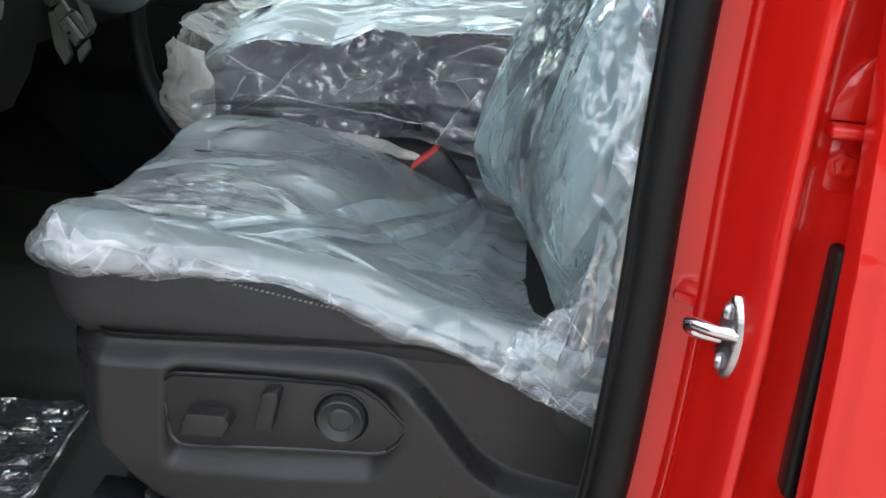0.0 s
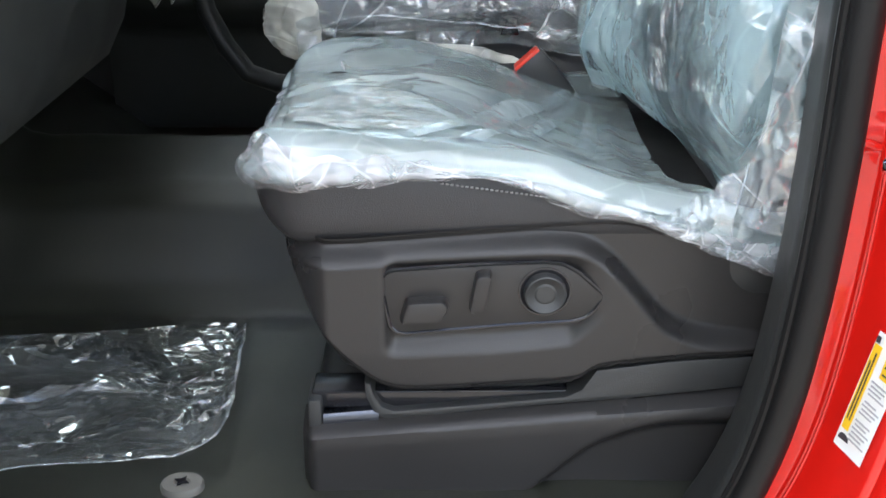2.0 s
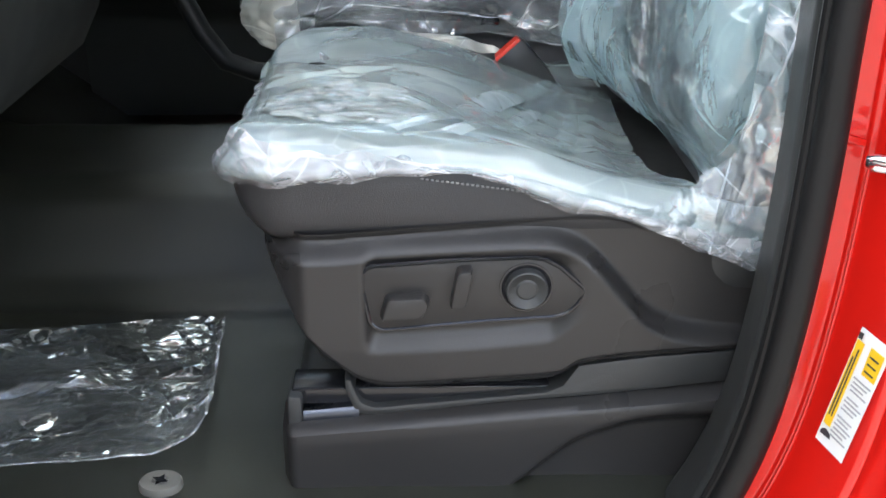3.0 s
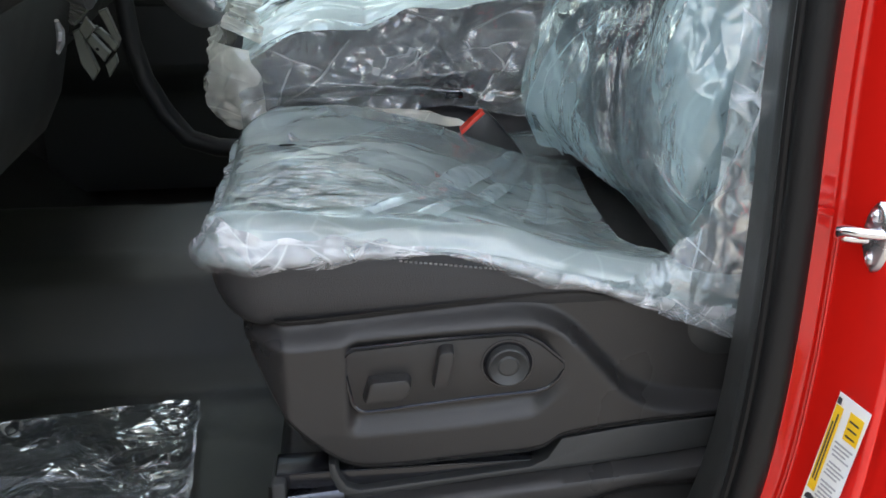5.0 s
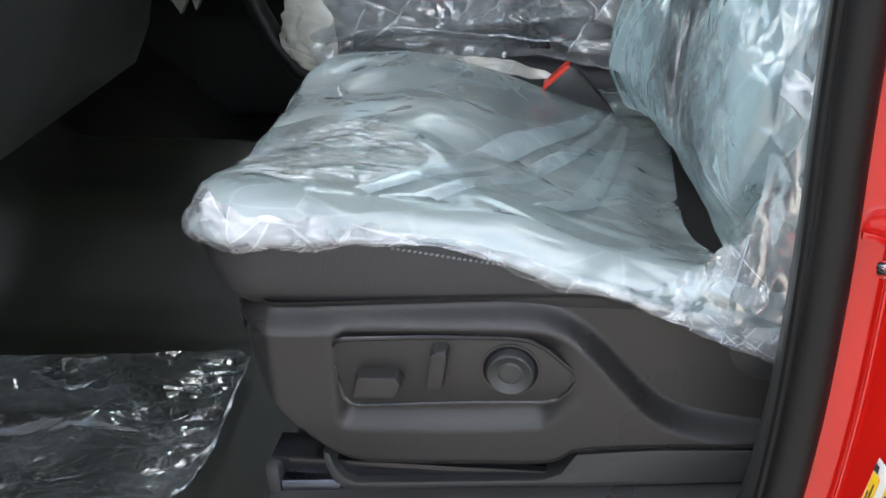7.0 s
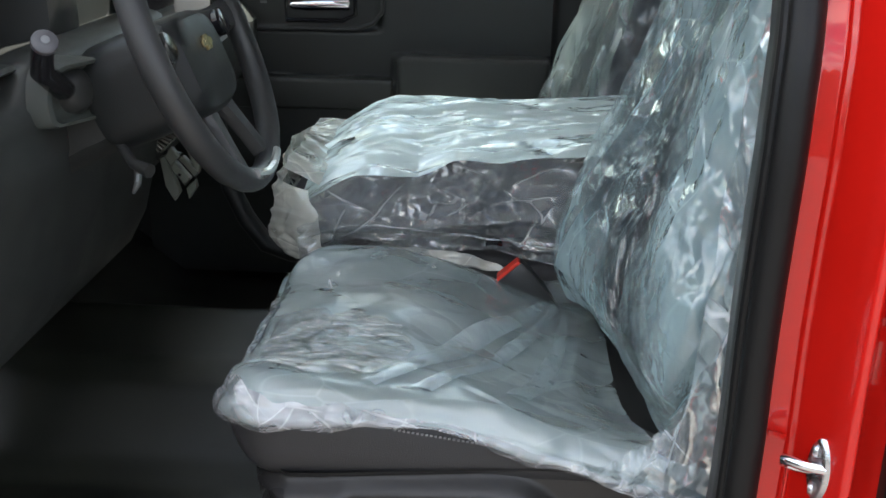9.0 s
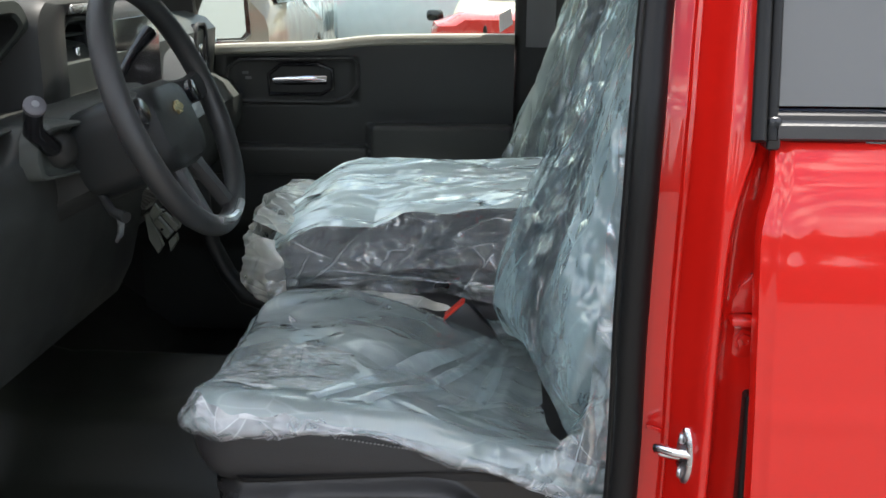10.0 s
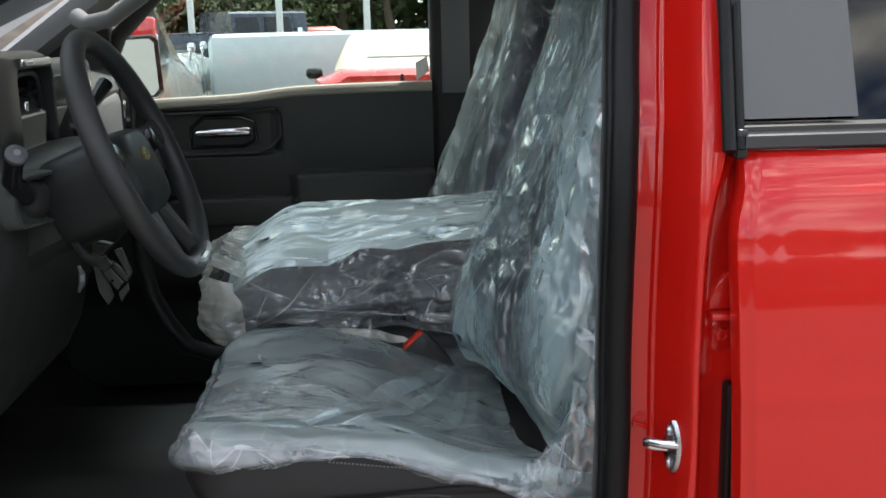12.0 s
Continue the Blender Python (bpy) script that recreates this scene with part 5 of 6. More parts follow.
def fold_shape(q):
    q.z -= 0.085 * step(-0.16, -0.37, q.x) ** 1.5 * step(1.0, 1.13, q.z)
    q.z += 0.010 * step(0.0, 0.25, q.x)
    q.z -= (0.020 + 0.046 * step(0.80, 0.575, q.y)) * step(1.0, 1.13, q.z)
    return q


part("folded_backrest", bun(-0.352, 0.30, 0.575, 0.945, 0.975, 1.130, 0.05, 0.035, 0.045, p=fold_shape), M_BACKCLOTH, centre)
part("lower_cushion", bun(-0.330, 0.30, 0.572, 0.945, 0.80, 0.955, 0.05, 0.035, 0.05), M_CLOTH, centre)
part("pedestal", boxed((-0.25, 0.60, 0.66), (0.28, 0.92, 0.82), 0.02), M_DARK, centre)

# passenger seat
pseat = thing("passenger_seat", "dark vinyl passenger seat beyond the centre seat", "car seat", at=(0, 1.25, 0.58))


def pback_shape(q):
    q.y -= 0.96
    q = back_shape(q)
    q.y += 0.96
    q.x += 0.054
    return q


part("backrest", bun(0.072, 0.217, 1.005, 1.495, 0.875, 1.60, 0.06, 0.06, 0.06, n=30, p=pback_shape), M_BACKCLOTH, pseat)
part("cushion", bun(-0.30, 0.24, 0.985, 1.50, 0.84, 0.965, 0.055, 0.035, 0.045, n=24), M_CLOTH, pseat)
part("headrest", bun(0.345, 0.455, 1.12, 1.38, 1.60, 1.79, 0.045, 0.06, 0.06, n=20), M_GREY, pseat)
part("base", boxed((-0.22, 1.02, 0.58), (0.28, 1.46, 0.86), 0.03), M_DARK, pseat)


# ---- polythene covers ----
def hem_z(x):
    """Lower edge of the driver cushion's cover along its outer side."""
    return line([(-0.40, 0.915), (-0.330, 0.921), (-0.300, 0.931), (-0.217, 0.9415), (-0.112, 0.9495), (-0.064, 0.9535), (-0.042, 0.946), (-0.006, 0.930), (0.042, 0.909), (0.075, 0.906), (0.096, 0.900), (0.133, 0.888), (0.203, 0.855), (0.26, 0.836), (0.40, 0.80)], x)


def cushion_top(x, y):
    return 0.967 + cushion_rise(x, y)


def rim_path(s):
    """Plan of the cushion's edge: s from 0 (rear outer end) forward, round both front corners, to 1 (rear inner end). Gives x, y and the outward normal."""
    x_r, x_f, y_o, y_i, r = 0.285, -0.320, 0.006, 0.535, 0.070
    l1, l2, l3 = (x_r - r - x_f), (y_i - y_o - 2 * r), 0.42
    q = math.pi * r / 2
    d = s * (l1 + q + l2 + q + l3)
    if d < l1:
        return x_r - d, y_o, 0.0, -1.0
    d -= l1
    if d < q:
        a = d / r
        return x_f + r - r * math.sin(a), y_o + r - r * math.cos(a), -math.sin(a), -math.cos(a)
    d -= q
    if d < l2:
        return x_f, y_o + r + d, -1.0, 0.0
    d -= l2
    if d < q:
        a = d / r
        return x_f + r - r * math.cos(a), y_i - r + r * math.sin(a), -math.cos(a), math.sin(a)
    d -= q
    return x_f + r + d, y_i, 0.0, 1.0


def hem_at(x, y):
    """Height of the cover's lower edge round the cushion."""
    side = hem_z(x)
    front = 0.922 + 0.010 * noise.noise(Vector((y * 14, 2, 0)))
    return side + (front - side) * step(0.015, 0.10, y)


def skirt_point(s, k):
    """Side wall of the cover, k from the hem (0) to the shoulder (1)."""
    x, y, nx, ny = rim_path(s)
    lo = hem_at(x, y) + 0.004 + 0.004 * noise.noise(Vector((s * 38, 2, 0))) + 0.002 * noise.noise(Vector((s * 110, 6, 0)))
    hi = cushion_top(x, y + 0.02) - 0.016
    z = lo + (hi - lo) * k
    front = step(-0.2, -0.30, x)
    bulge = 0.002 + 0.006 * math.sin(math.pi * min(1, k * 1.15)) - 0.003 * k ** 3
    bulge += front * (0.007 * math.sin(math.pi * min(1, 0.15 + k * 0.95)) - 0.014 * (1 - k) ** 2)
    d = s * 1.7
    a = facets(d, z * 1.4, 0.006, 11, 3.0) + 0.002 * noise.noise(Vector((d * 16, z * 10, 3)))
    return Vector((x + nx * (bulge + a), y + ny * (bulge + a), z))


def top_relief(px, py):
    """Relief of the film on the cushion's top: soft folds that fan from the rear inner corner, and faint facets."""
    ang = math.atan2(py - 0.56, px - 0.20)
    d = Vector((px - 0.20, py - 0.56)).length
    q = (ang * 1.75 + 0.45 * noise.noise(Vector((ang * 3, d * 5, 0.3)))) % 1.0
    fan = (q / 0.62) ** 1.5 if q < 0.62 else ((1 - q) / 0.38) ** 1.2
    a = 0.010 * fan * step(0.04, 0.20, d) * (1 - step(0.34, 0.58, d))
    return a + 0.003 * noise.noise(Vector((px * 7, py * 9, 1.0))) + facets(px * 0.8, py, 0.0025, 9, 5.0)


def cover_skin(u, v):
    """Side wall, shoulder, then the top in to the cushion's spine."""
    if v < 0.24:
        return skirt_point(u, v / 0.24)
    x, y, nx, ny = rim_path(u)
    k = (v - 0.24) / 0.76
    sx, sy = max(-0.17, min(0.20, x)), 0.28
    tail = step(0.165, 0.200, x)
    sx, sy = min(sx, 0.172), sy - 0.245 * tail * (1 if y < 0.2 else -1)
    if tail > 0:
        sx += (x - sx) * tail
    px, py = x + (sx - x) * k, y + (sy - y) * k
    z = cushion_top(px, py + 0.02 * (1 - k)) + 0.004 - 0.020 * max(0.0, 1 - k / 0.14) ** 2.2
    a = top_relief(px, py) + facets(px, py * 1.3, 0.003, 17, 7.0) * step(0.30, 0.10, k)
    return Vector((px, py, z + a * step(0.0, 0.05, k) + facets(u * 1.7, cushion_top(x, y) * 1.4, 0.004, 11, 3.0) * (1 - step(0, 0.05, k))))


cover = thing("seat_cover_film", "crumpled milky polythene cover over the driver cushion", "plastic cover", group="polythene seat covers", at=(-0.05, 0.28, 0.96))
part("cushion_film", sheet(260, 110, cover_skin), M_FILM, cover, sharp=180)


def crinkle(u, v):
    """An added, finely crinkled layer that carries the glare on the cushion's front, with an uneven outline."""
    a = 2 * math.pi * u
    r = v * (1 + 0.16 * noise.noise(Vector((2.2 * math.cos(a), 2.2 * math.sin(a), 4))) + 0.07 * noise.noise(Vector((7 * math.cos(a), 7 * math.sin(a), 1))))
    x, y = -0.198 + 0.094 * r * math.cos(a) + 0.01 * r * math.sin(a), 0.165 + 0.112 * r * math.sin(a)
    h = 0.0016 * tri(y * 46 + 1.2 * noise.noise(Vector((x * 9, y * 18, 7)))) + facets(x, y * 1.6, 0.004, 20, 14.0)
    return Vector((x, y, cushion_top(x, y) + 0.0055 + top_relief(x, y) + h * step(1.0, 0.85, v)))


part("crinkle_glare", sheet(120, 60, crinkle), M_FILM_CRINKLE, cover, "added shiny crinkled layer for the front's glare", sharp=180)


# flattened pleats: doubled film that fans out from the buckle end towards the outer front
def pleat(line_a, line_b, rise, ends=(0.0, 1.0)):
    def along(pts, t):
        return Vector((curve([(i / 3, p[0]) for i, p in enumerate(pts)], t), curve([(i / 3, p[1]) for i, p in enumerate(pts)], t)))

    def skin(u, v):
        t = ends[0] + (ends[1] - ends[0]) * u
        w = v + 0.06 * noise.noise(Vector((t * 6, v * 2, rise * 900))) * math.sin(math.pi * v)
        p = along(line_a, t) * (1 - w) + along(line_b, t) * w
        lift = rise * math.sin(math.pi * min(1, max(0, 0.08 + 0.84 * v))) ** 0.6
        return Vector((p.x, p.y, cushion_top(p.x, p.y) + 0.0045 + top_relief(p.x, p.y) + lift))
    return sheet(70, 14, skin)


for la, lb, rise in (
        (((0.076, 0.475), (-0.023, 0.322), (-0.103, 0.140), (-0.155, 0.040)), ((0.084, 0.470), (0.016, 0.328), (-0.066, 0.144), (-0.135, 0.034)), 0.007),
        (((0.090, 0.474), (0.026, 0.318), (-0.051, 0.125), (-0.102, 0.030)), ((0.100, 0.468), (0.046, 0.308), (-0.030, 0.120), (-0.070, 0.035)), 0.009),
        (((0.108, 0.470), (0.080, 0.330), (0.045, 0.190), (0.015, 0.080)), ((0.116, 0.468), (0.102, 0.330), (0.075, 0.190), (0.045, 0.085)), 0.004)):
    part("pleat", pleat(la, lb, rise), M_FILM_PLEAT, cover, "doubled milky fold", sharp=180)


def side_hem(u, v):
    """Doubled, gathered layer along the outer side and round the front corner, lapping over the shoulder."""
    s = 0.005 + 0.62 * u
    x, y, nx, ny = rim_path(s)
    top = line([(0.0, 0.15), (0.2, 0.18), (0.45, 0.23), (0.6, 0.28), (1.0, 0.24)], u) + 0.04 * noise.noise(Vector((s * 16, 3, 0))) + 0.02 * noise.noise(Vector((s * 50, 7, 0)))
    p = cover_skin(s, v * top)
    off = 0.003 + 0.001 * noise.noise(Vector((s * 30, v * 3, 8))) + facets(s * 1.7, v * 0.12, 0.003, 15, 23.0)
    k = step(0.17, 0.27, v * top)
    return Vector((p.x + nx * off * (1 - k), p.y + ny * off * (1 - k), p.z + off * k - 0.004 * (1 - v) + 0.005 * noise.noise(Vector((s * 45, 1, 0))) * (1 - v)))


part("gathered_hem", sheet(260, 30, side_hem), M_FILM_HEM, cover, "whiter gathered hem", sharp=180)
tear_z = cushion_top(-0.240, 0.348) + 0.011
part("tear", loft([[Vector((-0.242 + 0.009 * math.cos(q) * k + 0.003 * math.cos(3 * q), 0.347 + 0.005 * math.sin(q) * k, tear_z + h)) for q in [2 * math.pi * j / 12 for j in range(12)]] for h, k in ((0.0, 1), (0.0012, 0.8))]), M_GLOSS, cover, "small dark tear")
part("tear_flap", sheet(6, 6, lambda u, v: Vector((-0.240 + (0.014 * u + 0.001) * (1 - 0.8 * v), 0.352 + 0.004 * v, tear_z + 0.001 + 0.010 * v + 0.004 * u))), M_FILM_HEM, cover)


# backrest cover
def back_front_x(y, z):
    mid = step(0.12, 0.22, y) * (1 - step(0.36, 0.46, y))
    return back_line(z) - 0.008 + 0.024 * mid + back_sweep(y, z)


def back_low(y):
    """Lower edge of the backrest cover, which lifts away from the cushion towards the inside."""
    return line([(0.0, 0.872), (0.08, 0.872), (0.13, 0.880), (0.17, 0.890), (0.25, 0.908), (0.35, 0.926), (0.46, 0.94), (0.60, 0.94)], y)


def cover_back(u, v, y0=0.0, top=1.66):
    """u runs from the outer rear edge forward round the bolster and across the front."""
    span = 0.20 + 0.50 + 0.10
    s = u * span
    if s < 0.20:
        k = s / 0.20
        y = 0.036 - 0.012 * math.sin(math.pi * k)
        fx = 0.185 * (1 - k) ** 1.0 + 0.0 + 0.014 * k
    elif s < 0.70:
        y = 0.036 + (s - 0.20)
        r = min(1.0, (s - 0.20) / 0.05)
        fx = 0.014 * (1 - r) ** 2 - 0.006
        if s > 0.65:
            fx += 0.02 * ((s - 0.65) / 0.05) ** 2
    else:
        y = 0.541
        fx = 0.014 + (s - 0.70)
    lo = back_low(y) + 0.012 * noise.noise(Vector((y * 25, s * 9, 0)))
    z = lo + (top - lo) * v
    x = back_front_x(y, z) + fx
    # gathered skirt low on the outer side
    low = step(0.16, 0.0, z - lo) * step(0.22, 0.06, y)
    p = Vector((x, y, z))
    a = 0.008 * noise.noise(Vector((s * 5, 2.0, z * 3 + y0))) + facets(s * 1.5, z * 0.7, 0.022, 7, 6.0 + y0)
    # upright folds gathered to the lower outer corner
    ang = math.atan2(s - 0.24, z - 0.70)
    q = (ang * 3.2 + 0.4 * noise.noise(Vector((ang * 5, z * 3, 3.3 + y0)))) % 1.0
    a += 0.012 * (1 - abs(2 * q - 1)) ** 1.6 * step(-0.25, 0.25, noise.noise(Vector((s * 5, z * 3, 9.1 + y0))))
    a -= 0.004
    if s < 0.22:
        p.y -= a * 0.9 + 0.004 * low
        p.x -= a * 0.3
    else:
        p.x -= a
    sh = step(1.45, 1.62, z)
    p.y += (0.28 - p.y) * 0.18 * sh
    p.y += y0
    return p


cover_b = thing("seat_cover_film", "polythene cover hanging over the driver backrest, tinted blue for reflected sky", "plastic cover", group="polythene seat covers", at=(0.2, 0.28, 0.95))
part("back_film", sheet(130, 170, cover_back), M_FILM_BACK, cover_b, sharp=180)


def back_tail(u, v):
    """Loose tail of the backrest cover, gathered to a point beside the cushion's rear end."""
    x = 0.095 + 0.205 * u + 0.006 * noise.noise(Vector((v * 9, 3, 0)))
    lo = hem_z(x) + 0.006 + 0.004 * noise.noise(Vector((u * 22, 0, 4)))
    hi = lo + 0.012 + 0.16 * step(0.05, 1.0, u) + 0.010 * noise.noise(Vector((u * 14, 7, 0)))
    z = lo + (hi - lo) * v
    y = -0.004 + 0.040 * v * step(0.0, 0.5, u) * (1 - 0.4 * u) - 0.006 * math.sin(math.pi * v)
    ang = math.atan2(z - 0.885, x - 0.07)
    a = 0.010 * tri(ang * 2.6 + 0.4 * noise.noise(Vector((x * 30, z * 30, 0)))) * u ** 0.5 + facets(x, z, 0.008, 12, 9.0)
    return Vector((x, y - a, z))


part("loose_tail", sheet(70, 70, back_tail), M_FILM_FLAP, cover_b, "clear gathered tail", sharp=180)


def rear_flap(u, v):
    """Free edge of the cover that stands off the outer rear side of the backrest."""
    z = 0.90 + 0.52 * v
    x = 0.205 + 0.30 * (z - 0.90) * 0.25 + 0.055 * u + 0.012 * noise.noise(Vector((z * 16, 3, 0)))
    y = 0.000 - 0.045 * u + 0.010 * noise.noise(Vector((z * 11, u * 3, 5)))
    a = facets(x, z * 0.6, 0.012, 9, 31.0)
    return Vector((x, y - a, z))


part("rear_flap", sheet(24, 110, rear_flap), M_FILM_FLAP, cover_b, "clear free edge", sharp=180)

# passenger backrest cover
cover_p = thing("seat_cover_film", "pale green-grey polythene cover over the passenger backrest", "plastic cover", group="polythene seat covers", at=(0.25, 1.25, 0.95))
part("back_film", sheet(90, 120, lambda u, v: cover_back(0.25 + 0.75 * u, v, 0.0, 1.66) + Vector((0.002 + 0.010 * noise.noise(Vector((u * 9, v * 8, 3))), 0.96, 0))), M_FILM_FAR, cover_p, sharp=180)
part("side_film", sheet(24, 80, lambda u, v: cover_back(0.25 * u, v, 0.0, 1.66) + Vector((0.002, 0.96, 0))), M_FILM_FLAP, cover_p, "clear side of the cover", sharp=180)
part("cushion_film", sheet(60, 60, lambda u, v: Vector((x := -0.32 + 0.52 * u, y := 0.98 + 0.53 * v, 0.972 + facets(x, y, 0.014, 10, 41.0) - 0.05 * step(-0.26, -0.32, x)))), M_FILM, cover_p, sharp=180)


# centre cover: top, side drape, ragged front bag
def fold_top(x, y):
    z = 1.136 - 0.085 * step(-0.16, -0.37, x) ** 1.5 + 0.010 * step(0.0, 0.25, x)
    return z


def drape_edge(x):
    """How far the near edge of the folded seat's top lies under its middle."""
    return line([(-0.36, 0.040), (-0.30, 0.034), (-0.13, 0.052), (-0.07, 0.026), (0.05, 0.020), (0.30, 0.014)], x)


def drape_face(x, z):
    """The drape's near face: large slanting facets, one long crease, gathers that run to the buckle."""
    a = facets(x * 0.9 + z * 0.3, z * 1.1 - x * 0.35, 0.042, 8, 51.0) + 0.008 * noise.noise(Vector((x * 8, z * 8, 1)))
    a += 0.010 * max(0.0, 1 - abs(z - (1.013 + 0.012 * math.sin(x * 9 + 1))) / 0.012)
    ang = math.atan2(z - 0.94, x - 0.16)
    a += 0.010 * tri(ang * 2.4 + 0.3 * noise.noise(Vector((x * 12, z * 12, 4)))) * step(-0.20, 0.10, x)
    return a


def cover_centre(u, v):
    x = -0.320 + 0.60 * u
    drop = 0.165
    span = drop + 0.375 + 0.08
    s = v * span
    if s < drop:
        k = s / drop
        top = fold_top(x, 0.58) - drape_edge(x)
        bot = line([(-0.33, 0.938), (-0.25, 0.940), (-0.1, 0.955), (0.0, 0.965), (0.1, 0.95), (0.3, 0.97)], x)
        z = bot + (top - bot) * k
        y = 0.556 - 0.010 * math.sin(math.pi * k) + 0.014 * k ** 4
        p = Vector((x, y - drape_face(x, z) * (1 - 0.7 * k ** 4), z))
    elif s < drop + 0.375:
        y = 0.574 + (s - drop)
        q = (y - 0.574) / 0.375
        z = fold_top(x, y) + 0.004 + 0.010 * (1 - ((y - 0.76) / 0.187) ** 2) - (drape_edge(x) + 0.004) * (1 - q) ** 1.8
        p = Vector((x, y, z))
        p.z += facets(x * 0.45, y * 1.3, 0.020, 12, 55.0) + 0.004 * tri(y * 22 + 1.6 * noise.noise(Vector((x * 5, y * 9, 5)))) * step(-0.2, 0.3, noise.noise(Vector((x * 6, y * 12, 8))))
    else:
        p = Vector((x, 0.952, fold_top(x, 0.95) - (s - drop - 0.375)))
        p.y += facets(x, p.z, 0.012, 10, 57.0)
    return p


cover_c = thing("seat_cover_film", "clear crumpled polythene cover draped over the folded centre seat", "plastic cover", group="polythene seat covers", at=(-0.05, 0.76, 1.0))
CUT = 0.165 / 0.62
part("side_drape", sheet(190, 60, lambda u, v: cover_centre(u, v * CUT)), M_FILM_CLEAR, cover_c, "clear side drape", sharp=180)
part("top_film", sheet(170, 110, lambda u, v: cover_centre(u, CUT + (1 - CUT) * v)), M_FILM_TOPLIT, cover_c, "rumpled top, made cloudier for the daylight on it", sharp=180)


def bag_edge(z):
    """Free forward edge of the bag end at its near corner, ragged."""
    x = curve([(0.92, -0.318), (0.938, -0.332), (0.966, -0.366), (1.03, -0.366), (1.09, -0.352), (1.125, -0.340), (1.15, -0.312)], z)
    return x + 0.008 * noise.noise(Vector((z * 42, 2, 0))) + 0.004 * noise.noise(Vector((z * 120, 5, 0)))


def bag_near(u, v):
    """The loose end of the cover ahead of the folded seat, its near side."""
    e = 0.945 + 0.012 * noise.noise(Vector((u * 6, 9, 0))) - 0.020 * u
    z = e + (fold_top(-0.29, 0.58) - 0.026 + 0.012 * (1 - u) - e) * v
    x = bag_edge(z) * (1 - u) + (-0.262 - 0.04 * v + 0.02 * noise.noise(Vector((z * 25, 6, 0)))) * u
    y = 0.545 + 0.030 * (1 - u) ** 2 + 0.010 * v ** 3
    return Vector((x, y - facets(x, z, 0.030, 12, 61.0) - 0.005, z))


def bag_front(u, v):
    """The same end, going round ahead of the seat and hanging ragged."""
    ang = math.pi / 2 * u
    e = 0.955 + 0.030 * u + 0.014 * noise.noise(Vector((u * 9, 2, 0)))
    z = e + (1.100 - e) * v
    x0 = bag_edge(z)
    y = 0.575 + 0.34 * u
    x = x0 + 0.004 - 0.018 * math.sin(2 * ang) + 0.03 * u ** 3 + facets(y, z, 0.024, 12, 66.0)
    return Vector((x, y, z))


def bag_top(u, v):
    """Its upper side, sloping up to the top of the cover."""
    y = 0.560 + 0.36 * v
    x0, x1 = bag_edge(1.122), -0.285
    x = x0 + (x1 - x0) * u + 0.010 * noise.noise(Vector((v * 9, 3, 0))) * (1 - u)
    z = 1.098 + (fold_top(x1, y) - 0.026 * (1 - v) + 0.004 - 1.098) * u
    return Vector((x, y, z + facets(x, y, 0.012, 12, 68.0) * (1 - u * 0.6)))


part("bag_end", sheet(40, 60, bag_near), M_FILM_BAG, cover_c, "cloudy loose bag end", sharp=180)
part("bag_end", sheet(50, 50, bag_front), M_FILM_BAG, cover_c, "cloudy loose bag end", sharp=180)
part("bag_end", sheet(24, 50, bag_top), M_FILM_BAG, cover_c, "cloudy loose bag end", sharp=180)


def under_fold(u, v):
    """Folded layers lying between the two seats."""
    x = -0.25 + 0.265 * u
    w = math.sin(math.pi * (0.03 + 0.94 * u)) ** 0.6
    y = 0.540 + 0.026 * (v - 0.3) * w
    z = 0.962 + 0.020 * v * w - 0.018 * u + 0.004 * noise.noise(Vector((u * 12, 0, 0)))
    a = facets(x * 0.6, y * 3, 0.016, 18, 71.0)
    return Vector((x, y, z + a * w - 0.004))


part("under_fold", sheet(70, 24, under_fold), M_FILM_BAG, cover_c, sharp=180)
fold_path = [(-0.300, 0.9905), (-0.276, 1.000), (-0.235, 1.012), (-0.190, 1.0145), (-0.12, 1.008), (-0.06, 1.0035), (0.02, 0.994), (0.085, 0.986), (0.14, 0.985)]
part("long_fold", tube([Vector((x, 0.533 + 0.004 * noise.noise(Vector((x * 20, 1, 0))), line(fold_path, x) + 0.003 * noise.noise(Vector((x * 30, 5, 0))))) for x in [-0.30 + 0.44 * i / 70 for i in range(71)]], [0.0008 + 0.0030 * abs(noise.noise(Vector((i * 0.31, 2, 0)))) for i in range(71)], 6), M_FILM_HEM, cover_c, "white crease along the drape")
part("vent_hole", loft([[Vector((-0.004 + 0.013 * math.cos(q) * s + 0.003 * math.cos(2 * q + 1), 0.5385 - h, 0.991 + 0.008 * math.sin(q) * s + 0.003 * math.sin(3 * q))) for q in [2 * math.pi * j / 16 for j in range(16)]] for h, s in ((0.0, 1), (0.001, 0.85))]), M_GLOSS, cover_c, "dark hole in the film")
hole_p = cover_centre((-0.262 + 0.320) / 0.60, (0.165 + 0.712 - 0.574) / 0.62)
part("top_hole", loft([[hole_p + Vector((0.016 * math.cos(q) * k, 0.008 * math.sin(q) * k + 0.002 * math.cos(3 * q), 0.003 + h + 0.3 * 0.016 * math.cos(q))) for q in [2 * math.pi * j / 16 for j in range(16)]] for h, k in ((0.0, 1), (0.001, 0.85))]), M_GLOSS, cover_c, "dark hole in the film")

# film over the floor mat, and the floor fastener beside it
mat_film = thing("floor_film", "clear crinkled polythene sheet lying on the cab floor", "plastic sheet", at=(-0.6, 0.2, 0.58))


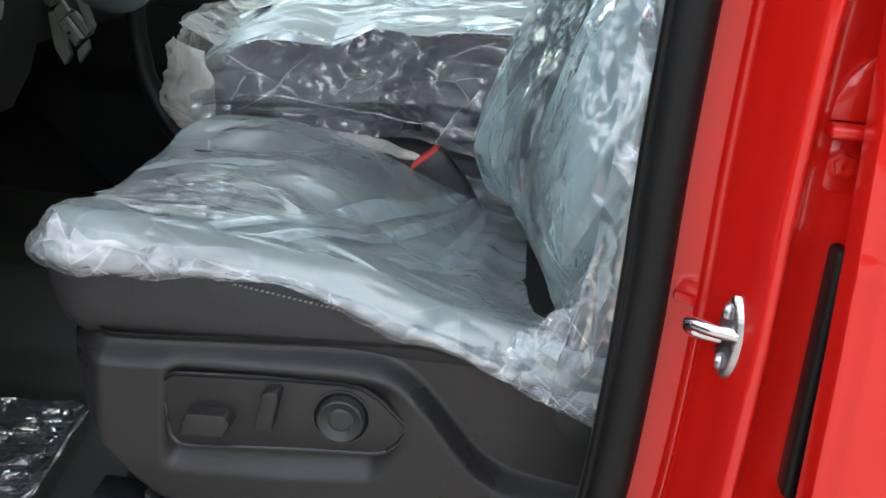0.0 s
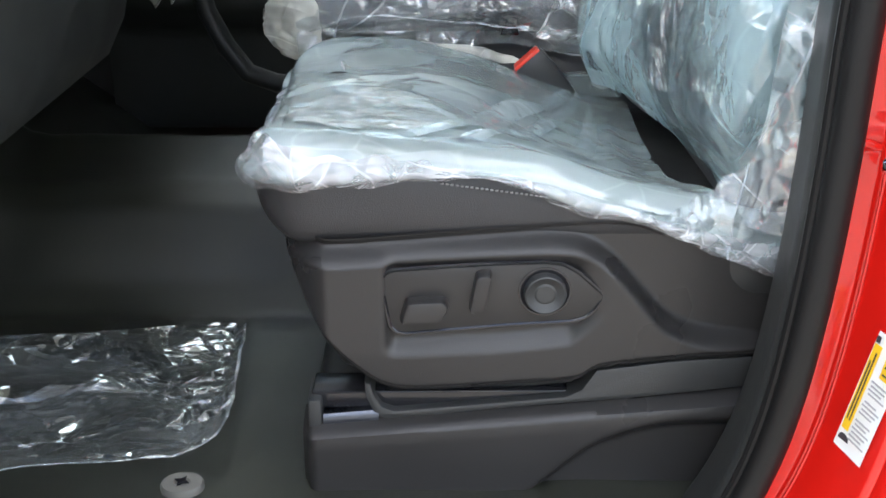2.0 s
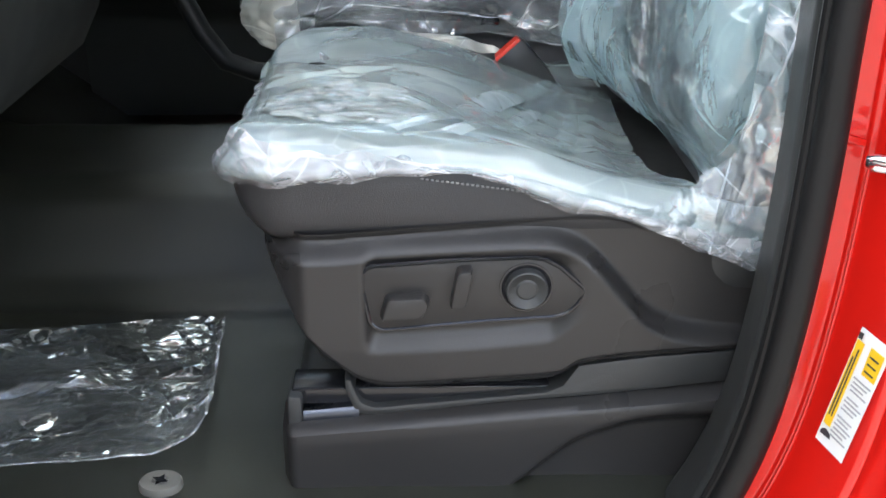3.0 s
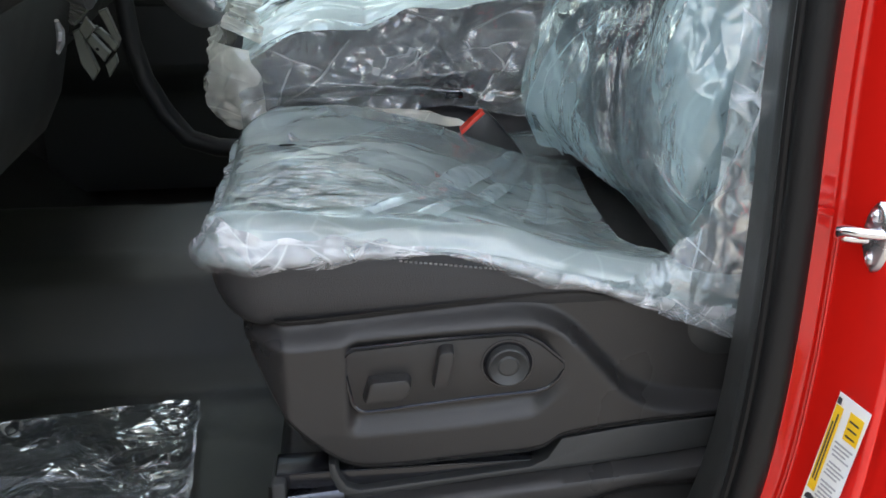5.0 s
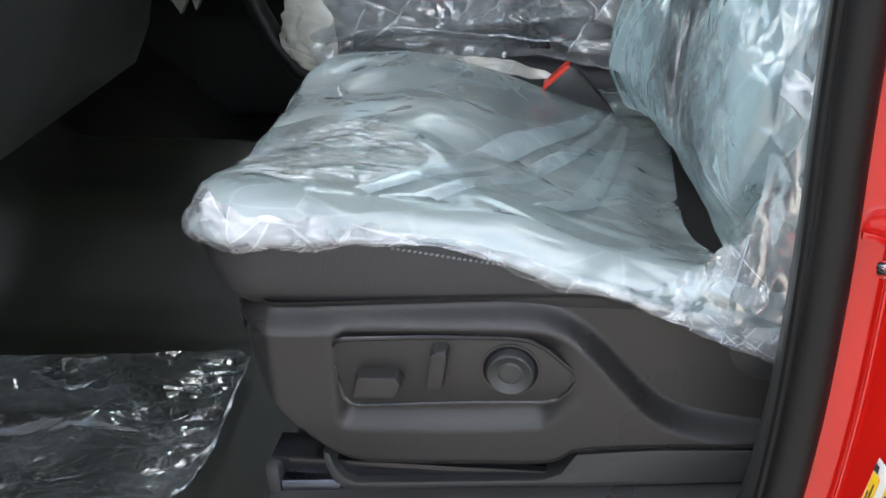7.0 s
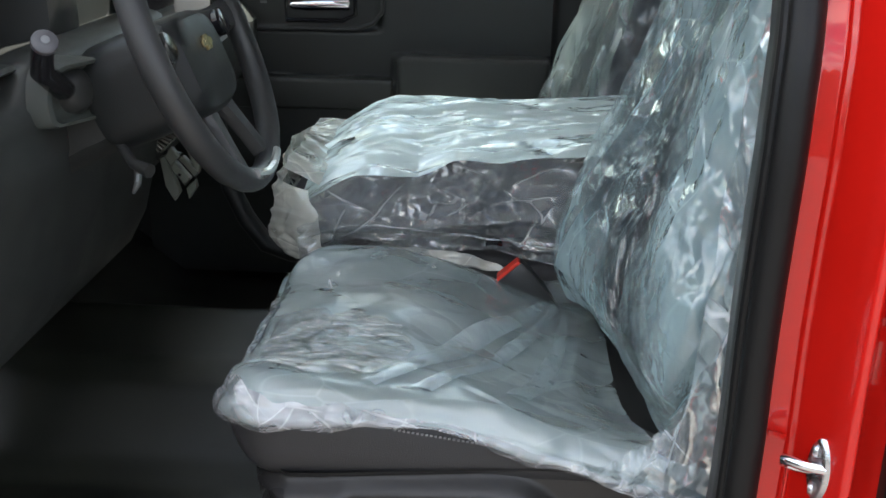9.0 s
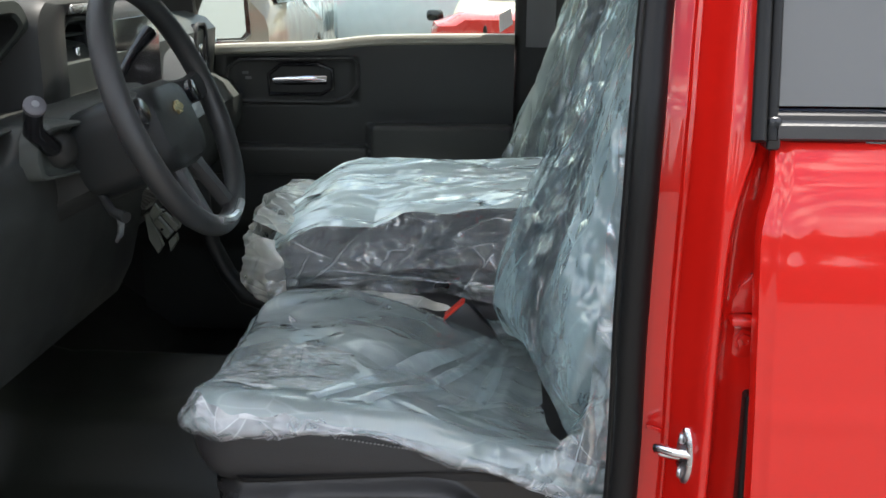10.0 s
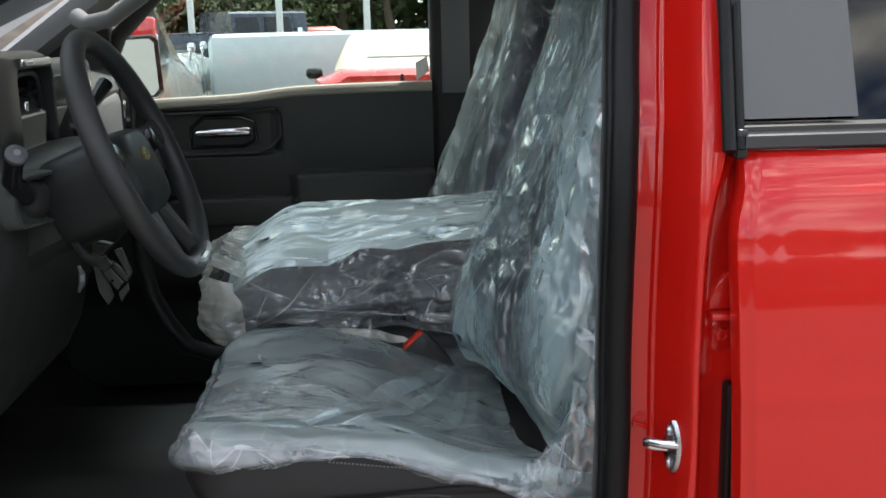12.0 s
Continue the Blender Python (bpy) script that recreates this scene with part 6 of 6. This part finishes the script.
def floor_film(u, v):
    x = -0.86 + 0.488 * u
    near = line([(-0.9, -0.035), (-0.62, -0.018), (-0.5, 0.002), (-0.42, 0.018), (-0.395, 0.030), (-0.380, 0.052), (-0.370, 0.085)], x)
    far = line([(-0.9, 0.315), (-0.73, 0.325), (-0.43, 0.362), (-0.40, 0.360), (-0.37, 0.340)], x)
    y = near + (far - near) * v
    x += 0.003 * noise.noise(Vector((y * 22, 4, u))) * step(0.9, 1.0, u) - 0.018 * u ** 6 * v
    curl = 0.008 * (step(0.06, 0.0, v) + step(0.96, 1.0, u))
    corner = step(0.75, 1.0, u) * step(0.5, 0.1, v)
    a = 0.010 + facets(x * 0.6, y * 1.2, 0.016, 9, 81.0) + facets(x, y, 0.014, 24, 83.0) * corner + 0.003 * tri(y * 13 + x * 4 + noise.noise(Vector((x * 6, y * 9, 3))))
    return Vector((x, y, floor_z(x, y) + 0.006 + max(0, a) + curl))


part("film", sheet(130, 100, floor_film), M_FILM_FLOOR, mat_film, sharp=180)
part("film_edge", tube([floor_film(u, 0.0) for u in [0.30 + 0.70 * i / 40 for i in range(41)]], [0.0006 + 0.0032 * abs(noise.noise(Vector((i * 0.7, 0, 0)))) for i in range(41)], 6), M_FILM_FLOOR, mat_film, "bright rolled edge")
part("film_edge", tube([floor_film(1.0, v) for v in [i / 24 for i in range(25)]], [0.0018 + 0.0015 * abs(noise.noise(Vector((i * 0.9, 3, 0)))) for i in range(25)], 6), M_FILM_CLEAR, mat_film)
fast = thing("floor_fastener", "pale oval floor mat fastener with a star slot", "fastener", at=(-0.409, -0.014, 0.58))
part("disc", loft([[Vector((-0.409 + 0.025 * s * math.cos(q), -0.014 + 0.021 * s * math.sin(q), 0.579 + h)) for q in [2 * math.pi * j / 32 for j in range(32)]] for h, s in ((0, 1.0), (0.006, 1.0), (0.009, 0.93), (0.0095, 0.4), (0.007, 0.3))]), M_FASTENER, fast)
part("slot", extrude_poly([(-0.409 + r * math.cos(q), -0.014 + r * math.sin(q), 0.5888) for q, r in [(math.pi * 2 * j / 8 + 0.4, 0.010 if j % 2 else 0.0045) for j in range(8)]], (0, 0, 0.0012)), M_GLOSS, fast, smooth=False)

# certification sticker on the pillar face: blocks of colour and bars stand for its print
sticker = thing("certification_label", "white and yellow printed label stuck on the red pillar", "label", at=(0.29, -0.155, 0.78))
sn = Vector((-0.961, -0.275, 0)).normalized()


def on_label(a, b, h):
    """A place on the pillar face: a across it, b up it, h off it."""
    z = 0.790 + b - 0.06 * a
    y = -0.166 - 0.961 * (a + 0.10 * b)
    x = 0.2965 + 0.2857 * (-0.115 - y) + sweep_x(z)
    return Vector((x, y, z)) + sn * h


def slip(a0, a1, b0, b1, h, material, name):
    return part(name, extrude_poly([on_label(a0, b0, h), on_label(a1, b0, h), on_label(a1, b1, h), on_label(a0, b1, h)], sn * 0.0004), material, sticker, smooth=False)


W, H = 0.021, 0.066
slip(-W, W, -H, H, 0.0040, M_WHITE_TAG, "paper")
slip(-W + 0.002, -W + 0.012, -H + 0.022, H - 0.012, 0.0062, M_YELLOW_TAG, "yellow_band")
slip(W - 0.021, W - 0.003, H - 0.040, H - 0.010, 0.0062, M_YELLOW_TAG, "yellow_patch")
for k in range(2):
    slip(-W + 0.0045 + k * 0.0036, -W + 0.0060 + k * 0.0036, -H + 0.034, H - 0.030 + 0.010 * k, 0.0074, M_INK, "print_bar")
for k in range(16):
    if k not in (4, 9):
        slip(-W + 0.015 + 0.0015 * (k % 2), W - 0.003 - 0.0030 * (k % 3), H - 0.0480 - 0.0045 * k, H - 0.0462 - 0.0045 * k, 0.0070, M_PRINT, "print_bar")
for k in range(3):
    slip(W - 0.018, W - 0.006, H - 0.019 - 0.008 * k, H - 0.0172 - 0.008 * k, 0.0074, M_INK, "print_bar")
slip(-W + 0.0025, -W + 0.0075, H - 0.010, H - 0.003, 0.0070, M_INK, "corner_mark")
part("round_mark", disc(on_label(-W + 0.010, -H + 0.010, 0.0046), sn, [(0, 0.0075), (0.0005, 0.0075)], 24), M_INK, sticker)

# sheet behind the rear window glass
slip_sheet = thing("window_sheet", "plain grey paper sheet behind the rear window glass", "paper sheet", at=(0.42, -0.15, 1.40))
part("sheet", loft([[Vector((x + 0.0 * z, win_y(z) - 0.006, z)) for z in (1.4065, 1.55, 1.70)] for x in (0.366, 0.42, 0.4955)], closed=False), M_SHEET, slip_sheet)

# hang tag on the far belt
tag = thing("paper_tag", "small white paper tag hanging at the far window", "tag", at=(0.10, 1.60, 1.36))
part("tag_paper", extrude_poly([(0.085, 1.615, 1.362), (0.118, 1.60, 1.385), (0.112, 1.60, 1.425), (0.082, 1.615, 1.408)], (0.002, -0.004, 0)), M_WHITE_TAG, tag, smooth=False)


# ---- the car park beyond ----
def wheel_parts(root, x, y, r, w, axis):
    """Tyre with a rim, at its hub."""
    ax = Vector(axis)
    t = part("wheel", disc((x, y, r), ax, [(-w / 2, r * 0.62), (-w / 2, r * 0.93), (-w * 0.3, r), (w * 0.3, r), (w / 2, r * 0.93), (w / 2, r * 0.62)], 28), M_TYRE, root, "black tyre")
    part("rim", disc((x, y, r), ax, [(-w * 0.42, r * 0.60), (-w * 0.46, r * 0.62), (-w * 0.30, r * 0.50), (-w * 0.35, r * 0.12), (0, r * 0.1), (w * 0.35, r * 0.12), (w * 0.30, r * 0.5), (w * 0.46, r * 0.62), (w * 0.42, r * 0.60)], 20), M_SILVER, t)


def vehicle(name, label, category, pos, turn, paint, length, width, prof, wheels, glass, r=0.36, extras=None):
    """A parked vehicle. prof: stations of (x, sill z, waist z, roof z, roof half-width); nose at +x before turning."""
    root = thing(name, label, category)
    rings = []
    hw = width / 2
    for x, zs, zw, zr, rw in prof:
        n = 0.94 if x in (prof[0][0], prof[-1][0]) else 1.0
        rings.append([Vector((x, y, z)) for y, z in ((-hw * 0.92 * n, zs), (-hw * n, zs + 0.18), (-hw * n, zw - 0.12), (-hw * 0.97 * n, zw - 0.02), (-rw * n, zr - 0.06), (-rw * 0.86 * n, zr), (rw * 0.86 * n, zr), (rw * n, zr - 0.06), (hw * 0.97 * n, zw - 0.02), (hw * n, zw - 0.12), (hw * n, zs + 0.18), (hw * 0.92 * n, zs))])
    part("body", loft(rings), paint, root, sharp=35)
    for x in wheels:
        for s in (-1, 1):
            part("wheel_arch", disc((x, s * (hw - 0.02), r), (0, s, 0), [(0, r * 1.18), (0.026, r * 1.18), (0.026, r * 1.1), (-0.02, r * 1.05)], 28), M_DARK, root)
            wheel_parts(root, x, s * (hw - 0.10), r, 0.24, (0, 1, 0))
    for pts in glass:
        c = sum((Vector(p) for p in pts), Vector()) / len(pts)
        nrm = (Vector(pts[1]) - Vector(pts[0])).cross(Vector(pts[2]) - Vector(pts[1])).normalized()
        if nrm.dot(c - Vector((c.x * 0.5, 0, 0.9))) < 0:
            nrm = -nrm
        part("window", extrude_poly([Vector(p) - nrm * 0.01 for p in pts], nrm * 0.018, 0.004, 1), M_GLOSS, root, "dark window")
    if extras:
        extras(root, hw)
    root.matrix_basis = pose(*pos, 0, 0, turn)
    return root


def coupe_extras(root, hw):
    for s in (-1, 1):
        for k in (0.42, 0.68):
            part("tail_lamp", disc((-2.20, s * k * hw * 1.15, 0.80), (-1, 0, 0), [(-0.03, 0.085), (0.02, 0.085), (0.03, 0.075), (0.02, 0.068), (0.025, 0.05), (0.03, 0.01)], 24), M_LAMP, root, "round red tail lamp")
        m = part("mirror", bun(0.20, 0.36, s * (hw + 0.02) if s > 0 else -hw - 0.22, s * (hw + 0.22) if s > 0 else -hw - 0.02, 0.88, 1.01, 0.05, 0.05, 0.05, n=8), M_GLOSS, root, "black door mirror")
    part("bumper", boxed((-2.30, -hw * 0.9, 0.38), (-2.10, hw * 0.9, 0.62), 0.06), M_REDCAR, root)
    part("hard_top", loft([[Vector((x, y * w, z0 + (z1 - z0) * k)) for y, k in ((-0.84, 0.0), (-0.80, 0.30), (-0.66, 0.84), (-0.58, 0.96), (-0.46, 1.0), (0.46, 1.0), (0.58, 0.96), (0.66, 0.84), (0.80, 0.30), (0.84, 0.0))]
                           for x, z0, z1, w in ((-1.66, 0.98, 1.02, hw * 0.92), (-1.45, 0.96, 1.14, hw * 0.97), (-1.10, 0.95, 1.32, hw), (-0.75, 0.95, 1.41, hw), (-0.2, 0.95, 1.43, hw), (0.25, 0.95, 1.36, hw * 0.98), (0.75, 0.95, 1.04, hw * 0.95))]), M_CREAM, root, "cream hard top")
    # white paint on this pane stands for sky mirrored in the glass
    part("rear_window", extrude_poly([(-1.40, -hw * 0.42, 1.17), (-1.40, hw * 0.42, 1.17), (-1.06, hw * 0.36, 1.345), (-1.06, -hw * 0.36, 1.345)], (-0.006, 0, 0.012)), M_WHITECAR, root, "rear window, painted white for mirrored sky")
    part("plate", boxed((-2.315, -0.2, 0.66), (-2.295, 0.2, 0.78), 0.004), M_WHITE_TAG, root)


# red coupe, tail towards the truck
vehicle("sports_coupe", "parked red sports coupe with round tail lamps and a cream top", "car", (0.28, 11.1, 0), 90, M_REDCAR, 4.4, 1.80,
        [(-2.22, 0.40, 0.98, 1.02, 0.70), (-2.12, 0.30, 1.02, 1.06, 0.74), (-1.5, 0.28, 1.0, 1.07, 0.76), (-0.6, 0.26, 0.98, 1.04, 0.74), (0.5, 0.26, 0.96, 1.02, 0.74), (1.2, 0.26, 0.90, 0.97, 0.74), (2.0, 0.28, 0.72, 0.76, 0.70), (2.2, 0.34, 0.56, 0.60, 0.62)],
        (-1.35, 1.35), [], 0.33, coupe_extras)


def pickup_extras(paint):
    def add(root, hw):
        part("cab", loft([[Vector((x, y, z)) for y, z in ((-hw * 0.96, 1.08), (-hw * 0.80, 1.80), (-hw * 0.66, 1.86), (hw * 0.66, 1.86), (hw * 0.80, 1.80), (hw * 0.96, 1.08))] for x in (-0.35, -0.1, 1.1, 1.75)]), paint, root)
        for s in (-1, 1):
            part("tail_lamp", boxed((-2.93, s * (hw - 0.16) if s > 0 else -hw - 0.004, 0.95), (-2.80, s * (hw + 0.004) if s > 0 else -(hw - 0.16), 1.30), 0.02), M_LAMP, root, "red tail lamp")
            part("door_mirror", boxed((1.25, s * (hw + 0.02) if s > 0 else -hw - 0.26, 1.20), (1.40, s * (hw + 0.26) if s > 0 else -hw - 0.02, 1.45), 0.04), M_CHROME, root, "chrome door mirror")
            for a, b in ((-0.28, 0.42), (0.50, 1.30)):
                part("window", extrude_poly([(a, s * hw * 0.93, 1.16), (b, s * hw * 0.93, 1.16), (b - 0.06, s * hw * 0.81, 1.72), (a + 0.06, s * hw * 0.81, 1.72)], (0, s * 0.03, 0)), M_GLOSS, root)
        part("bumper", boxed((-3.02, -hw * 0.95, 0.50), (-2.86, hw * 0.95, 0.72), 0.04), M_CHROME, root)
        part("bed_rail", boxed((-2.88, -hw * 0.97, 1.345), (-0.38, hw * 0.97, 1.375), 0.01), paint, root)
    return add


PICKUP = [(-2.90, 0.52, 1.34, 1.36, 0.86), (-2.80, 0.48, 1.36, 1.38, 0.94), (-0.4, 0.48, 1.36, 1.38, 0.94), (0.0, 0.46, 1.28, 1.32, 0.92), (1.6, 0.46, 1.24, 1.30, 0.88), (2.7, 0.48, 1.16, 1.22, 0.84), (2.85, 0.56, 1.02, 1.10, 0.78)]
# long low white trailer side on behind the coupe, and a low white car beside it
TRAILER = [(-3.0, 0.50, 1.32, 1.36, 0.90), (-2.94, 0.45, 1.38, 1.405, 0.95), (0.0, 0.45, 1.39, 1.412, 0.96), (2.9, 0.45, 1.38, 1.405, 0.95), (3.0, 0.50, 1.32, 1.36, 0.90)]
vehicle("low_trailer", "long low white box trailer parked beyond the coupe", "trailer", (0.62, 15.0, 0), 0, M_WHITECAR, 6.0, 2.0, TRAILER, (-0.75, 0.15), [], 0.36)


def roadster_extras(root, hw):
    for s in (-1, 1):
        for x in (-0.95, 0.10):
            part("door_mirror", bun(x - 0.09, x + 0.09, s * (hw - 0.04) if s > 0 else -hw - 0.06, s * (hw + 0.06) if s > 0 else -hw + 0.04, 1.19, 1.31, 0.04, 0.03, 0.04, n=8), M_CHROME, root, "chrome mirror on its stem")
            part("stem", tube([(x, s * (hw - 0.03), 1.08), (x, s * hw, 1.22)], 0.02, 8), M_CHROME, root)
        part("door_seam", boxed((-0.45, s * (hw - 0.006) if s > 0 else -hw - 0.004, 0.45), (-0.43, s * (hw + 0.004) if s > 0 else -hw + 0.006, 1.0), 0.002, 1), M_DARK, root)
    part("cockpit", boxed((-0.8, -hw * 0.72, 1.10), (0.55, hw * 0.72, 1.185), 0.02), M_DARK, root, "dark open cockpit")


vehicle("parked_roadster", "low white open car with chrome mirrors beside the trailer", "car", (-3.38, 14.25, 0), 90, M_WHITECAR, 4.1, 1.76,
        [(-2.05, 0.42, 1.02, 1.08, 0.66), (-1.9, 0.30, 1.10, 1.16, 0.74), (-0.9, 0.28, 1.10, 1.17, 0.76), (0.6, 0.28, 1.08, 1.15, 0.76), (1.5, 0.28, 1.02, 1.08, 0.74), (1.95, 0.32, 0.88, 0.94, 0.68), (2.05, 0.42, 0.72, 0.78, 0.6)],
        (-1.35, 1.35), [], 0.34, roadster_extras)
vehicle("parked_pickup", "dark navy pickup parked far off under the trees", "truck", (-3.6, 25.5, 0), 35, M_NAVYCAR, 5.8, 2.0, PICKUP, (-1.9, 1.75), [], 0.40, pickup_extras(M_NAVYCAR))
vehicle("parked_sedan", "dark red car parked far off under the trees", "car", (-1.35, 26.5, 0), 6, M_REDCAR, 4.6, 1.8,
        [(-2.25, 0.42, 0.92, 0.98, 0.6), (-1.6, 0.3, 0.98, 1.10, 0.66), (-0.9, 0.28, 0.98, 1.44, 0.62), (0.3, 0.28, 0.96, 1.46, 0.62), (1.1, 0.28, 0.92, 1.02, 0.66), (2.1, 0.32, 0.74, 0.80, 0.66), (2.28, 0.4, 0.58, 0.62, 0.6)], (-1.4, 1.4), [[(-0.8, -0.84, 1.02), (0.7, -0.84, 1.0), (0.3, -0.66, 1.36), (-0.7, -0.66, 1.36)]], 0.33)


def suv_extras(root, hw):
    for s in (-1, 1):
        part("tail_lamp", boxed((-2.33, s * (hw - 0.26) if s > 0 else -hw - 0.004, 1.36), (-2.15, s * (hw + 0.004) if s > 0 else -(hw - 0.26), 1.60), 0.03), M_LAMP, root, "red tail lamp")
        part("window", extrude_poly([(-2.0, s * hw * 0.96, 1.22), (-0.9, s * hw * 0.96, 1.20), (-0.95, s * hw * 0.82, 1.68), (-1.85, s * hw * 0.82, 1.70)], (0, s * 0.02, 0)), M_GLOSS, root)
    part("rear_window", extrude_poly([(-2.29, -0.6, 1.22), (-2.29, 0.6, 1.22), (-2.18, 0.52, 1.62), (-2.18, -0.52, 1.62)], (-0.03, 0, 0)), M_GLOSS, root)
    part("bumper", boxed((-2.42, -hw * 0.9, 0.45), (-2.2, hw * 0.9, 0.75), 0.06), M_TANCAR, root)
    part("roof_rail", boxed((-1.9, -0.66, 1.79), (0.6, -0.62, 1.83), 0.01), M_CHROME, root)


vehicle("parked_suv", "tan metallic estate car with a tall red tail lamp", "car", (-2.83, 9.26, 0), 95, M_TANCAR, 4.7, 1.86,
        [(-2.32, 0.45, 1.15, 1.50, 0.60), (-2.2, 0.32, 1.18, 1.74, 0.66), (-1.2, 0.30, 1.16, 1.78, 0.68), (0.3, 0.30, 1.12, 1.76, 0.66), (0.9, 0.30, 1.08, 1.40, 0.70), (1.3, 0.30, 1.04, 1.12, 0.76), (2.2, 0.34, 0.92, 0.98, 0.74), (2.36, 0.45, 0.72, 0.78, 0.66)], (-1.4, 1.4), [], 0.36, suv_extras)

# white lamp posts
for x, y in ((-2.2, 24.0), (-0.15, 24.0), (-4.25, 24.0), (2.0, 24.0)):
    p = thing("lamp_post", "slim white painted steel lamp post in the car park", "lamp post", group="car park posts", at=(x, y, 0))
    part("pole", tube([(x, y, -0.05), (x, y, 2.5), (x, y, 5.2)], [0.085, 0.075, 0.06], 14), M_POLE, p)
    part("foot", disc((x, y, 0), (0, 0, 1), [(-0.05, 0.2), (0.10, 0.2), (0.14, 0.15)], 16), M_ASPHALT, p)
    part("lamp_head", boxed((x - 0.12, y - 0.42, 5.15), (x + 0.12, y + 0.05, 5.27), 0.03), M_GREY, p)

# a belt of trees
rng = random.Random(7)


def tree(x, y, h, spread):
    """Tapered trunk, limbs, and a crown of many small leaf cards in uneven clumps."""
    t = thing("tree", "leafy green roadside tree with an uneven crown", "tree", group="belt of trees", at=(x, y, 0))
    pts = [(x + 0.12 * math.sin(k * 1.3 + x), y + 0.1 * math.cos(k + y), h * 0.62 * k / 6 - 0.05) for k in range(7)]
    part("trunk", tube(pts, [0.19 * (1 - 0.11 * k) for k in range(7)], 10), M_BARK, t)
    tips = []
    for k in range(9):
        a, z0 = rng.uniform(0, 6.28), h * rng.uniform(0.12, 0.55)
        b = Vector((x, y, z0))
        e = b + Vector((math.cos(a) * spread * rng.uniform(0.4, 0.9), math.sin(a) * spread * rng.uniform(0.4, 0.9), h * rng.uniform(0.12, 0.38)))
        part("limb", tube([b, (b + e) / 2 + Vector((0, 0, 0.25)), e], [0.07, 0.045, 0.02], 6), M_BARK, t)
        tips += [e, (b + e) / 2]
    verts, faces = [], []
    for c in tips + [Vector((x, y, h * 0.7)), Vector((x, y, h * 0.85)), Vector((x, y, h * 0.4))]:
        for k in range(3):
            cc = c + Vector((rng.gauss(0, 0.55), rng.gauss(0, 0.55), rng.gauss(0, 0.5)))
            rr = rng.uniform(0.35, 0.8)
            for j in range(46):
                d = Vector((rng.gauss(0, 1), rng.gauss(0, 1), rng.gauss(0, 0.8)))
                q = cc + d.normalized() * rr * rng.uniform(0.5, 1.0)
                if q.z < 0.5:
                    continue
                n1 = Vector((rng.gauss(0, 1), rng.gauss(0, 1), rng.gauss(0, 1))).normalized()
                n2 = n1.orthogonal().normalized()
                s = rng.uniform(0.06, 0.13)
                i = len(verts)
                verts += [q - n1 * s, q + n2 * s * 0.5, q + n1 * s, q - n2 * s * 0.5]
                faces.append((i, i + 1, i + 2, i + 3))
    me = bpy.data.meshes.new("crown")
    me.from_pydata([tuple(v) for v in verts], [], faces)
    me.materials.append(M_LEAF)
    ob = new("crown", me)
    ob.parent = t
    ob.matrix_parent_inverse = Matrix.Translation(t.location).inverted()


for k in range(20):
    tree(-15 + 1.75 * k + rng.uniform(-0.5, 0.5), 33 + rng.uniform(-2, 3.5), rng.uniform(6, 9), rng.uniform(1.6, 2.4))


# low hedge that fills the gaps between the trunks
def hedge(y0, high, count, label):
    verts, faces = [], []
    for k in range(count):
        x = rng.uniform(-22, 22)
        z = rng.uniform(0, high) * (0.75 + 0.17 * math.sin(x * 1.7) + 0.08 * math.sin(x * 0.43 + y0))
        y = y0 + rng.gauss(0, 0.9)
        n1 = Vector((rng.gauss(0, 1), rng.gauss(0, 1), rng.gauss(0, 1))).normalized()
        n2 = n1.orthogonal().normalized()
        s = rng.uniform(0.16, 0.34)
        q = Vector((x, y, z))
        i = len(verts)
        verts += [q - n1 * s, q + n2 * s * 0.5, q + n1 * s, q - n2 * s * 0.5]
        faces.append((i, i + 1, i + 2, i + 3))
    me = bpy.data.meshes.new("hedge")
    me.from_pydata([tuple(v) for v in verts], [], faces)
    me.materials.append(M_LEAF)
    tagged(new("hedge", me), label, "hedge", kind="stuff")


hedge(37.5, 8.5, 46000, "dense green undergrowth beneath the trees")
hedge(-21.0, 4.2, 24000, "dense green hedge across the car park")
